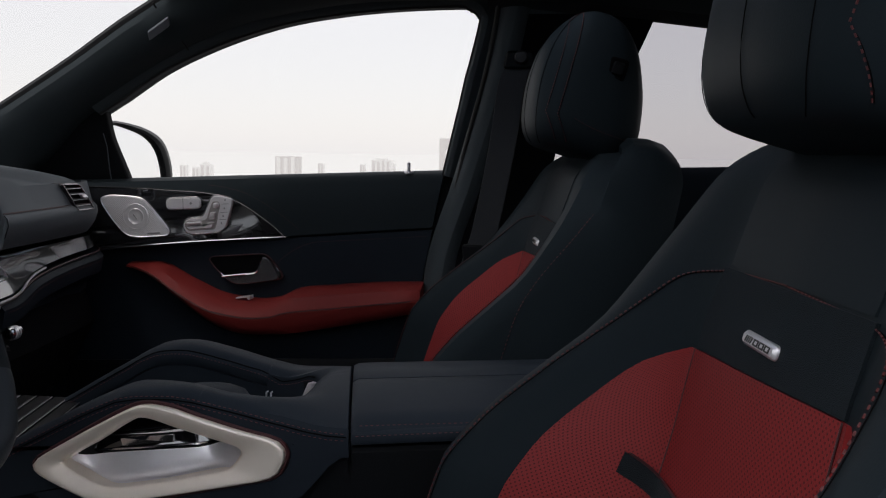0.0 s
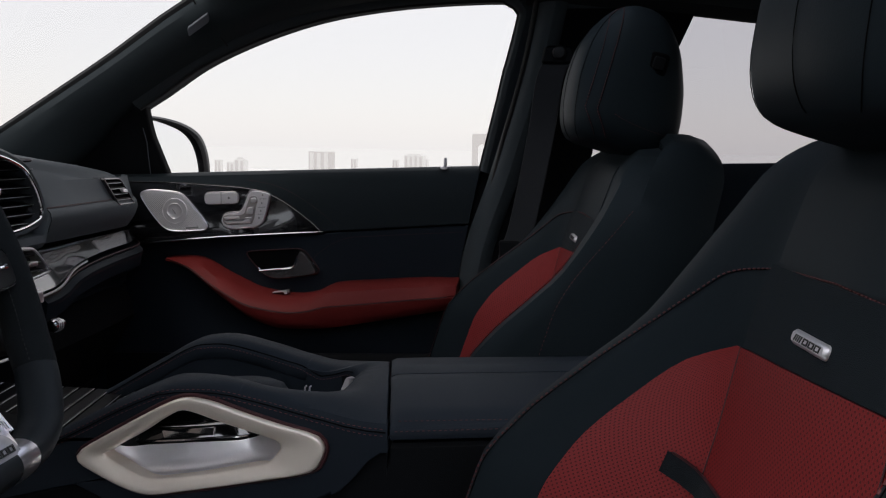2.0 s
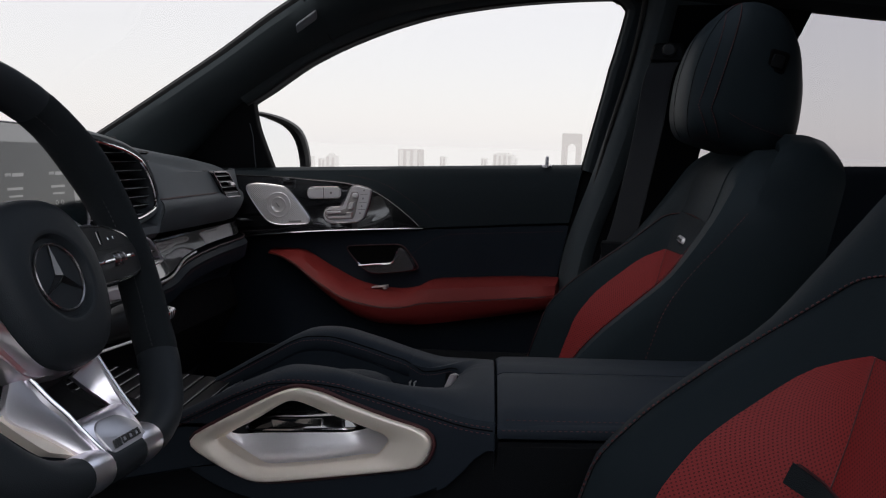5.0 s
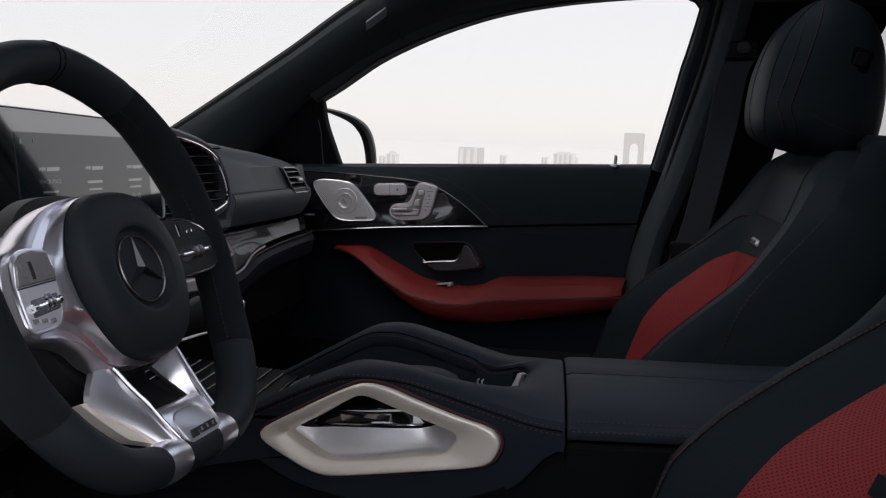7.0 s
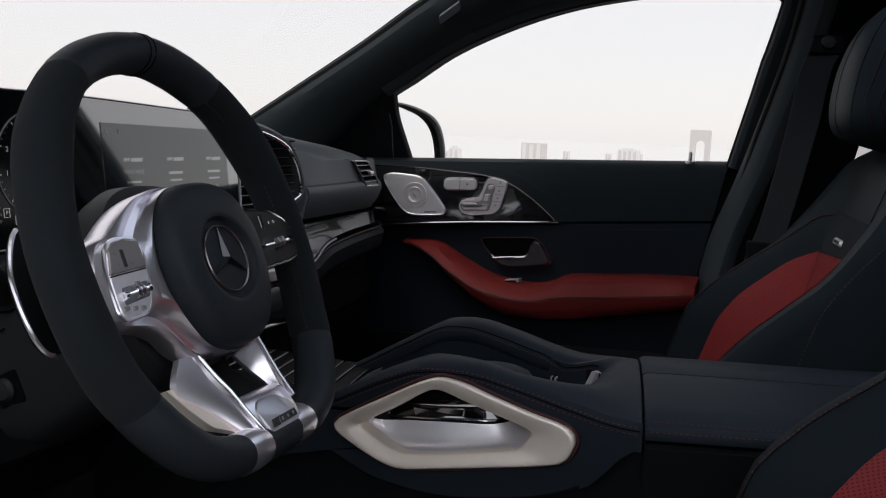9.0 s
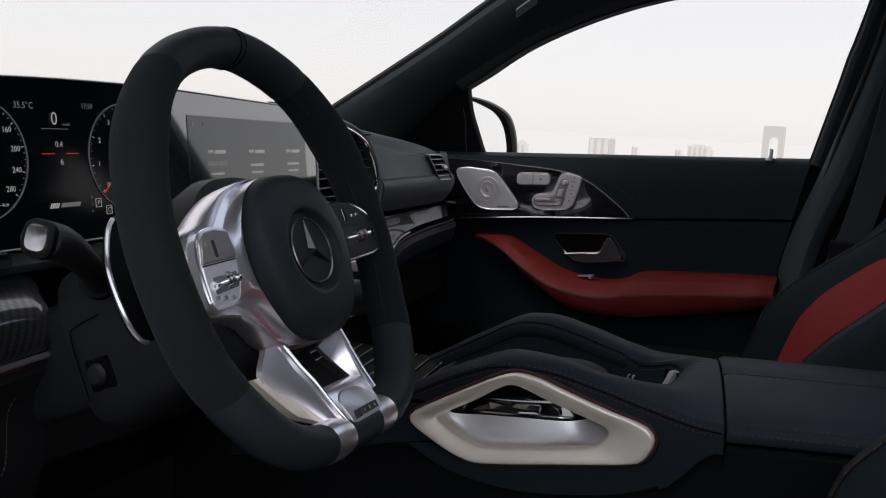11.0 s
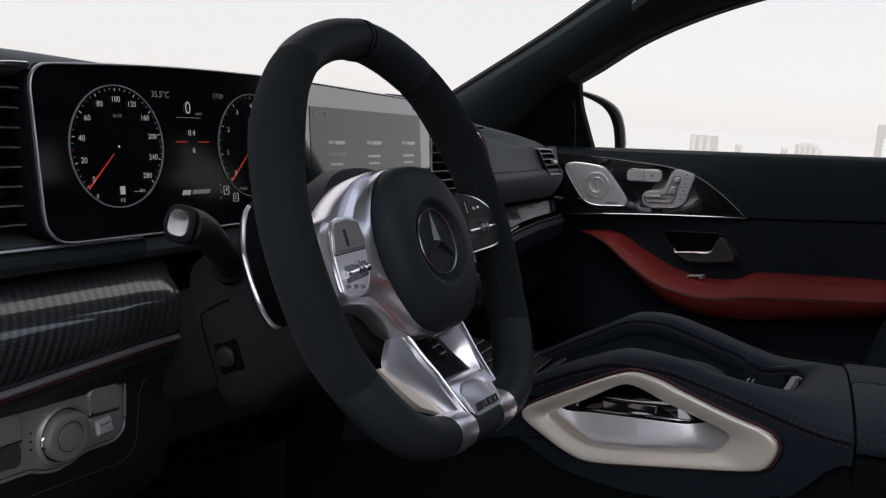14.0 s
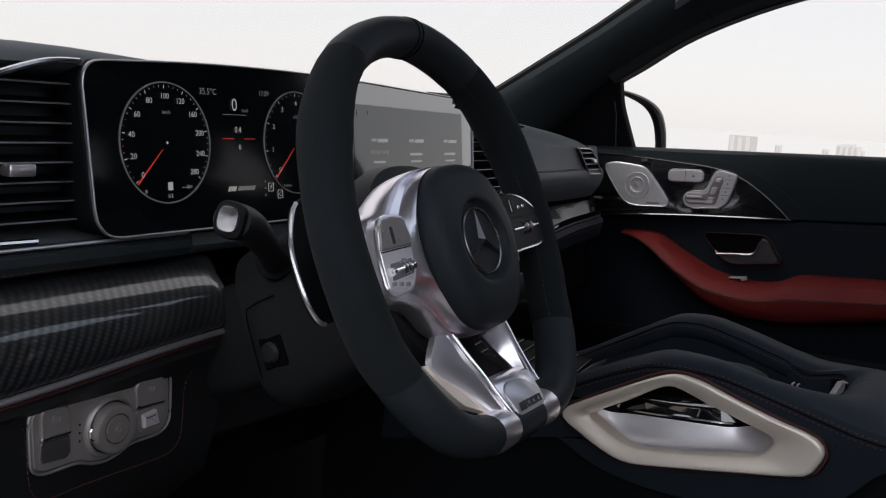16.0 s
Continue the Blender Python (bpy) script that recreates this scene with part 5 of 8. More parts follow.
part("pad_piping", tube([Vector((face(y) + 0.0018, y, mid(y) + 0.0022)) for y in runs(0.292, 0.520, 14)], 0.0008, 6), PIPING, dash, "dark red piping along the pad")
part("pad_stitching", stitches([Vector((face(y) + 0.0012, y, mid(y) + 0.0034)) for y in [0.295 + 0.02 * i for i in range(22)]], 0.006, 0.0004), STITCH, dash, "red stitching")
part("pad_cap", box(-0.64, -0.50, 0.742, 0.80, 1.00, 1.150, 0.012, 3), PLASTIC, dash)


# inlay bands of carbon along the dash
def band_low(y):
    return interp(y, [(-0.86, 0.985), (-0.66, 0.996), (-0.43, 1.010), (-0.1, 0.998), (0.10, 0.998), (0.234, 1.0045), (0.283, 1.0060), (0.317, 1.0107), (0.345, 1.0200), (0.373, 1.0275), (0.433, 1.0341), (0.52, 1.0389), (0.6165, 1.0410), (0.75, 1.042)])


def band_sec(y, proud):
    """Rounded shoulder, then a face that leans back a little."""
    xt, xf, zl = face(y) - 0.004, face(y) + proud, band_low(y)
    h = 1.066 - zl
    k = (xf - xt) / 0.060
    arc = [(xt + a * k, 1.0655 - b * min(1.0, h / 0.06)) for a, b in ((0.0, 0.0), (0.012, 0.0006), (0.019, 0.0020), (0.0245, 0.0046), (0.034, 0.0110), (0.043, 0.0172), (0.0485, 0.0225), (0.0535, 0.0295), (0.0570, 0.0370), (0.0590, 0.0450))]
    return [Vector((x, y, z)) for x, z in [(xt - 0.10, 1.0665)] + arc + [(xf + 0.0005, zl + h * 0.12), (xf - 0.004, zl), (xf - 0.10, zl)]]


part("inlay_band", loft([band_sec(y, 0.056) for y in runs(-0.86, -0.465, 14)] + [band_sec(-0.450, 0.050), band_sec(-0.438, 0.030)]), CARBON, dash, "lacquered carbon fibre inlay", angle=50)
def band_proud(y):
    """How far the passenger side inlay swells out of the dash."""
    return (1.066 - band_low(y)) * interp(y, [(-0.3, 0.45), (0.22, 0.45), (0.36, 0.28), (0.50, 0.22), (0.75, 0.20)])


def swell_sec(y):
    """Rounded cross-section of the passenger side inlay."""
    xt, zl = face(y) - 0.014, band_low(y)
    h = 1.0660 - zl
    arc = [(face(y) - 0.004 + band_proud(y) * (k / 12) ** 1.7, 1.0660 - h * 0.94 * k / 12) for k in range(13)]
    return [Vector((x, y, z)) for x, z in [(xt - 0.10, 1.0660)] + arc + [(face(y) + band_proud(y) - 0.010, zl), (xt - 0.09, zl)]]


part("inlay_band", loft([swell_sec(y) for y in runs(-0.30, 0.735, 46)]), GLOSS, dash, "black lacquered inlay band")
part("band_strip", tube([Vector((face(y) + 0.052, y, band_low(y) - 0.004)) for y in runs(-0.86, -0.445, 14)], 0.0030, 8), EDGE, dash, "dull metal strip")
part("band_strip", tube([Vector((face(y) + band_proud(y) - 0.003, y, band_low(y) - 0.002)) for y in runs(-0.28, 0.42, 34)], 0.0020, 8), SATIN, dash, "satin metal strip")
part("band_piping", tube([Vector((face(y) + 0.050, y, band_low(y) - 0.0095)) for y in runs(-0.86, -0.445, 14)], 0.0017, 6), PIPING, dash, "dark red leather piping")
part("band_piping", tube([Vector((face(y) + max(0.012, band_proud(y) - 0.005), y, band_low(y) - 0.006)) for y in runs(-0.28, 0.735, 50)], 0.0017, 6), PIPING, dash, "dark red leather piping")


def knee_sec(y):
    xf, zl = face(y), band_low(y) - 0.011
    return [Vector((x, y, z)) for x, z in ((xf - 0.10, zl), (xf + 0.046, zl), (xf + 0.049, zl - 0.008), (xf + 0.036, 0.968), (xf + 0.034, 0.955), (xf + 0.032, 0.91), (xf + 0.016, 0.86), (xf - 0.05, 0.80), (xf - 0.10, 0.80))]


part("knee_panel", loft([knee_sec(y) for y in runs(-0.86, -0.445, 12)] + [[p + Vector((-0.03, 0.006, 0)) for p in knee_sec(-0.44)]]), PLASTIC_FINE, dash)
part("knee_stitching", stitches(spline([(-0.245 - 0.1 * (y + 0.57), y, z) for y, z in ((-0.700, 0.984), (-0.6702, 0.9736), (-0.6564, 0.9650), (-0.6515, 0.9463), (-0.6500, 0.9234), (-0.6460, 0.9080), (-0.6350, 0.9000), (-0.6050, 0.9000), (-0.5666, 0.8995), (-0.5200, 0.8985), (-0.5060, 0.9010), (-0.4960, 0.9110), (-0.4935, 0.9370), (-0.4930, 0.9530), (-0.4880, 0.9650), (-0.4758, 0.9740), (-0.4580, 0.9780))], 8), 0.005, 0.0005), STITCH, dash, "red stitching round the knee panel")


def glove_sec(y):
    xf, zl = face(y), band_low(y) - 0.010
    return [Vector((x, y, z)) for x, z in ((xf - 0.12, zl), (xf + 0.012, zl), (xf + 0.020, zl - 0.008), (xf + 0.015, zl - 0.035), (xf - 0.015, zl - 0.055), (xf - 0.03, 0.90), (xf - 0.06, 0.80), (xf - 0.12, 0.72), (xf - 0.2, 0.72))]


part("glove_panel", loft([glove_sec(y) for y in runs(0.252, 0.75, 36)]), LEATHER, dash)
part("glove_stitching", stitches([Vector((face(y) + 0.0205, y, band_low(y) - 0.023)) for y in runs(0.262, 0.73, 36)], 0.006, 0.0004), STITCH, dash, "red stitching")
part("glove_latch", turned([(0.0, -0.02), (0.008, -0.02), (0.009, 0.004), (0.006, 0.007), (0.0, 0.007)], Matrix.Translation((-0.372, 0.30, 0.915)) @ pose(0, 0, 0, 0, 90, 0), 16), PLASTIC_FINE, dash)
part("lower_filler", loft([[Vector((x + min(0.0, face(y) - face(0.0)) * (x > -0.5), y, z)) for x, z in ((-0.36, 1.0), (-0.33, 0.90), (-0.40, 0.78), (-0.95, 0.60), (-0.95, 1.0))] for y in (-0.86, 0.0, 0.2, 0.4, 0.55, 0.65, 0.75)]), CARPET, dash)
part("stack_panel", loft([[Vector((x, y, z)) for x, z in ((-0.45, 1.066), (-0.330, 1.062), (-0.318, 1.018), (-0.316, 0.93), (-0.45, 0.93))] for y in (-0.19, 0.195)]), SLAT, dash, "black key panel")
part("stack_foot", loft([[Vector((x, y, z)) for x, z in ((-0.45, 0.9298), (-0.318, 0.9298), (-0.325, 0.88), (-0.45, 0.85))] for y in (-0.19, 0.195)]), CARPET, dash)
part("stack_bar", loft([[Vector((x, y, z)) for x, z in ((-0.330, 1.0185), (-0.3065, 1.0175), (-0.3045, 1.0155), (-0.3035, 1.0020), (-0.3055, 1.0000), (-0.330, 0.9995))] for y in (-0.19, 0.192)]), SILVER_PAINT, dash, "broad satin metal bar")
for i in range(7):
    a = -0.180 + 0.052 * i
    part("stack_key", box(-0.330, -0.3075, a, a + 0.048, 0.9815, 0.9955, 0.002, 2), PLASTIC_FINE, dash, "dark rocker key")
    part("stack_key", box(-0.330, -0.3055, a, a + 0.048, 0.9475, 0.9590, 0.002, 2), SILVER_PAINT, dash, "silver rocker key")
part("stack_strip", tube([(-0.3075, -0.19, 0.9765), (-0.3075, 0.192, 0.9765)], 0.0022, 6), SILVER_PAINT, dash, "thin metal strip")
part("stack_strip", tube([(-0.3060, -0.19, 0.9350), (-0.3060, 0.192, 0.9350)], 0.0022, 6), SILVER_PAINT, dash, "thin metal strip")
# starter toggle under the passenger side inlay
tog = part("stack_knob", turned([(0.0, -0.012), (0.0085, -0.012), (0.0095, -0.006), (0.0095, 0.010), (0.0075, 0.013), (0.0, 0.0135)], Matrix.Translation((-0.309, 0.229, 0.9600)) @ pose(0, 0, 0, 90, 0, 0), 20), CHROME, dash, "small chrome toggle")
for k in range(3):
    part("knob_rib", turned([(0.0097, -0.0012), (0.0103, 0.0), (0.0097, 0.0012)], Matrix.Translation((-0.309, 0.2235 + 0.005 * k, 0.9600)) @ pose(0, 0, 0, 90, 0, 0), 20), SILVER_PAINT, tog)


def vent(y0, y1, outline, slats, label, tab):
    """Air vent: recessed slats, a framing ring and a metal tab."""
    v = part("air_vent", box(min(face(y0), face(y1)) - 0.075, min(face(y0), face(y1)) - 0.066, y0, y1, 1.09, 1.225, 0.002), PLASTIC, dash, label)
    for z in slats:
        a, b = y0 + 0.004, y1 - 0.004
        secs = []
        for y in runs(a, b, 8):
            x = face(y) - 0.008
            secs.append([Vector((x - 0.030, y, z + 0.004)), Vector((x - 0.002, y, z + 0.0015)), Vector((x, y, z - 0.0005)), Vector((x - 0.003, y, z - 0.003)), Vector((x - 0.030, y, z - 0.001))])
        part("slat", loft(secs), PLASTIC, v)
        # The lit front edge of each slat is laid on as a grey metal tube.
        part("slat_edge", tube([s[2] + Vector((0.0004, 0, 0.0008)) for s in secs], 0.0007, 5), EDGE, v)
    part("vent_ring", tube(outline, 0.0026, 8), CHROME, v, "bright metal ring")
    if tab:
        y, z = tab
        part("vent_tab", box(face(y) - 0.012, face(y) + 0.003, y - 0.011, y + 0.011, z - 0.005, z + 0.005, 0.002, 2), SATIN, v, "satin metal tab")
    return v


def pt(y, z, d=0.0):
    return Vector((face(y) + 0.002 + d, y, z))


ring_l = spline([pt(-0.586, 1.235, 0.004), pt(-0.62, 1.232, 0.004), pt(-0.67, 1.214, 0.003), pt(-0.72, 1.18), pt(-0.74, 1.14), pt(-0.73, 1.105), pt(-0.70, 1.097), pt(-0.62, 1.0945)], 6)
part("dash_roll", loft([[Vector((face(y) + k, y, z)) for k, z in ((-0.03, 1.0915), (0.014, 1.0905), (0.020, 1.0865), (0.0215, 1.080), (0.018, 1.073), (0.0, 1.0675), (-0.03, 1.067))] for y in runs(-0.86, -0.475, 16)] + [[Vector((face(-0.46) + k, -0.462, z)) for k, z in ((-0.03, 1.089), (0.004, 1.088), (0.008, 1.085), (0.009, 1.080), (0.006, 1.075), (0.0, 1.0695), (-0.03, 1.069))]]), LEATHER_SOFT, dash, "leather roll under the vent")
part("roll_strip", tube([Vector((face(y) + 0.0165, y, 1.0922)) for y in runs(-0.86, -0.475, 16)], 0.0017, 8), SATIN, dash, "bright strip along the roll")
part("roll_stitching", stitches([Vector((face(y) + 0.0195, y, 1.0745)) for y in runs(-0.86, -0.55, 12)], 0.006, 0.0004), STITCH, dash, "red stitching")
vent(-0.78, -0.57, ring_l, [1.108 + 0.0155 * i for i in range(8)], "black slatted air vent", (-0.632, 1.150))
ring_r = spline([pt(-0.02, 1.094), pt(0.10, 1.097), pt(0.2083, 1.1024), pt(0.2604, 1.1125), pt(0.2728, 1.1210), pt(0.2722, 1.1370), pt(0.2556, 1.1642), pt(0.2257, 1.1899), pt(0.184, 1.2044), pt(0.14, 1.213), pt(0.09, 1.220), pt(0.03, 1.226)], 6)
vent(0.035, 0.272, ring_r, [1.108 + 0.0135 * i for i in range(8)], "black slatted air vent beside the display", (0.15, 1.16))
# padded lip round the vent
lip = []
for i, p in enumerate(ring_r):
    d = (ring_r[min(i + 1, len(ring_r) - 1)] - ring_r[max(i - 1, 0)])
    n = Vector((0, -d.z, d.y)).normalized()
    if n.dot(Vector((0, p.y - 0.10, p.z - 1.155))) < 0:
        n = -n
    lip.append([p + n * o + Vector((dx, 0, 0)) for o, dx in ((0.0, -0.055), (0.0008, -0.004), (0.003, 0.0010), (0.0075, 0.0012), (0.012, -0.004), (0.015, -0.018), (0.016, -0.06))])
part("vent_lip", loft(lip), DASH_TOP, dash, "padded leather lip round the vent")
# end vent by the door
def on_face(d):
    return lambda u, v, w: Vector((face(u) + d + w, u, v))


def on_end(d):
    """Along the slanting face of the pad by the door."""
    return lambda u, v, w: Vector((-0.0006 - 0.14 * u - 0.28 * v + d + w, u, v))


ev = rounded([(0.5150, 1.1685), (0.5920, 1.1670), (0.6310, 1.1165), (0.5540, 1.1173)], [0.004, 0.012, 0.005, 0.005])
EO = [(p.x, p.y) for p in resample(ev, 64)]
EI = [(p.x, p.y) for p in offset([Vector(p) for p in EO], 0.0032)]
end = part("end_vent", ring_plate(EO, EI, on_end(0.0075), 0.022, 0.0010), DARK_METAL, dash, "small slatted end vent with a bright frame")
part("vent_back", plate(EI, on_end(0.0005), 0.003, 0.0004), SEAM, end)
for i in range(4):
    z = 1.1265 + 0.0103 * i
    a = 0.5590 - (z - 1.1175) * 0.76
    slat = part("slat", loft([[on_end(0.0)(y, z + h, d) for d, h in ((0.001, 0.0030), (0.0058, 0.0012), (0.0062, -0.0004), (0.001, 0.0006))] for y in (a, a + 0.068)]), INK, end)
    # A pale tube paints the light along the slat's edge.
    part("slat_edge", tube([on_end(0.0064)(y, z + 0.0004, 0) for y in (a, a + 0.068)], 0.0005, 5), EDGE, slat)
part("vent_tab", plate([(p.x, p.y) for p in rounded([(0.578, 1.1465), (0.600, 1.1460), (0.604, 1.1395), (0.582, 1.1400)], 0.0015)], on_end(0.0115), 0.006, 0.0012), SATIN, end, "satin metal tab")
# lower vent with a bright frame in the band
lv = rounded([(0.10, 1.0850), (0.1935, 1.0796), (0.2075, 1.0738), (0.2485, 1.0395), (0.2425, 1.0355), (0.2016, 1.0320), (0.10, 1.0260)], [0.004, 0.010, 0.010, 0.004, 0.004, 0.02, 0.004])
LO = [(p.x, p.y) for p in resample(lv, 40)]
LI = [(p.x, p.y) for p in offset([Vector(p) for p in LO], 0.0045)]
# The frame's bright reflection is put in as silver paint.
lowv = part("lower_vent", ring_plate(LO, LI, on_face(0.031), 0.024, 0.0015), SILVER_PAINT, dash, "lower air vent with a chrome frame")
part("vent_back", plate(LI, on_face(0.012), 0.004, 0.0004), INK, lowv)
for i in range(3):
    part("slat", box(face(0.2) + 0.012, face(0.2) + 0.029, 0.104, 0.231 - 0.014 * i, 1.0425 + 0.012 * i, 1.0445 + 0.012 * i, 0.0008, 1), PLASTIC_FINE, lowv)
part("vent_tab", box(face(0.2) + 0.020, face(0.2) + 0.032, 0.185, 0.206, 1.0510, 1.0585, 0.002, 2), SATIN, lowv, "satin metal tab")

# light switch plate on the knee panel
SWX = -0.250


def on_knee(d):
    return lambda y, z, w: Vector((SWX + d + w - 0.10 * (y + 0.57), y, z))


sw = thing("light_switch_panel", (-0.26, -0.57, 0.94), "silver plate with a rotary light switch and keys", "switch panel")
so = rounded([(-0.6490, 0.9690), (-0.6410, 0.9775), (-0.5200, 0.9795), (-0.5080, 0.9720), (-0.5075, 0.9280), (-0.5190, 0.9200), (-0.5520, 0.9210), (-0.5640, 0.9150), (-0.5786, 0.9128), (-0.5926, 0.9150), (-0.6036, 0.9200), (-0.6371, 0.9198), (-0.6465, 0.9260)],
             [0.008, 0.010, 0.014, 0.012, 0.012, 0.010, 0.008, 0.01, 0.012, 0.01, 0.006, 0.010, 0.008])
part("plate", plate([(p.x, p.y) for p in so], on_knee(0.004), 0.02, 0.003), SWITCH_PAINT, sw)
part("plate_edge", tube([on_knee(0.0030)(p.x, p.y, 0) for p in offset([Vector((q.x, q.y)) for q in so], -0.0004)], 0.0013, 6, closed=True), EDGE, sw, "thin grey metal edge of the plate")
km = Matrix.Translation((SWX + 0.004, -0.5740, 0.9420)) @ pose(0, 0, 0, 0, 90, 5.7)
part("dial_collar", turned([(0.0262, -0.004), (0.0262, 0.0008), (0.0250, 0.0030), (0.0236, 0.0040), (0.0224, 0.0032), (0.0218, 0.0)], km, 44, True), SWITCH_PAINT, sw, "raised silver collar")
part("dial_gap", turned([(0.0222, -0.002), (0.0222, 0.0012), (0.0, 0.0012)], km, 40), INK, sw)
dial = part("dial", turned([(0.0205, 0.0), (0.0207, 0.0080), (0.0198, 0.0104), (0.0180, 0.0112), (0.0130, 0.0108), (0.0126, 0.0096), (0.0117, 0.0096), (0.0113, 0.0110), (0.0, 0.0116)], km, 44), SWITCH_PAINT, sw, "silver rotary dial")
part("dial_ring", turned([(0.0126, 0.0090), (0.0126, 0.0099), (0.0117, 0.0099), (0.0117, 0.0090)], km, 40, True), INK, dial)
part("dial_symbol", turned([(0.0030, 0.0100), (0.0030, 0.0121), (0.0022, 0.0121), (0.0022, 0.0100)], km, 20, True), GREY_MARK, dial)
part("dial_mark", plate([(p.x, p.y) for p in rounded([(-0.5975, 0.9385), (-0.5930, 0.9350), (-0.5905, 0.9385), (-0.5930, 0.9420), (-0.5905, 0.9455), (-0.5950, 0.9480), (-0.5980, 0.9450)], 0.0015)], on_knee(0.0100), 0.008, 0.001), CHROME, dial, "bright notch")
for kl, (lo_, hi_) in enumerate((
        ([(-0.6400, 0.9332), (-0.6380, 0.9282), (-0.6150, 0.9265), (-0.6112, 0.9313), (-0.6122, 0.9465), (-0.6394, 0.9462)], [(-0.6394, 0.9488), (-0.6122, 0.9490), (-0.6140, 0.9675), (-0.6178, 0.9716), (-0.6375, 0.9732), (-0.6405, 0.9685)]),
        ([(-0.5490, 0.9330), (-0.5445, 0.9282), (-0.5190, 0.9268), (-0.5146, 0.9330), (-0.5152, 0.9478), (-0.5480, 0.9485)], [(-0.5482, 0.9510), (-0.5153, 0.9500), (-0.5168, 0.9690), (-0.5205, 0.9732), (-0.5452, 0.9742), (-0.5497, 0.9700)]))):
    k = part("upper_key", plate([(p.x, p.y) for p in rounded(hi_, 0.003)], on_knee(0.0070), 0.006, 0.0012), SWITCH_PAINT, sw, "silver key")
    cy, cz = sum(p[0] for p in hi_) / 6, sum(p[1] for p in hi_) / 6
    part("key_symbol", ring_plate([(cy + 0.0040 * math.cos(a), cz + 0.0034 * math.sin(a)) for a in (0.26 * i for i in range(24))], [(cy + 0.0031 * math.cos(a), cz + 0.0025 * math.sin(a)) for a in (0.26 * i for i in range(24))], on_knee(0.0073), 0.001, 0.0002), GREY_MARK, k)
    part("key_symbol", box(SWX + 0.0060 - 0.10 * (cy + 0.57), SWX + 0.0074 - 0.10 * (cy + 0.57), cy - 0.0006, cy + 0.0006, cz - 0.0016, cz + 0.0016, 0), GREY_MARK, k)
    low_k = part("lower_key", plate([(p.x, p.y) for p in rounded(lo_, 0.003)], on_knee(0.0046 if kl == 0 else 0.0058), 0.006, 0.0012), DARK_METAL if kl == 0 else SWITCH_PAINT, sw, "polished dark lever key" if kl == 0 else "silver key")
    part("key_gap", plate([(lo_[-1][0], lo_[-1][1] + 0.0004), (lo_[-2][0], lo_[-2][1] + 0.0004), (hi_[1][0], hi_[1][1] - 0.0002), (hi_[0][0], hi_[0][1] - 0.0002)], on_knee(0.0052), 0.002, 0.0001), INK, low_k)
    # A glint at the key's corner, made as a chrome chip.
    part("key_glint", plate([(p.x, p.y) for p in rounded([(hi_[0][0] - 0.0006, hi_[0][1] - 0.0012), (hi_[0][0] + 0.0040, hi_[0][1] - 0.0010), (hi_[0][0] + 0.0040, hi_[0][1] + 0.0022), (hi_[0][0] - 0.0006, hi_[0][1] + 0.0020)], 0.0008)], on_knee(0.0078), 0.003, 0.0008), CHROME, low_k, "small chrome chip in place of a glint")
lug = part("key_lug", plate([(p.x, p.y) for p in rounded([(-0.5424, 0.9440), (-0.5268, 0.9458), (-0.5228, 0.9318), (-0.5408, 0.9312)], 0.0016)], on_knee(0.0095), 0.005, 0.0018), SILVER_PAINT, sw, "raised bright key lug")
part("lug_groove", plate([(-0.5390, 0.9408), (-0.5285, 0.9418), (-0.5284, 0.9410), (-0.5389, 0.9400)], on_knee(0.0097), 0.001, 0.0001), INK, lug)
for i in range(3):
    part("lamp_mark", turned([(0.0, 0), (0.0011, 0), (0.0011, 0.0008), (0.0, 0.0008)], Matrix.Translation((SWX + 0.0068, -0.6035, 0.9375 + 0.0068 * i)) @ pose(0, 0, 0, 0, 90, 0), 8), INK, sw)
for y, z, hw in ((-0.592, 0.9655, 0.003), (-0.572, 0.9725, 0.005), (-0.556, 0.9725, 0.003)):
    part("symbol", plate([(y - hw, z - 0.0014), (y + hw, z - 0.0012), (y + hw, z + 0.0014), (y - hw, z + 0.0012)], on_knee(0.0044), 0.001, 0.0001), GREY_MARK, sw)

# ---- wide display ----
disp = thing("wide_display", (-0.29, -0.27, 1.16), "wide glossy display with round gauges and a centre screen", "display")
DX = -0.3016


def on_disp(d):
    return lambda y, z, w: Vector((DX - 0.10 * (y + 0.27) - 0.12 * (z - 1.165) + d + w, y, z))


do = rounded([(-0.586, 1.2375), (-0.45, 1.2455), (-0.28, 1.247), (0.074, 1.2345), (0.070, 1.103), (-0.30, 1.094), (-0.578, 1.094)], [0.022, 0.1, 0.1, 0.014, 0.014, 0.1, 0.026])
DO = [(p.x, p.y) for p in resample(do, 280)]
DI = [(p.x, p.y) for p in offset([Vector(p) for p in DO], 0.0017)]
part("display_frame", ring_plate(DO, DI, on_disp(0.0030), 0.004, 0.0006), EDGE, disp, "thin satin metal frame")
part("display_back", plate(DO, on_disp(-0.0012), 0.04, 0.004), PLASTIC, disp)
# One glass split in two: the reflection's edge is set by this joint.
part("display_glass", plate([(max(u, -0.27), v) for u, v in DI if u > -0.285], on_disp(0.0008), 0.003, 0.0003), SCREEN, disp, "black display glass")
part("cluster_glass", plate([(min(u, -0.2704), v) for u, v in DI if u < -0.255], on_disp(0.0008), 0.003, 0.0003), CLUSTER, disp, "black instrument glass, kept dull to leave out reflections")


def face_m(y, z, d=0.0022):
    """A frame on the display for lettering: x to the passenger side, y up, z to the rear."""
    return Matrix(((-0.10, -0.12, 1.0, DX - 0.10 * (y + 0.27) - 0.12 * (z - 1.165) + d), (1.0, 0.0, 0.0, y), (0.0, 1.0, 0.0, z), (0, 0, 0, 1)))


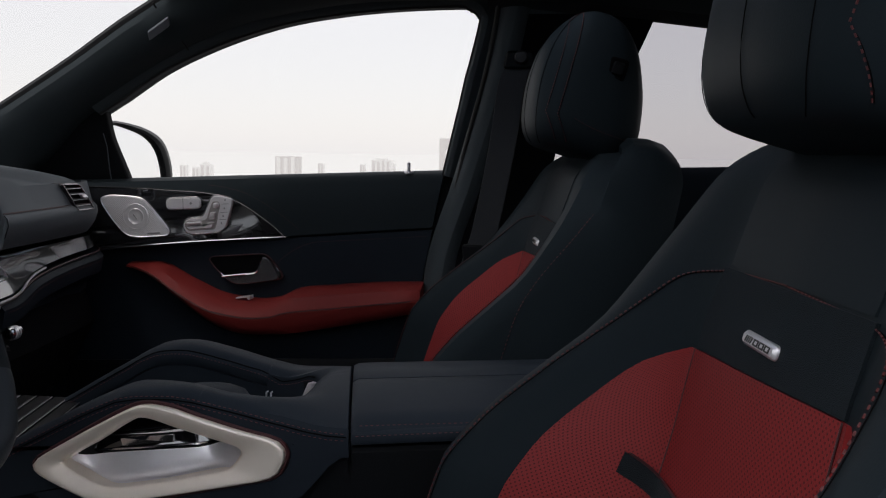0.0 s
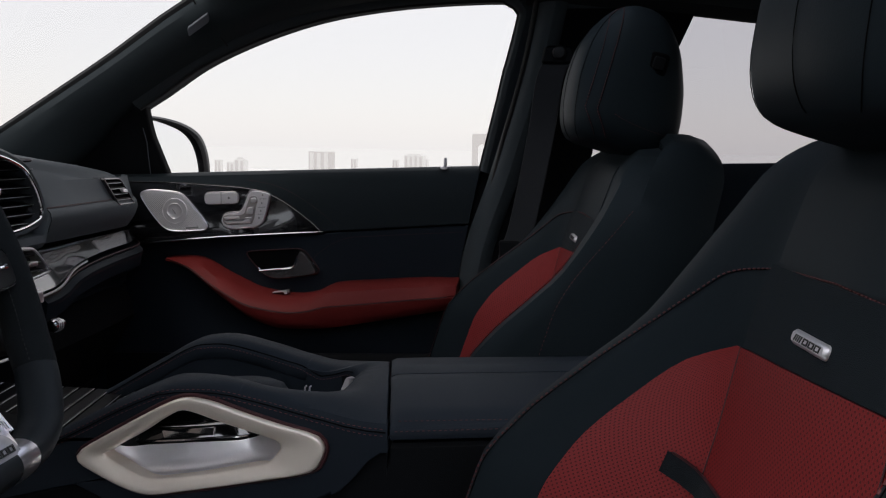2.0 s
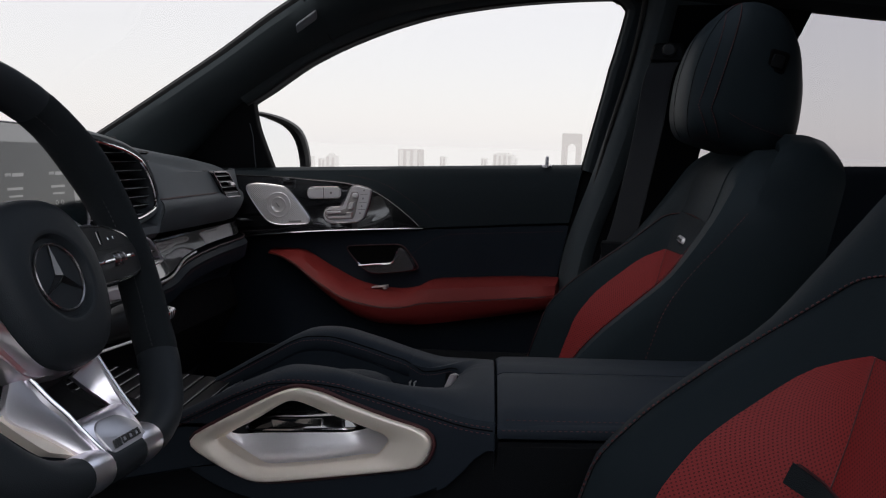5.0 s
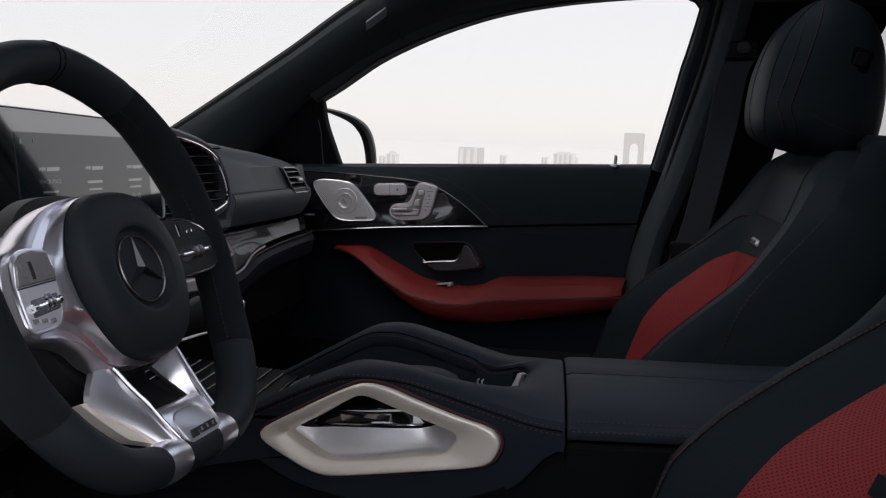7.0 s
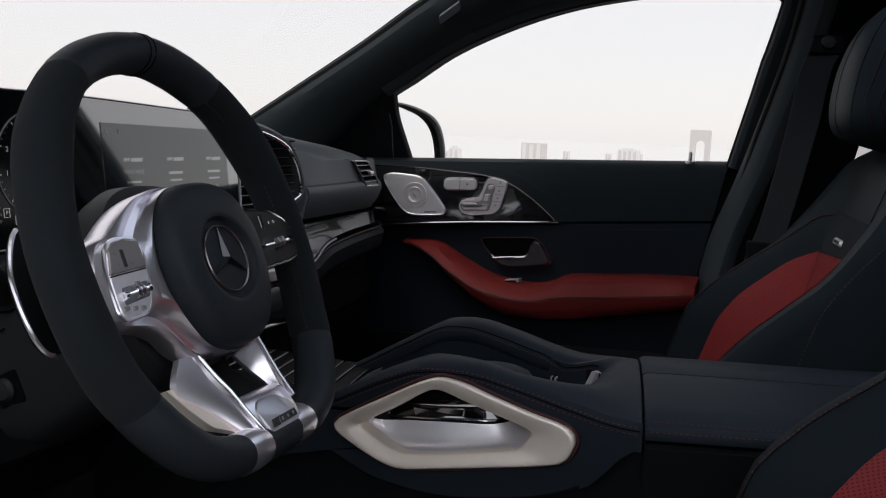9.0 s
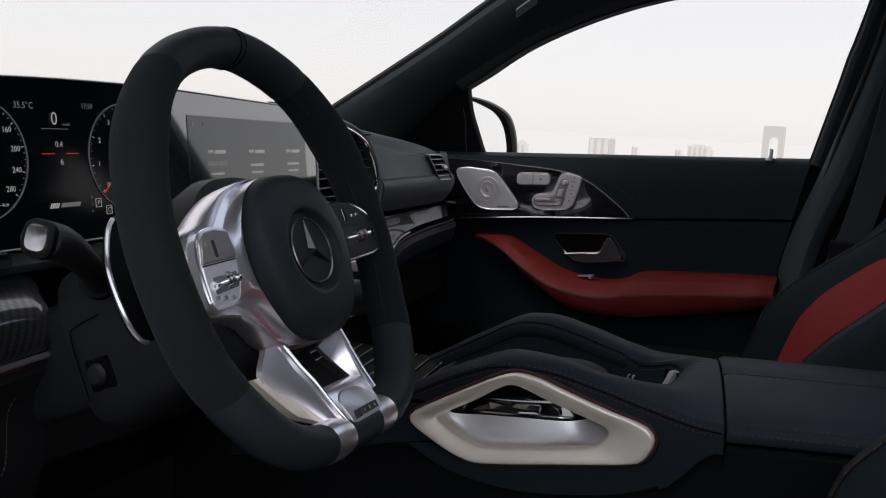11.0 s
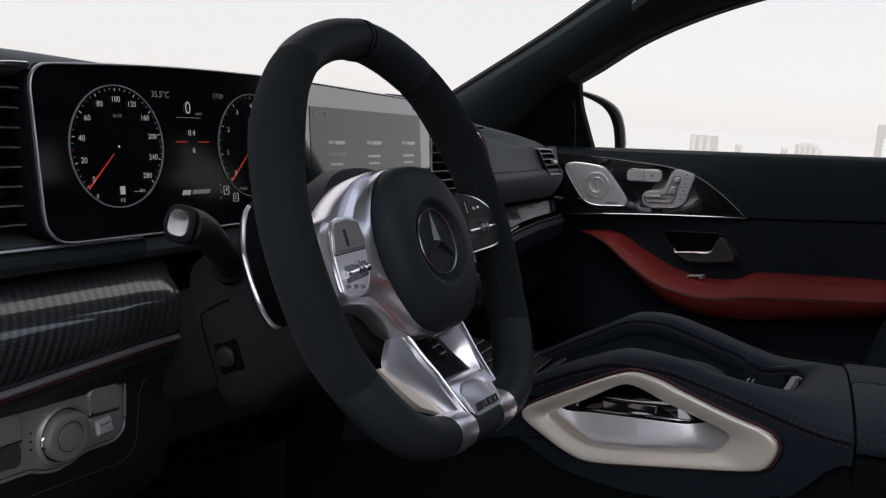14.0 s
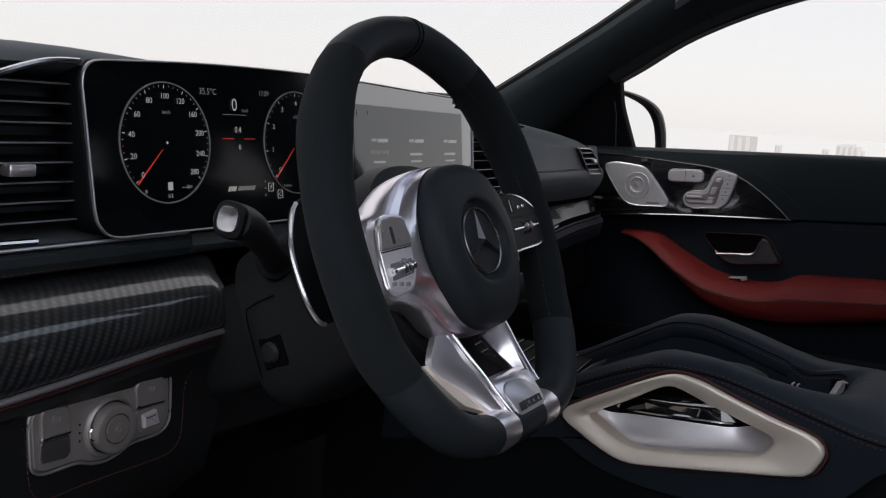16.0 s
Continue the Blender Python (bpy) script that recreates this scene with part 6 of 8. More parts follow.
def gauge(yc, zc, r, numbers, a0, a1, value, ticks, small):
    g = part("gauge", turned([(r, 0.0), (r, 0.0010), (r - 0.0006, 0.0012), (r - 0.0012, 0.0010), (r - 0.0012, 0.0)], face_m(yc, zc, 0.001), 64, True), GREY_MARK, disp, "round gauge with white figures")
    for i in range(ticks + 1):
        a = radians(a0 + (a1 - a0) * i / ticks)
        long = i % 4 == 0
        bmk = bmesh.new()
        m = face_m(yc, zc, 0.0016)
        d, e = Vector((math.cos(a), math.sin(a), 0)), Vector((-math.sin(a), math.cos(a), 0))
        r0, r1, hw = r - (0.0058 if long else 0.0046), r - 0.0028, 0.0004 if long else 0.00022
        vs = [bmk.verts.new(m @ v) for v in (d * r0 + e * hw, d * r1 + e * hw, d * r1 - e * hw, d * r0 - e * hw)]
        bmk.faces.new(vs)
        part("tick", bmk, PRINT_RED if i in (6, 10) and small == "km/h" else PRINT, g)
    for i, s in enumerate(numbers):
        a = radians(a0 + (a1 - a0) * i / (len(numbers) - 1))
        rr = r - 0.0125
        lettering("figure", s, 0.0070, face_m(yc + rr * math.cos(a), zc + rr * math.sin(a)), PRINT, g)
    a = radians(value)
    bmk = bmesh.new()
    m = face_m(yc, zc, 0.0020)
    d, e = Vector((math.cos(a), math.sin(a), 0)), Vector((-math.sin(a), math.cos(a), 0))
    bmk.faces.new([bmk.verts.new(m @ v) for v in (d * 0.008 + e * 0.0004, d * (r - 0.003) + e * 0.0009, d * (r - 0.003) - e * 0.0009, d * 0.008 - e * 0.0004)])
    part("needle", bmk, PRINT_RED, g, "red needle")
    part("needle_hub", turned([(0.0012, 0.0018), (0.0008, 0.0022), (0.0, 0.0023)], face_m(yc, zc, 0.0), 12), PRINT, g)
    lettering("unit", small, 0.0048, face_m(yc, zc + r * 0.50), PRINT_DIM, g)
    return g


g1 = gauge(-0.4985, 1.1725, 0.0525, ["0", "20", "40", "60", "80", "100", "120", "160", "200", "240", "280"], 223, -40, 225, 40, "km/h")
lettering("range", "----km", 0.0050, face_m(-0.478, 1.1340), PRINT, g1)
lettering("level", "1/2", 0.0048, face_m(-0.498, 1.1265), PRINT, g1)
lettering("level", "0", 0.0050, face_m(-0.525, 1.1310), PRINT, g1)
lettering("level", "1", 0.0050, face_m(-0.4665, 1.1320), PRINT, g1)
part("pump_symbol", plate([(-0.4995, 1.1315), (-0.4945, 1.1315), (-0.4945, 1.1385), (-0.4995, 1.1385)], on_disp(0.0022), 0.001, 0.0002), PRINT, g1)
g2 = gauge(-0.3195, 1.1735, 0.0525, ["0", "1", "2", "3", "4", "5", "6", "7", "8"], 223, -40, 225, 32, "x1000")
lettering("power_text", "POWER", 0.0036, face_m(-0.338, 1.1300), PRINT_DIM, g2)
lettering("temperature_text", "35.5°C", 0.0080, face_m(-0.447, 1.2190), PRINT_DIM, disp)
lettering("clock_text", "17:59", 0.0070, face_m(-0.370, 1.2210), PRINT_DIM, disp)
lettering("speed_figure", "0", 0.0165, face_m(-0.4125, 1.2080), PRINT, disp)
lettering("speed_unit", "km/h", 0.0044, face_m(-0.398, 1.2035), PRINT_DIM, disp)
lettering("trip_figure", "0.4", 0.0078, face_m(-0.409, 1.1850), PRINT, disp)
lettering("trip_figure", "6", 0.0078, face_m(-0.407, 1.1690), PRINT, disp)
for y0, y1 in ((-0.430, -0.415), (-0.400, -0.385)):
    part("centre_line", plate([(y0, 1.1764), (y1, 1.1764), (y1, 1.1771), (y0, 1.1771)], on_disp(0.002), 0.0006, 0.0001), PRINT_RED, disp)
part("figure_line", plate([(-0.428, 1.1990), (-0.396, 1.1990), (-0.396, 1.1995), (-0.428, 1.1995)], on_disp(0.002), 0.0006, 0.0001), PRINT_DIM, disp)
for i in range(5):
    part("maker_mark", plate([(-0.4255 + 0.0022 * i, 1.1275), (-0.4242 + 0.0022 * i, 1.1275), (-0.4222 + 0.0022 * i, 1.1320), (-0.4235 + 0.0022 * i, 1.1320)], on_disp(0.0022), 0.0006, 0.0001), PRINT, disp)
part("maker_mark", plate([(-0.4125, 1.1278), (-0.389, 1.1278), (-0.387, 1.1318), (-0.4105, 1.1318)], on_disp(0.0022), 0.0006, 0.0001), PRINT_DIM, disp)
for i, s in enumerate("RND"):
    lettering("gear_letter", s, 0.0038, face_m(-0.3725, 1.1350 - 0.0065 * i), PRINT_DIM, disp)
for (y, z, s) in ((-0.364, 1.1295, "P"), (-0.350, 1.1220, "C")):
    b = part("gear_box", ring_plate([(y - 0.0038, z - 0.0042), (y + 0.0038, z - 0.0042), (y + 0.0038, z + 0.0042), (y - 0.0038, z + 0.0042)], [(y - 0.0034, z - 0.0038), (y + 0.0034, z - 0.0038), (y + 0.0034, z + 0.0038), (y - 0.0034, z + 0.0038)], on_disp(0.0022), 0.0006, 0.0001), PRINT, disp)
    lettering("gear_letter", s, 0.0058, face_m(y, z), PRINT, b)
# centre screen with its menu tiles
cs = part("centre_screen", plate([(-0.217, 1.104), (0.040, 1.110), (0.040, 1.214), (-0.217, 1.218)], on_disp(0.0016), 0.001, 0.0002), SCREEN_C, disp, "greyish centre touch screen")
part("home_symbol", plate([(-0.2100, 1.2050), (-0.2060, 1.2050), (-0.2060, 1.2095), (-0.2080, 1.2120), (-0.2100, 1.2095)], on_disp(0.0022), 0.0004, 0.0001), PRINT_DIM, cs)
part("status_symbol", plate([(-0.188, 1.2060), (-0.1865, 1.2060), (-0.1865, 1.2110), (-0.188, 1.2110)], on_disp(0.0022), 0.0004, 0.0001), PRINT_DIM, cs)
for i, (y, s) in enumerate(((-0.166, "TRACK PACE"), (-0.082, ""), (0.005, ""))):
    for j in range(5):
        part("tile_mark", plate([(y - 0.017 + 0.0023 * j, 1.1775), (y - 0.0156 + 0.0023 * j, 1.1745), (y - 0.0138 + 0.0023 * j, 1.1792), (y - 0.0152 + 0.0023 * j, 1.1792)], on_disp(0.00185), 0.0004, 0.00005), TILE, cs)
    part("tile_mark", plate([(y - 0.004, 1.1748), (y + 0.018, 1.1748), (y + 0.0195, 1.1790), (y - 0.0025, 1.1790)], on_disp(0.00185), 0.0004, 0.00005), TILE, cs)
    if s:
        lettering("tile_text", s, 0.0066, face_m(y, 1.1630), TILE, cs)
    else:
        part("tile_text_bar", plate([(y - 0.015, 1.1590), (y + 0.015, 1.1590), (y + 0.015, 1.1620), (y - 0.015, 1.1620)], on_disp(0.00185), 0.0004, 0.00005), TILE, cs)
    part("tile_text_bar", plate([(y - 0.013, 1.1505), (y + 0.013, 1.1505), (y + 0.013, 1.1528), (y - 0.013, 1.1528)], on_disp(0.00185), 0.0004, 0.00005), TILE, cs)
    for k in (-0.006, 0.006):
        part("tile_symbol", turned([(0.0032, 0.0), (0.0032, 0.0004), (0.0022, 0.0004), (0.0022, 0.0)], face_m(y + k, 1.140, 0.0015), 16, True), TILE, cs)

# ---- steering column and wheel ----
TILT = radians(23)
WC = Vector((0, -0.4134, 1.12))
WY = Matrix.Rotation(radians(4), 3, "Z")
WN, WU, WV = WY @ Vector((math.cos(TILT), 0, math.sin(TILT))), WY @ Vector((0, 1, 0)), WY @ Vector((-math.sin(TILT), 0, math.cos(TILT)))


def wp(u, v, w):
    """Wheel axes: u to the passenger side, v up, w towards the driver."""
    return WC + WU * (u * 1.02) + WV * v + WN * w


def on_wheel(d, tilt=0.0):
    return lambda u, v, w: wp(u, v, d + tilt * u + w)


col = thing("steering_column", tuple(wp(0, 0, -0.2)), "black steering column shroud with stalk", "steering column")


def col_ring(w, a, b, dv=0.0):
    return [wp(a * (abs(math.cos(t)) ** 0.5) * (1 if math.cos(t) > 0 else -1), dv + b * (abs(math.sin(t)) ** 0.5) * (1 if math.sin(t) > 0 else -1), w) for t in (2 * math.pi * j / 28 for j in range(28))]


part("shroud", loft([col_ring(-0.068, 0.042, 0.048, -0.005), col_ring(-0.075, 0.052, 0.058, -0.008), col_ring(-0.13, 0.056, 0.068, -0.014), col_ring(-0.19, 0.060, 0.076, -0.020), col_ring(-0.215, 0.056, 0.070, -0.02), col_ring(-0.225, 0.03, 0.05, -0.02), col_ring(-0.32, 0.03, 0.05, -0.02)]), PLASTIC_FINE, col)
adj = part("column_key", plate([(p.x, p.y) for p in rounded([(-0.014, -0.014), (0.014, -0.014), (0.014, 0.014), (-0.014, 0.014)], 0.004)], lambda u, v, w: wp(-0.0600 - w, -0.041 + v, -0.188 + u), 0.012, 0.002), SEAM, col, "black adjuster key in a recess")
part("adjuster_knob", turned([(0.0, -0.004), (0.009, -0.004), (0.0095, 0.003), (0.007, 0.006), (0.0, 0.0065)], Matrix.Translation(wp(-0.0600, -0.041, -0.188)) @ (-WU).to_track_quat("Z", "Y").to_matrix().to_4x4(), 20), PLASTIC_FINE, adj, "small black knob")
part("cover_line", tube(spline([wp(-0.0606, 0.004, -0.170), wp(-0.0610, 0.001, -0.196), wp(-0.0612, -0.008, -0.205), wp(-0.0606, -0.060, -0.206)], 5), 0.0007, 5), SEAM, col)
part("knee_filler", loft([[Vector((x, y, z)) for x, z in ((-0.30, 1.00), (-0.29, 0.94), (-0.30, 0.88), (-0.45, 0.80), (-0.45, 1.06))] for y in (-0.442, -0.43, -0.36, -0.24)]), PLASTIC_FINE, col)
# gear lever on the passenger side of the column
gp = spline([(-0.118, -0.352, 1.010), (-0.100, -0.315, 1.024), (-0.084, -0.275, 1.038), (-0.073, -0.240, 1.0445), (-0.069, -0.222, 1.0470)], 4)
gear = part("gear_lever", tube(gp, lambda t: interp(t, [(0, 0.009), (0.45, 0.0095), (0.70, 0.0150), (0.88, 0.0185), (0.96, 0.0155), (1.0, 0.0080)]), 18), PLASTIC_FINE, col, "black column gear lever")
# stalk
st = spline([(-0.158, -0.480, 1.083), (-0.142, -0.503, 1.0965), (-0.125, -0.530, 1.111), (-0.100, -0.567, 1.127), (-0.083, -0.598, 1.135)], 6)
stalk = part("stalk", tube(st, lambda t: interp(t, [(0, 0.012), (0.3, 0.0105), (0.6, 0.0120), (1, 0.0132)]), 16), PLASTIC_FINE, col, "black column stalk")
sd = (st[-1] - st[-4]).normalized()
part("stalk_boot", tube([st[0] - sd * 0.004, st[1], st[2]], 0.016, 14), PLASTIC, stalk)
cm = Matrix.Translation(st[-1]) @ sd.to_track_quat("Z", "X").to_matrix().to_4x4()
co = rounded([(-0.0145, -0.0085, 0), (0.0105, -0.0120, 0), (0.0145, 0.0085, 0), (-0.0105, 0.0120, 0)], 0.009)
part("stalk_head", loft([[cm @ Vector((p.x * k * 0.88, p.y * k * 0.88, h)) for p in co] for h, k in ((-0.016, 0.86), (-0.008, 1.10), (0.002, 1.16), (0.0055, 1.10), (0.0060, 0.95))]), PLASTIC, stalk, "black stalk head")
part("stalk_cap", loft([[cm @ Vector((p.x * k * 0.82, p.y * k * 0.82, h)) for p in co] for h, k in ((0.004, 0.94), (0.0062, 0.93), (0.0085, 0.78), (0.0080, 0.62), (0.0072, 0.40))]), DARK_METAL, stalk, "faceted chrome stalk end")

wheel = thing("steering_wheel", tuple(WC), "black flat-bottomed steering wheel with silver spokes", "steering wheel")
half = [(0.0, 0.178), (0.050, 0.168), (0.094, 0.142), (0.127, 0.096), (0.143, 0.035), (0.139, -0.030), (0.121, -0.085), (0.092, -0.124), (0.060, -0.140), (0.025, -0.143)]
full = half + [(-u, v) for u, v in half[:0:-1]]


def turn_top(p):
    """Twists the upper rim clockwise to fit the camera's view; its foot stays square to the badge."""
    q = -radians(3.2) * min(1.0, max(0.0, (p.y + 0.06) / 0.12))
    return (p.x * math.cos(q) - p.y * math.sin(q), p.x * math.sin(q) + p.y * math.cos(q))


rim_path = [turn_top(p) for p in resample(spline([(u, v, 0) for u, v in full], 8, closed=True), 160)]


def rim_w(v):
    return -0.026 + 0.010 * max(0, (-0.06 - v) / 0.08)


def rim_sec(i):
    u, v = rim_path[i % 160]
    a, b = Vector(rim_path[(i - 1) % 160]), Vector(rim_path[(i + 1) % 160])
    t = (b - a).normalized()
    nrm = Vector((-t.y, t.x))
    return (u, v, nrm)


def rim_piece(i0, i1, mat, label, grow=1.0):
    secs = []
    for i in range(i0, i1 + 1):
        u, v, n = rim_sec(i)
        fat = 1.0 + 0.10 * math.exp(-(((abs(u) - 0.115) / 0.03) ** 2 + ((v - 0.095) / 0.03) ** 2))
        k = grow * fat * (0.975 if i in (i0, i1) else 1.0)
        secs.append([wp(u + n.x * 0.0158 * k * math.cos(a), v + n.y * 0.0158 * k * math.cos(a), rim_w(v) + 0.0195 * k * math.sin(a)) for a in (2 * math.pi * j / 20 for j in range(20))])
    return part("rim", loft(secs), mat, wheel, label)


def rim_index(u, v):
    return min(range(160), key=lambda i: (rim_path[i][0] - u) ** 2 + (rim_path[i][1] - v) ** 2)


iR, iRb = rim_index(0.088, 0.152), rim_index(0.122, -0.084)
iL, iLb = rim_index(-0.088, 0.152), rim_index(-0.122, -0.084)
rim_piece(iR, iRb, SUEDE, "black suede rim section")
rim_piece(iRb, iLb, HUB, "black leather lower rim section", 0.99)
rim_piece(iLb, iL, SUEDE, "black suede rim section")
rim_piece(iL, iR + 160, HUB, "black leather upper rim section", 1.002)
for k in (-1, 0):
    u, v, n = rim_sec(k % 160)
    part("rim_marker", tube([wp(u + n.x * 0.0160 * math.cos(a), v + n.y * 0.0160 * math.cos(a), rim_w(v) + 0.0198 * math.sin(a)) for a in (2 * math.pi * j / 24 for j in range(24))], 0.0006, 5, closed=True), PLASTIC, wheel)
# inner seam with stitching along the rim
for lo, hi in ((iR, iRb), (iLb, iL)):
    part("rim_stitching", stitches([wp(rim_sec(i)[0] + rim_sec(i)[2].x * -0.0150 * (1 if rim_sec(i)[2].dot(Vector(rim_path[i % 160])) > 0 else -1), rim_sec(i)[1] + rim_sec(i)[2].y * -0.0150 * (1 if rim_sec(i)[2].dot(Vector(rim_path[i % 160])) > 0 else -1), rim_w(rim_sec(i)[1]) + 0.006) for i in range(lo, hi + 1)], 0.0045, 0.0005), INK, wheel, "black cross stitching")

# hub cover with its round emblem
hub_o = [(p.x, p.y) for p in resample(rounded([(-0.034, 0.066, 0), (0.038, 0.066, 0), (0.066, 0.022, 0), (0.060, -0.030, 0), (0.032, -0.069, 0), (-0.028, -0.069, 0), (-0.053, -0.030, 0), (-0.058, 0.022, 0)], 0.040), 56)]


def hub_ring(s, w):
    return [wp(u * s, -0.003 + (v + 0.003) * s, w) for u, v in hub_o]


HUB_A = [math.atan2(v + 0.003, u) for u, v in hub_o]
hub = part("hub_cover", loft([hub_ring(0.96, -0.040), hub_ring(1.0, -0.030), hub_ring(1.0, -0.016), hub_ring(0.975, -0.008), hub_ring(0.92, -0.003), hub_ring(0.82, 0.0006), hub_ring(0.70, 0.0018)] + [[wp(0.001 + r * math.cos(a), r * math.sin(a), w) for a in HUB_A] for r, w in ((0.0375, 0.0026), (0.0350, 0.0026), (0.0335, 0.0018), (0.0322, -0.0012), (0.0310, -0.0028), (0.0290, -0.0032), (0.015, -0.0032))]), HUB, wheel, "black leather hub cover")
em = Matrix(((WU.x, WV.x, WN.x, 0), (WU.y, WV.y, WN.y, 0), (WU.z, WV.z, WN.z, 0), (0, 0, 0, 1)))
em.translation = wp(0, 0, 0.0)
em.translation = wp(0.001, 0, -0.0034)
part("emblem_ring", turned([(0.0272, 0.0), (0.0272, 0.0026), (0.0264, 0.0034), (0.0254, 0.0026), (0.0254, 0.0006)], em, 56, True), DARK_METAL, hub, "dark metal emblem ring")
part("emblem_disc", turned([(0.0258, 0.0004), (0.0258, 0.0008), (0.0, 0.0012)], em, 40), HUB, hub)
for k in range(3):
    a = radians(90 + 120 * k)
    bme = bmesh.new()
    d, e = Vector((math.cos(a), math.sin(a), 0)), Vector((-math.sin(a), math.cos(a), 0))
    tip, lft, mid_b, rgt, foot = (bme.verts.new(em @ p) for p in (d * 0.0256 + Vector((0, 0, 0.0024)), e * 0.0040 - d * 0.0023 + Vector((0, 0, 0.0012)), Vector((0, 0, 0.0056)), -e * 0.0040 - d * 0.0023 + Vector((0, 0, 0.0012)), d * 0.0256 + Vector((0, 0, 0.0008))))
    bme.faces.new((tip, lft, mid_b))
    bme.faces.new((tip, mid_b, rgt))
    bme.faces.new((tip, foot, lft))
    bme.faces.new((tip, rgt, foot))
    part("emblem_blade", bme, EMBLEM, hub, "faceted dark metal blade", angle=10)
part("cover_mark", plate([(0.006, -0.054), (0.024, -0.051), (0.024, -0.048), (0.006, -0.051)], on_wheel(-0.0022), 0.001, 0.0002), INK, hub)


# silver collar behind the hub and arms to both sides
arm_o = rounded([(-0.030, 0.0665, 0), (-0.060, 0.060, 0), (-0.083, 0.047, 0), (-0.098, 0.036, 0), (-0.116, 0.032, 0), (-0.126, 0.014, 0), (-0.122, -0.020, 0), (-0.116, -0.030, 0), (-0.082, -0.034, 0), (-0.063, -0.044, 0), (-0.046, -0.066, 0),
                 (0.046, -0.068, 0), (0.057, -0.046, 0), (0.070, -0.012, 0), (0.114, -0.008, 0), (0.124, -0.002, 0), (0.126, 0.014, 0), (0.116, 0.032, 0), (0.098, 0.036, 0), (0.083, 0.047, 0), (0.060, 0.060, 0), (0.034, 0.0665, 0)], 0.010)
CO = star_order(arm_o, Vector((0.0, 0.0)), 120)
CI = star_order([(u, v, 0) for u, v in hub_o], Vector((0.0, 0.0)), 120)


def collar_ring(k, s, w, drop=0.0):
    out = []
    for a, b in zip(CI, CO):
        b = b if b.length > a.length * 1.03 else a * 1.03
        p = a.lerp(b, k) * s
        out.append(wp(p.x, p.y, w - drop * max(0, abs(p.x) - 0.055)))
    return out


part("spoke_collar", loft([collar_ring(0, 0.97, -0.036), collar_ring(0, 1.0, -0.024), collar_ring(0.05, 1.0, -0.0175, 0.0), collar_ring(0.13, 1.0, -0.0162, 0.0), collar_ring(0.24, 1.0, -0.0185, 0.0), collar_ring(0.36, 1.0, -0.0255, 0.0), collar_ring(0.55, 1.0, -0.0275, 0.0), collar_ring(0.78, 1.0, -0.0235, 0.0), collar_ring(0.90, 1.0, -0.0230, 0.0), collar_ring(0.97, 1.0, -0.0265, 0.0), collar_ring(1.0, 1.0, -0.036, 0.0),
                           collar_ring(1.0, 0.985, -0.044, 0.0), collar_ring(0.75, 0.95, -0.052, 0.0), collar_ring(0.0, 0.8, -0.058)], caps=True), SATIN, wheel, "satin silver spoke collar")
part("back_cover", loft([[wp(u * k, 0.004 + (v - 0.004) * k, w) for u, v in hub_o] for k, w in ((1.02, -0.050), (1.20, -0.056), (1.26, -0.070), (1.20, -0.086), (0.7, -0.092))]), PLASTIC_FINE, wheel, "dark grey plastic back cover")
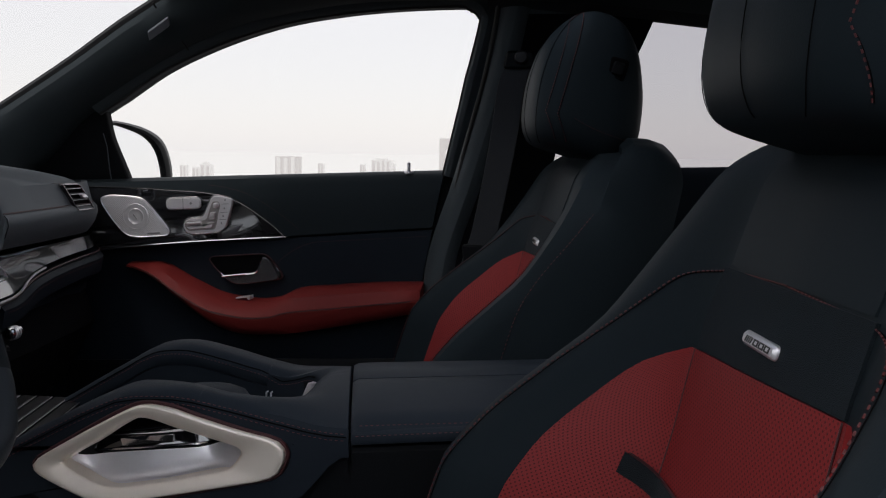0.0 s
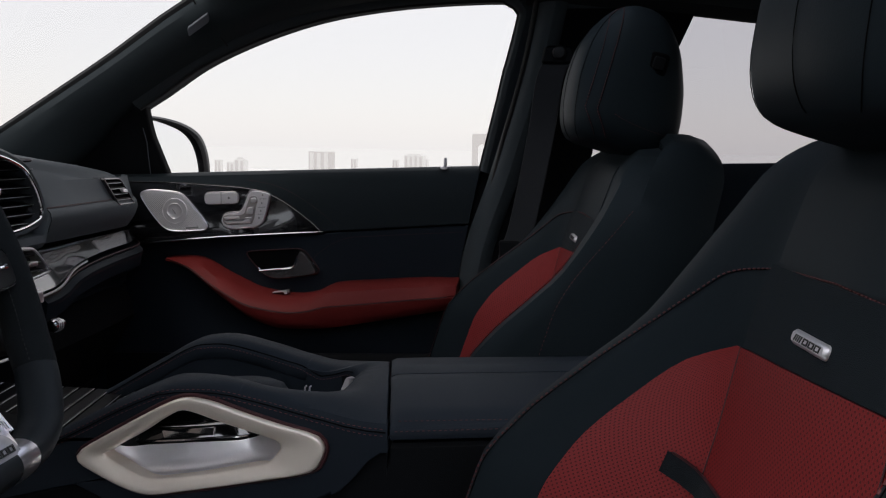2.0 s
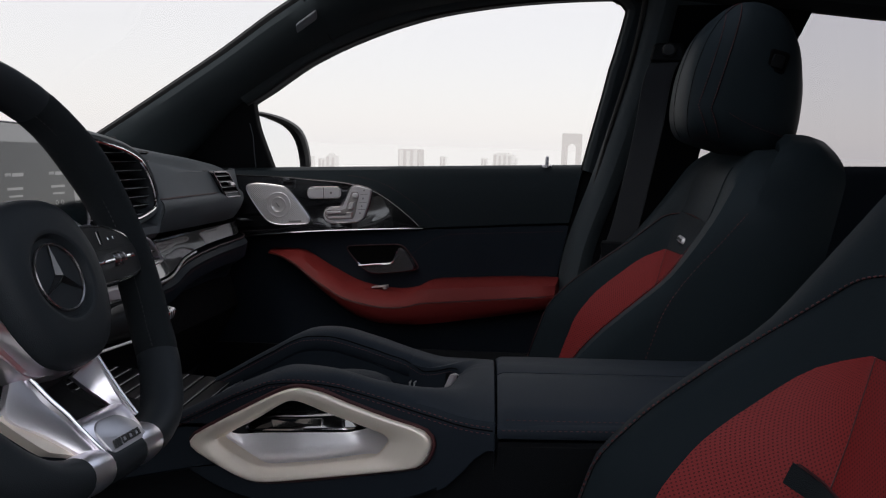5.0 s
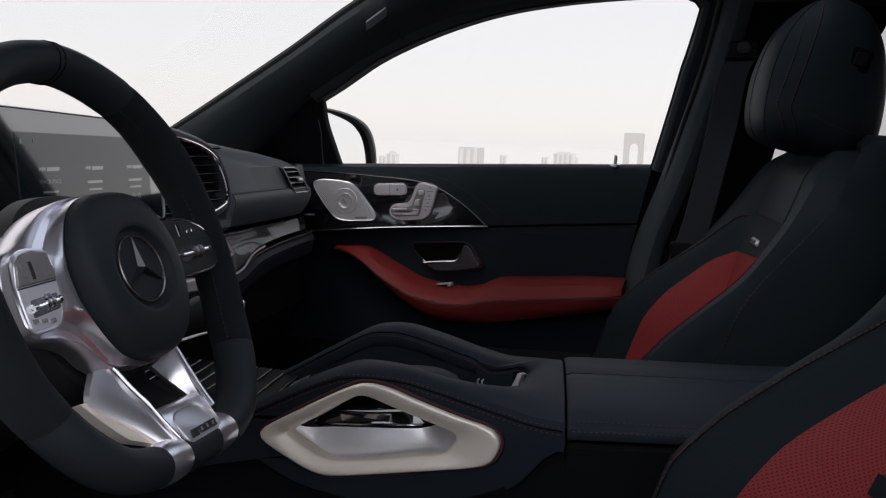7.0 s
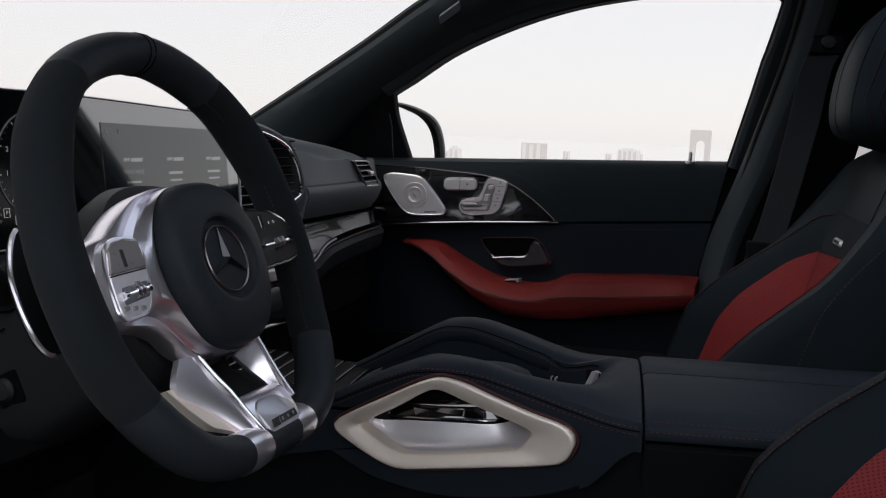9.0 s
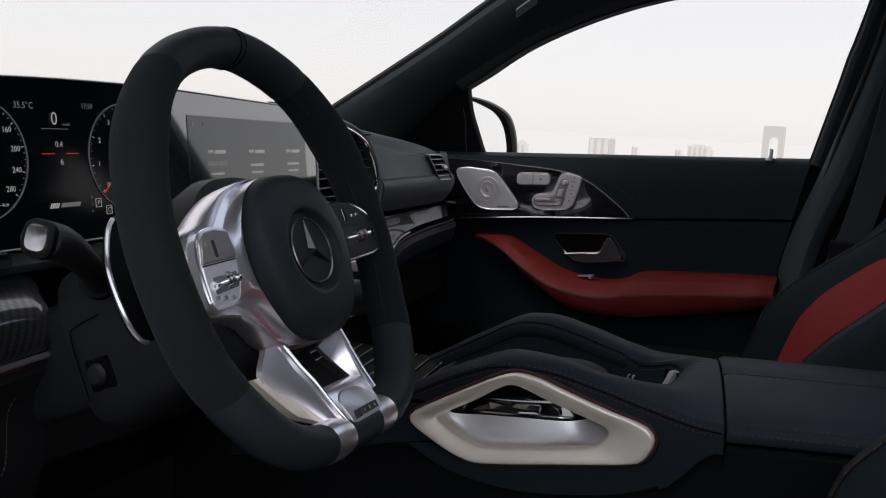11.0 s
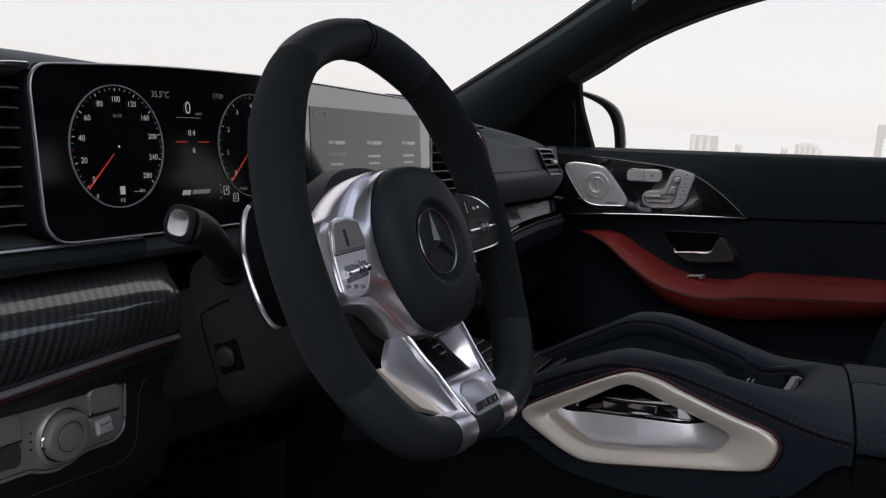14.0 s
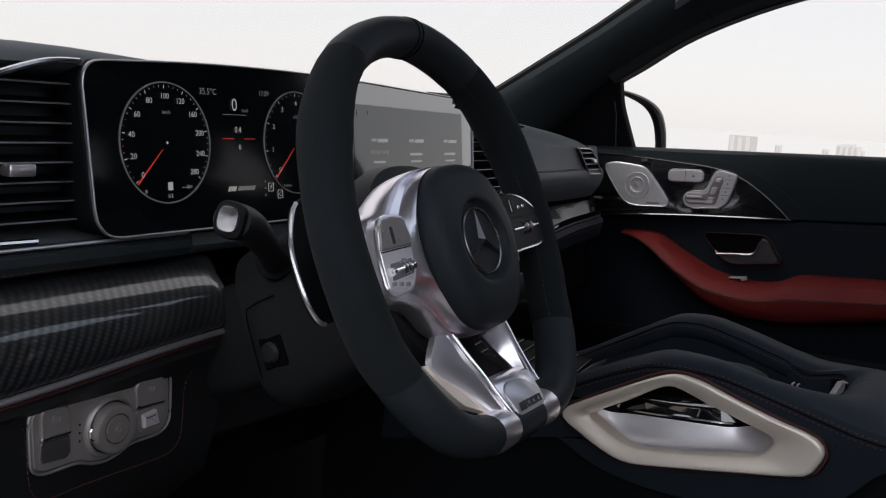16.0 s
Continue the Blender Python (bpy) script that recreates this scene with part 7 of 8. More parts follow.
for s in (-1, 1):
    if s < 0:
        pad_p = rounded([(0.1140, 0.0235, 0), (0.1065, 0.0285, 0), (0.0940, 0.0300, 0), (0.0800, 0.0270, 0), (0.0775, 0.0120, 0), (0.0800, -0.0046, 0), (0.0862, -0.0212, 0), (0.0935, -0.0252, 0), (0.1155, -0.0262, 0), (0.1196, -0.0222, 0), (0.1200, 0.0037, 0)], [0.006, 0.006, 0.01, 0.004, 0.01, 0.02, 0.006, 0.006, 0.004, 0.004, 0.02])
    else:
        pad_p = rounded([(0.0552, 0.0385, 0), (0.0778, 0.0390, 0), (0.1078, 0.0350, 0), (0.1300, 0.0243, 0), (0.1375, 0.0074, 0), (0.1362, -0.0065, 0), (0.1204, -0.0110, 0), (0.0652, -0.0140, 0)], [0.01, 0.02, 0.03, 0.03, 0.015, 0.008, 0.01, 0.01])

    def on_pad(d):
        return lambda u, v, w: wp(u, v, -0.0125 + d + w)

    # The right pad is coloured dark in place of the dark reflection on it.
    pad = part("key_pad", plate([(s * p.x, p.y) for p in pad_p], on_pad(0.0), 0.016, 0.002), PAD_SILVER if s < 0 else PLASTIC_FINE, wheel, "silver key pad" if s < 0 else "key pad painted dark for its dark reflection, with a chrome edge")
    part("pad_edge", tube([wp(s * p.x, p.y, -0.0142) for p in pad_p], 0.0015, 6, closed=True), SATIN if s < 0 else CHROME, pad, "bright edge")
    if s < 0:
        part("upper_key", plate([(s * p[0], p[1]) for p in ((0.1125, 0.0222), (0.1060, 0.0268), (0.0940, 0.0282), (0.0815, 0.0255), (0.0792, 0.0120), (0.0810, 0.0068), (0.1178, 0.0052))], on_pad(0.0012), 0.003, 0.001), SWITCH_PAINT, pad, "dull silver upper key")
    r0, r1 = (wp(-0.1125, -0.0102, -0.0118), wp(-0.0850, -0.0078, -0.0118)) if s < 0 else (wp(0.064, 0.0045, -0.0110), wp(0.1205, 0.0070, -0.0110))
    bed_c = [(p.x, p.y) for p in rounded([(-0.1125, -0.0165), (-0.0850, -0.0135), (-0.0840, -0.0025), (-0.1110, -0.0045)], 0.002)] if s < 0 else [(p.x, p.y) for p in rounded([(0.068, -0.0015), (0.124, 0.0010), (0.124, 0.0130), (0.070, 0.0110)], 0.002)]
    if s < 0:
        part("roller_slot", plate(bed_c, on_pad(0.0003), 0.002, 0.0002), TAG_GREY, pad)
    part("roller_axle", tube([r0, r1], 0.0016, 10), CHROME, pad)
    rol = part("roller", tube([r0.lerp(r1, 0.38), r0.lerp(r1, 0.68)], 0.0046 if s < 0 else 0.0060, 14), DARK_METAL, pad, "ribbed metal roller")
    for q in (0.38, 0.53, 0.68):
        part("roller_rib", tube([r0.lerp(r1, q - 0.012), r0.lerp(r1, q + 0.012)], 0.0049 if s < 0 else 0.0063, 14), CHROME, rol)
    part("roller_cap", tube([r0.lerp(r1, 0.90), r1], 0.0034, 12), CHROME, pad)
    part("roller_cap", tube([r0, r0.lerp(r1, 0.08)], 0.0030, 12), CHROME, pad)
    uc, vc = (-0.1010, 0.0150) if s < 0 else (0.084, 0.0265)
    part("touch_key", plate([(p.x, p.y) for p in rounded([(uc - 0.0020, vc - 0.0065), (uc + 0.0020, vc - 0.0065), (uc + 0.0020, vc + 0.0065), (uc - 0.0020, vc + 0.0065)], 0.0016)], on_pad(0.0016), 0.004, 0.0006), INK if s < 0 else GLOSS, pad)
    if s < 0:
        part("pad_seam", tube([wp(-0.1178, 0.0042, -0.0124), wp(-0.0812, 0.0060, -0.0124)], 0.0006, 5), INK, pad)
    else:
        part("pad_seam", tube([wp(0.066, 0.0165, -0.0124), wp(0.132, 0.0175, -0.0124)], 0.0005, 5), PLASTIC_FINE, pad)
    for du, dv in (((-0.0075, -0.004), (0.0065, -0.004), (-0.0075, 0.004), (0.0062, -0.0185), (-0.012, -0.0335), (-0.004, -0.0345), (0.004, -0.0355)) if s < 0 else ((-0.0150, -0.004), (0.0150, -0.0015), (0.0230, -0.001))):
        q = (uc + du, vc + dv)
        part("key_symbol", plate([(q[0] - 0.0020, q[1] - 0.0014), (q[0] + 0.0020, q[1] - 0.0014), (q[0] + 0.0020, q[1] + 0.0014), (q[0] - 0.0020, q[1] + 0.0014)], on_pad(0.0015 if s < 0 else 0.0005), 0.0022, 0.0003), GREY_MARK if s < 0 else CHROME, pad)
    # lower spokes: tapering blades whose raised inner crest runs down to the badge plate
    if s < 0:
        crest_l = [(-0.0425, -0.0630, -0.0250), (-0.0385, -0.0830, -0.0185), (-0.0335, -0.0990, -0.0130), (-0.0295, -0.1160, -0.0080), (-0.0255, -0.1330, -0.0025)]
        outer_l = [(-0.0540, -0.0620, -0.0310), (-0.0650, -0.0840, -0.0330), (-0.0505, -0.1050, -0.0225), (-0.0430, -0.1170, -0.0170), (-0.0365, -0.1285, -0.0115)]
    else:
        crest_l = [(0.0425, -0.0660, -0.0240), (0.0395, -0.0840, -0.0180), (0.0370, -0.0975, -0.0130), (0.0350, -0.1085, -0.0085), (0.0330, -0.1195, -0.0035)]
        outer_l = [(0.0190, -0.0740, -0.0360), (0.0250, -0.0860, -0.0325), (0.0310, -0.0970, -0.0285), (0.0335, -0.1110, -0.0200), (0.0340, -0.1250, -0.0105)]
    ca, oa = spline(crest_l, 5), spline(outer_l, 5)
    secs, rib = [], []
    for p, q in zip(ca, oa):
        m_ = p.lerp(q, 0.5)
        bow = 0.0012 if s < 0 else -0.0030
        back = Vector((0.0 if s < 0 else 0.006, 0, -0.014))
        sg = Vector((0.0022 * (1 if s < 0 else -1), 0, 0))
        ring = [p + Vector((0, 0, -0.001)), p + sg * -0.6, p.lerp(q, 0.12) + Vector((0, 0, -0.0012)), m_ + Vector((0, 0, bow)), q, q + back * 0.4, p + back + sg, p + sg + Vector((0, 0, -0.003))]
        secs.append([wp(*r_) for r_ in ring])
        rib.append(wp(*(p + sg * 0.8 + Vector((0, 0, 0.0002)))))
    sp_ = part("lower_spoke", loft(secs), SATIN, wheel, "satin silver lower spoke")
    part("spoke_edge", tube(rib, 0.0013, 8), CHROME, sp_, "polished crest")
    # fin beside the spoke
    if s < 0:
        fa = spline([(-0.0695, -0.0805, -0.0385), (-0.0645, -0.0930, -0.0335), (-0.0590, -0.1050, -0.0285), (-0.0560, -0.1120, -0.0250), (-0.0525, -0.1175, -0.0225)], 4)
        fb = spline([(-0.0590, -0.0815, -0.0365), (-0.0530, -0.0935, -0.0310), (-0.0470, -0.1055, -0.0255), (-0.0390, -0.1190, -0.0195), (-0.0315, -0.1310, -0.0145)], 4)
        part("spoke_fin", loft([[wp(*p), wp(*(p.lerp(q, 0.5) + Vector((0, 0, 0.001)))), wp(*q), wp(*(q + Vector((0, 0, -0.005)))), wp(*(p + Vector((0.001, 0, -0.010))))] for p, q in zip(fa, fb)]), CHAMPAGNE, wheel, "champagne metal fin beside the spoke")
        part("fin_edge", tube([wp(*(q + Vector((0, 0, 0.0004)))) for q in fb], 0.0010, 6), CHROME, wheel, "bright edge of the fin")
    # clasp round the rim
    ic = rim_index(s * 0.0365 if s < 0 else 0.033, -0.1425)
    cs_ = []
    for i, g in ((-2, 0.99), (-1, 1.025), (0, 1.035), (1, 1.025), (2, 0.99)):
        u, v, n = rim_sec(ic + i)
        cs_.append([wp(u + n.x * 0.0158 * g * math.cos(a), v + n.y * 0.0158 * g * math.cos(a), rim_w(v) + 0.0195 * g * math.sin(a)) for a in (2 * math.pi * j / 20 for j in range(20))])
    part("rim_clasp", loft(cs_), SATIN, wheel, "silver clasp on the rim")
    # shift paddle behind the rim
    pad2 = spline([(s * 0.098, 0.055, 0), (s * 0.125, 0.056, 0), (s * 0.140, 0.032, 0), (s * 0.143, 0.006, 0), (s * 0.139, -0.020, 0), (s * 0.128, -0.032, 0), (s * 0.105, -0.02, 0)], 5, closed=True)
    pd = part("shift_paddle", plate([(p.x, p.y) for p in pad2], on_wheel(-0.066), 0.005, 0.0015), PLASTIC, wheel, "shift paddle with a bright edge")
    part("paddle_edge", tube([wp(p.x, p.y, -0.067) for p in pad2[5:26]], 0.0018, 6), SATIN, pd)
# badge plate between the clasps, wrapped over the rim
WRAP = [(-0.160, -0.022), (-0.156, -0.010), (-0.148, -0.001), (-0.139, 0.0000), (-0.127, -0.0035), (-0.117, -0.0075), (-0.110, -0.011), (-0.106, -0.018)]


def on_badge(d):
    return lambda u, v, w: wp(u, v, interp(v, WRAP) + d + w)


badge = part("badge_plate", loft([[wp(u * (1 + 0.10 * (v + 0.14) / 0.04), v, w) + WN * d for u, d in ((-0.0265, -0.012), (-0.0265, -0.001), (-0.024, 0.0005), (0.0, 0.001), (0.028, 0.0005), (0.031, -0.001), (0.031, -0.012))] for v, w in [(q[0], q[1]) for q in WRAP]]), SATIN, wheel, "satin silver badge plate on the lower rim")
part("badge_window", plate([(p.x, p.y) for p in rounded([(-0.0215, -0.138), (0.0265, -0.138), (0.0255, -0.123), (0.0130, -0.1125), (-0.0120, -0.1110), (-0.0225, -0.118)], 0.006)], on_badge(0.0022), 0.003, 0.0008), EDGE, badge)
def slant(u0, u1, v0, v1, lean_):
    return [(u0, v0), (u1, v0), (u1 + lean_, v1), (u0 + lean_, v1)]


for i in range(4):
    part("badge_bar", plate(slant(-0.0165 + 0.0027 * i, -0.0150 + 0.0027 * i, -0.1345, -0.1285, 0.0034), on_badge(0.0030), 0.001, 0.0001), INK, badge)
for i in range(3):
    part("badge_bar", ring_plate(slant(-0.0040 + 0.0082 * i, 0.0030 + 0.0082 * i, -0.1340, -0.1285, 0.0020), slant(-0.0026 + 0.0082 * i, 0.0018 + 0.0082 * i, -0.1327, -0.1298, 0.0012), on_badge(0.0030), 0.001, 0.0001), INK, badge)
part("spoke_web", loft([[wp(u, v, w) for u in (-0.030, -0.01, 0.01, 0.030)] + [wp(u, v, w - 0.012) for u in (0.030, -0.030)] for v, w in ((-0.055, -0.058), (-0.085, -0.050), (-0.112, -0.024), (-0.122, -0.012))]), PLASTIC, wheel)

# ---- front seats ----
SC = Vector((0.608, -0.4134, 1.116))
REC = radians(15)
SZ = Matrix.Rotation(radians(8), 3, "Z")
SF, SY, SU = SZ @ Vector((-math.cos(REC), 0, math.sin(REC))), SZ @ Vector((0, 1, 0)), SZ @ Vector((math.sin(REC), 0, math.cos(REC)))


def sp(a, b, f):
    """Seat axes: a to the passenger side, b up the backrest, f forward."""
    return SC + SY * a + SU * b + SF * f


def bolster(b):
    return interp(b, [(-0.46, 0.125), (-0.30, 0.152), (-0.20, 0.149), (-0.15, 0.128), (-0.09, 0.086), (-0.04, 0.050), (0.0, 0.033), (0.05, 0.020), (0.10, 0.012), (0.13, 0.008), (0.16, 0.006)])


def wide(b):
    return interp(b, [(-0.46, 0.22), (-0.2, 0.232), (-0.08, 0.236), (0.0, 0.234), (0.04, 0.228), (0.07, 0.216), (0.095, 0.204), (0.115, 0.188), (0.13, 0.165), (0.138, 0.140)])


def lean(b):
    """The shoulders run back towards the top."""
    return -0.012 * min(1.3, max(0, b + 0.01) / 0.11) ** 1.2


def front(u, b, lift=0.0):
    """Front face of the backrest: u from -1 to 1 between the crests of the side bolsters."""
    s = min(1, max(0, (abs(u) - 0.50) / 0.42))
    s = s * s * (3 - 2 * s)
    f = bolster(b) * s * (0.86 if u < 0 else 1.0) - 0.016 * max(0, -u) ** 1.5 + lean(b) - 0.012 * (1 - s) * min(1, max(0, (0.10 - b) / 0.2)) + 0.010 * (1 - abs(u)) * max(0, 1 - abs(b + 0.32) / 0.12)
    top = max(0, b - 0.10) / 0.038
    return sp(u * wide(b) * 0.92, b, f + lift - 0.012 * top * top)


def back_sec(b):
    w, p = wide(b), bolster(b)
    top = max(0, b - 0.10) / 0.038
    drop = 0.012 * top * top - lean(b)
    pts = [front(u, b) for u in runs(-1, 1, 24)]
    thick = interp(b, [(-0.46, 0.12), (0.0, 0.150), (0.10, 0.150), (0.138, 0.125)])
    rise = 0.045 * min(1, max(0, (b - 0.02) / 0.10))
    right = [(0.955, p - 0.010 - drop, 0.06), (0.97, p - 0.030 - drop, 0.2), (0.98, -0.02 - drop, 0.45), (0.98, -0.5 * thick - drop * 0.4, 0.8), (0.95, -thick * 0.8, 0.95), (0.84, -thick, 0.95), (0.6, -thick * 1.04, 0.95), (0, -thick * 1.05, 1.0)]
    left = [(0.955, p * 0.86 - 0.026 - drop, 0.06), (0.97, p * 0.86 - 0.046 - drop, 0.2), (0.98, -0.036 - drop, 0.45)] + right[3:]
    return pts + [sp(w * a, b + rise * k, f) for a, f, k in right] + [sp(-w * a, b + rise * k, f) for a, f, k in left[-2::-1]]


BS = runs(-0.46, 0.08, 28) + [0.09, 0.10, 0.11, 0.118, 0.125, 0.131, 0.135, 0.138]


def make_seat():
    seat = thing("car_seat", tuple(SC), "black and red sports seat with perforated red leather centre", "seat", group="front seats")
    secs = [back_sec(b) for b in BS]
    mid_ = sum(secs[-1], Vector()) / len(secs[-1])
    for k, h in ((0.94, 0.005), (0.82, 0.009), (0.55, 0.012)):
        secs.append([mid_ + (p - mid_) * k + SU * h for p in secs[len(BS) - 1]])
    part("backrest", loft(secs), SEAT_LEATHER, seat, "black leather backrest shell with side bolsters")
    # red centre panel, with the red faces of both bolsters
    def red_top(u):
        return -0.0235 - 0.0125 * u
    part("centre_panel", sheet(lambda u, v: front(-0.53 + 1.06 * u, -0.46 + (0.46 + red_top(-0.53 + 1.06 * u)) * v, 0.0042), 14, 26, tuple(-SF * 0.006)), RED_PERF, seat, "perforated red leather centre panel")
    def wing(s):
        def f(u, v):
            b = -0.46 + (0.46 + red_top(s * 0.55)) * v
            edge = interp(b - red_top(s * 0.55), [(-0.43, 0.765), (-0.12, 0.758), (-0.09, 0.75), (-0.06, 0.732), (-0.030, 0.700), (-0.010, 0.63), (0.0, 0.56)])
            return front(s * (0.538 + (edge - 0.538) * u), b, 0.0032)
        return f
    for s in (-1, 1):
        part("bolster_panel", sheet(wing(s), 8, 36, tuple(-SF * 0.005)), RED_PERF, seat, "perforated red leather bolster face")
        part("panel_seam", tube([front(s * 0.534, b, 0.0040) for b in runs(-0.46, red_top(s * 0.53), 20)], 0.0006, 5), PIPING, seat)
    # suede yoke with the badge
    def yoke(u, v):
        a = -0.53 + 1.06 * u
        return front(a, red_top(a) + 0.001 + (0.035 - red_top(a)) * v, 0.0030)
    part("yoke_panel", sheet(yoke, 14, 6, tuple(-SF * 0.005)), YOKE, seat, "black suede yoke")
    def sweep(t):
        """Seam across the yoke that turns down along the crests of both bolsters; t from -1 to 1."""
        k = abs(t)
        u = interp(k, [(0.0, 0.0), (0.18, 0.475), (0.24, 0.625), (0.29, 0.725), (0.34, 0.79), (0.42, 0.85), (0.5, 0.89), (0.6, 0.905), (1.0, 0.905)])
        b = interp(k, [(0.0, 0.038), (0.18, 0.034), (0.24, 0.028), (0.29, 0.018), (0.34, -0.004), (0.42, -0.030), (0.5, -0.055), (0.6, -0.10), (1.0, -0.46)])
        return (u if t > 0 else -u), b
    part("yoke_stitching", stitches([front(*sweep(t), 0.0022) for t in runs(-1, 1, 160)], 0.0050, 0.0007), STITCH, seat, "red stitching across the yoke and down the bolsters")
    part("yoke_seam", tube([front(*sweep(t), 0.0004) for t in runs(-1, 1, 160)], 0.0004, 5), SEAM, seat)
    part("upper_panel", sheet(lambda u, v: front((-0.50 + 1.0 * u) * (1 + 0.15 * v), 0.0385 + 0.080 * v, 0.0016), 14, 10, tuple(-SF * 0.004)), SEAT_LEATHER, seat, "smooth black leather upper panel")
    for s in (-1, 1):
        part("side_stitching", stitches([sp(s * wide(b) * 0.976, b, interp(b, [(-0.46, 0.03), (-0.1, 0.025), (0.05, -0.03), (0.10, -0.06)])) for b in runs(-0.40, 0.10, 40)], 0.006, 0.0005), STITCH, seat, "red stitching on the side of the seat")
        part("piping", tube([sp(s * wide(b) * 0.966, b + 0.02 * min(1, max(0, (b - 0.02) / 0.10)), interp(b, [(-0.46, -0.03), (0.0, -0.085), (0.12, -0.10)])) for b in runs(-0.44, 0.12, 30)], 0.0012, 5), SEAM, seat)
    def bp_(u, v, w):
        return front(0, -0.002, 0) - SY * u + SU * (v + 0.10 * u * 0) + SF * (0.006 + w)
    bd = part("seat_badge", plate([(p.x, p.y) for p in rounded([(-0.028, -0.0050), (0.028, -0.0050), (0.028, 0.0050), (-0.028, 0.0050)], 0.0042)], bp_, 0.006, 0.0022), SILVER_PAINT, seat, "small silver badge plate")
    for i in range(4):
        part("badge_bar", plate([(-0.0215 + 0.0032 * i, -0.0022), (-0.0200 + 0.0032 * i, -0.0022), (-0.0175 + 0.0032 * i, 0.0022), (-0.0190 + 0.0032 * i, 0.0022)], lambda u, v, w: bp_(u, v, 0.0004 + w), 0.0008, 0.0001), INK, bd)
    for i in range(3):
        a_ = -0.0065 + 0.0096 * i
        part("badge_bar", ring_plate([(a_, -0.0022), (a_ + 0.0080, -0.0022), (a_ + 0.0094, 0.0022), (a_ + 0.0014, 0.0022)], [(a_ + 0.0016, -0.0012), (a_ + 0.0066, -0.0012), (a_ + 0.0076, 0.0012), (a_ + 0.0026, 0.0012)], lambda u, v, w: bp_(u, v, 0.0004 + w), 0.0008, 0.0001), INK, bd)
    # dark insert low in the centre panel
    part("lumbar_insert", sheet(lambda u, v: front(-0.62 + 1.24 * u, -0.149 + 0.017 * v + 0.006 * max(0, abs(2 * u - 1) - 0.85) / 0.15, 0.0065), 28, 3, tuple(-SF * 0.006)), SUEDE, seat, "black band across the red panel")
    part("insert_piping", tube([front(-0.61 + 1.22 * u, -0.1315 + 0.006 * max(0, abs(2 * u - 1) - 0.85) / 0.15, 0.0065) for u in runs(0, 1, 40)], 0.0012, 5), PIPING, seat)
    # headrest
    def head_sec(b, s, fwd, bck):
        n, out = 44, []
        for j in range(n):
            t = 2 * math.pi * j / n
            ca, sa = math.cos(t), math.sin(t)
            a = 0.128 * s * (abs(ca) ** 0.6) * (1 if ca > 0 else -1)
            f = (fwd if sa > 0 else bck) * (abs(sa) ** 0.6)
            out.append(sp(a, b, 0.0 + (f if sa > 0 else -f)))
        return out
    hs = [(0.126, 0.58, 0.038, 0.078), (0.130, 0.78, 0.048, 0.088), (0.142, 0.92, 0.059, 0.096), (0.172, 0.995, 0.070, 0.098), (0.220, 1.0, 0.076, 0.090), (0.255, 0.985, 0.074, 0.078), (0.285, 0.94, 0.066, 0.064), (0.306, 0.86, 0.054, 0.048), (0.322, 0.72, 0.040, 0.032), (0.332, 0.48, 0.022, 0.014)]
    def head_pt(k, h):
        """A point on the front of the headrest, k of the way to its side."""
        sa = (1 - abs(k) ** (2 / 0.6)) ** 0.3
        return sp(0.128 * h[1] * k, h[0], h[2] * sa + 0.0006)
    hs = [tuple(interp(k, [(i, h[c]) for i, h in enumerate(hs)]) for c in range(4)) for k in runs(0, len(hs) - 1, 30)]
    head = part("headrest", loft([head_sec(*h) for h in hs]), SEAT_LEATHER, seat, "black leather headrest")
    for s in (-1, 1):
        def side_pt(h, f, out=0.0006):
            """A point on the side of the headrest, f ahead of its middle."""
            r = min(0.999, abs(f) / (h[2] if f > 0 else h[3])) ** (1 / 0.6)
            return sp(s * (0.128 * h[1] * (1 - r * r) ** 0.3 + out), h[0], f)
        for k in (0.75, 0.12)[:1 if s > 0 else 2]:
            part("headrest_seam", tube([head_pt(s * k, h) for h in hs[3:-1]], 0.0004, 5), SEAM, head)
        for f0 in (0.050, 0.034):
            line = [side_pt(h, min(f0 - 0.7 * max(0.0, 0.172 - h[0]), h[2] * 0.9)) for h in hs[6:-2]]
            part("headrest_seam", tube([p - SF * 0.0012 for p in line], 0.0004, 5), SEAM, head)
            part("headrest_stitching", stitches(line, 0.0042, 0.0006), STITCH, head, "dark red stitching on the headrest")
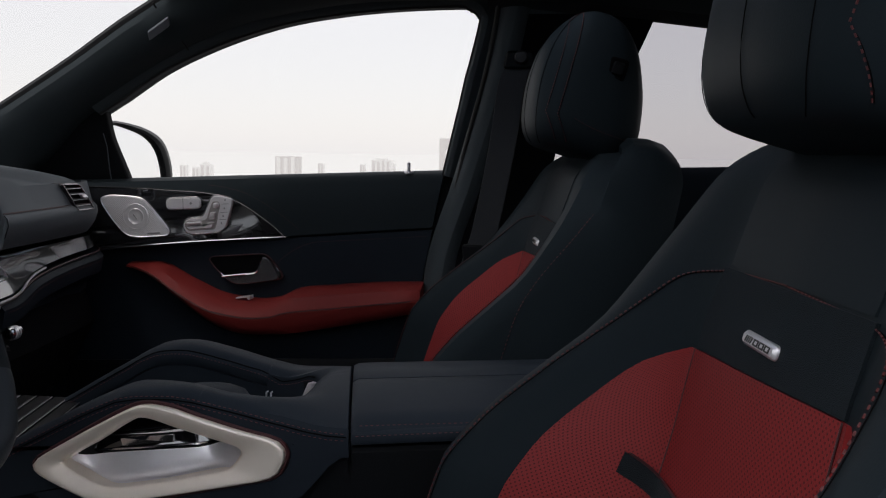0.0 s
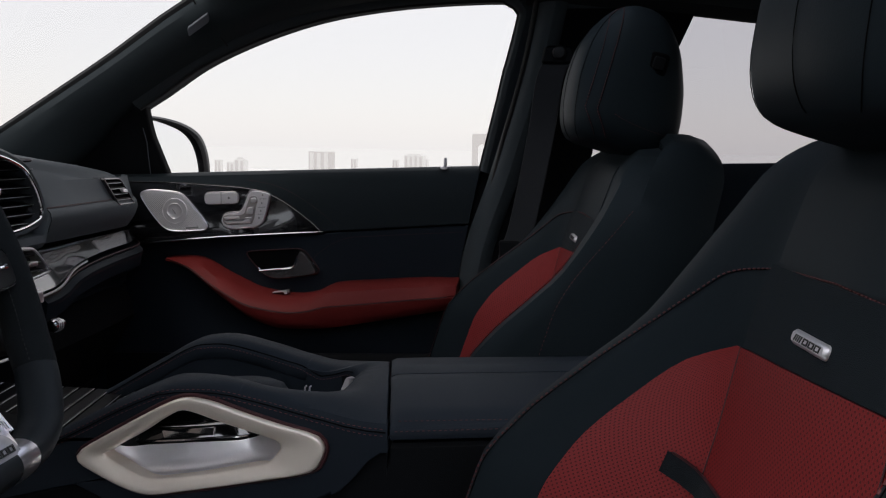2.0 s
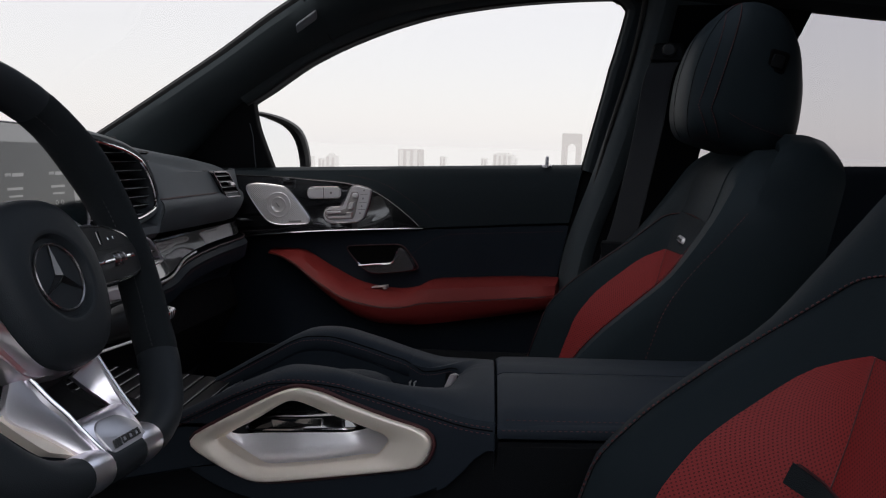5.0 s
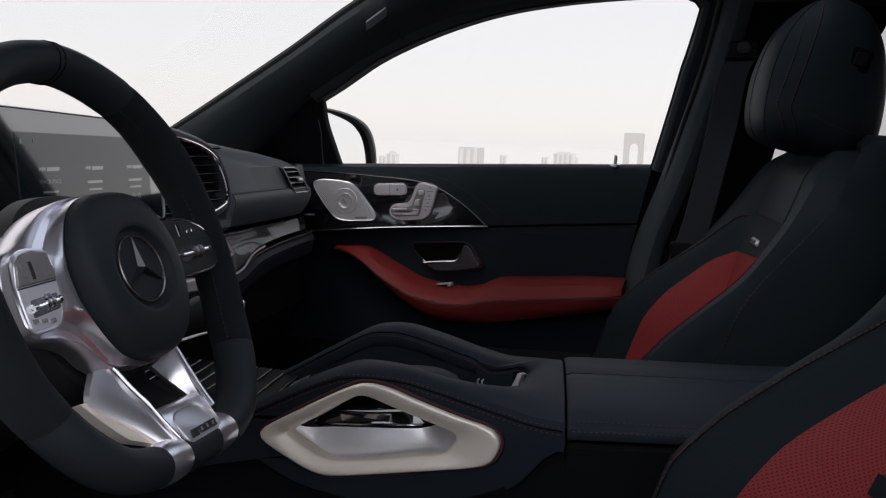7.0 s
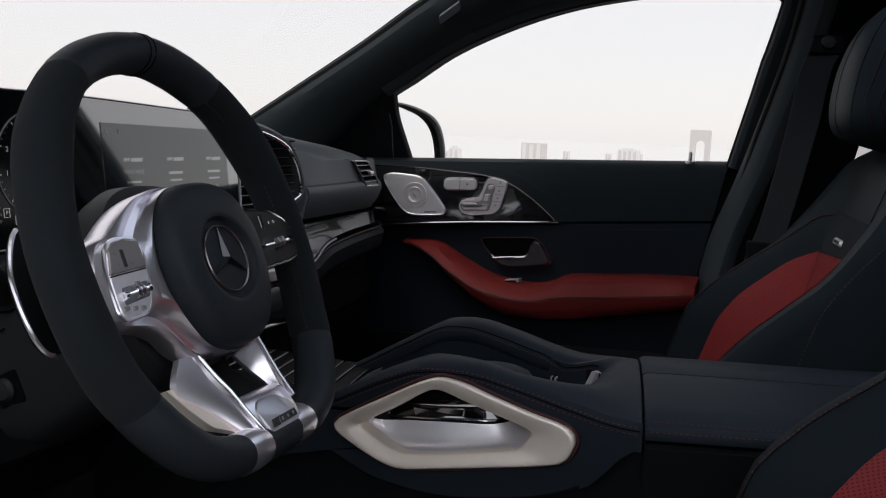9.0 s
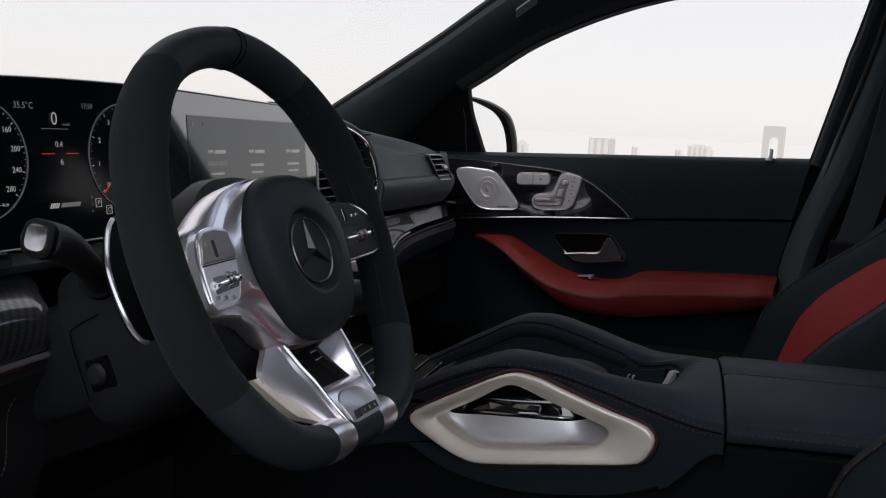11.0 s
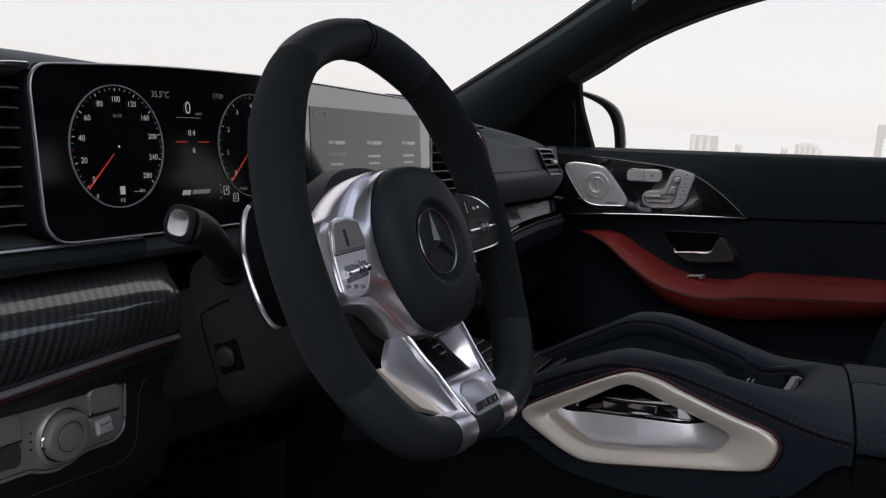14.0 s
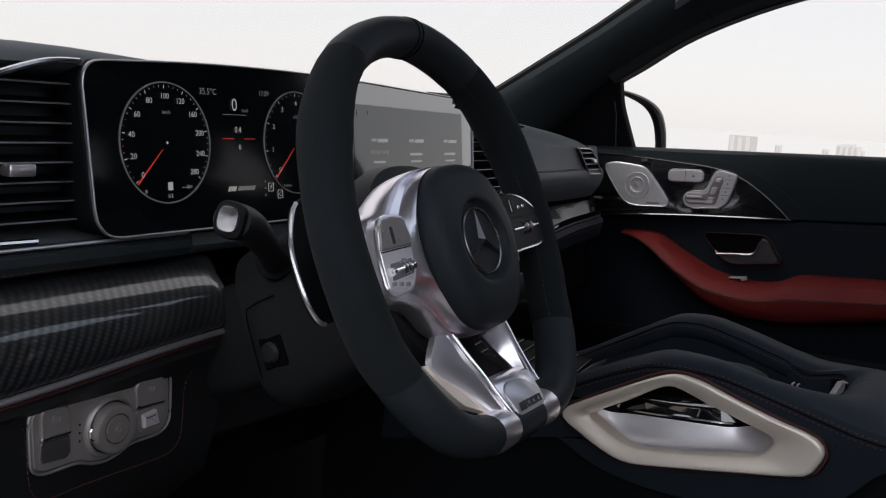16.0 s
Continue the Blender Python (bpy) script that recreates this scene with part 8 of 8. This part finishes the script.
        for d in (0.0,):
            ring_h = [tuple(interp(0.163 + d + 0.010 * q ** 3, [(h[0], h[c]) for h in hs]) for c in range(4)) for q in [i / 12 for i in range(13)]]
            part("headrest_stitching", stitches([side_pt(h, 0.012 - 0.088 * (1 - q / 12)) for q, h in enumerate(ring_h)], 0.0055, 0.0004), STITCH, head, "dark red stitching along the foot of the headrest")
        hc = tuple(interp(0.253, [(h[0], h[c]) for h in hs]) for c in range(4))
        # The bed lies proud; its near-black colour paints the shade of a recess.
        btn = part("release_button", plate([(p.x, p.y) for p in rounded([(-0.013, -0.015), (0.013, -0.015), (0.013, 0.015), (-0.013, 0.015)], 0.006)], lambda u, v, w, s=s: side_pt(hc, -0.028) + SY * (s * (0.0006 + w)) + SF * u + SU * v, 0.008, 0.002), SEAM, head, "release button bed, blackened for the shade of a recess")
        part("button_face", plate([(p.x, p.y) for p in rounded([(-0.008, -0.009), (0.008, -0.009), (0.008, 0.009), (-0.008, 0.009)], 0.004)], lambda u, v, w, s=s: side_pt(hc, -0.028) + SY * (s * (0.0030 + w)) + SF * u + SU * v, 0.005, 0.0015), PLASTIC, btn)
    for a in (-0.055, 0.055):
        part("headrest_post", tube([sp(a, 0.08, -0.055), sp(a, 0.16, -0.030)], 0.006, 12), PLASTIC, seat, "black headrest post")
    # cushion and base
    part("cushion", loft([[SC + Vector((x, y, z)) for y, z in ((-0.235, -0.46), (-0.24, -0.37), (-0.215, -0.315), (-0.17, -0.325), (-0.12, -0.355), (0, -0.36), (0.12, -0.355), (0.17, -0.325), (0.215, -0.315), (0.24, -0.37), (0.235, -0.46))] for x in (-0.60, -0.56, -0.4, -0.2, 0.0)]), SEAT_LEATHER, seat)
    part("seat_base", box(SC.x - 0.55, SC.x - 0.02, SC.y - 0.21, SC.y + 0.21, 0.46, SC.z - 0.44, 0.02), PLASTIC, seat)
    return seat


seat_driver = make_seat()
tagged(seat_driver, "black and red driver's seat with suede yoke and silver badge")
seat_pass = copy_thing(seat_driver, pose(0.441, 0.405, 1.102))
for ob in [c for c in seat_pass.children if c.name.startswith(("lumbar_insert", "insert_piping"))]:
    bpy.data.objects.remove(ob)
tagged(seat_pass, "black and red passenger seat beside the far door")
for ob in [c for c in seat_pass.children if c.name.startswith("headrest") and not c.name.startswith("headrest_")]:
    ob.location += SU * 0.011
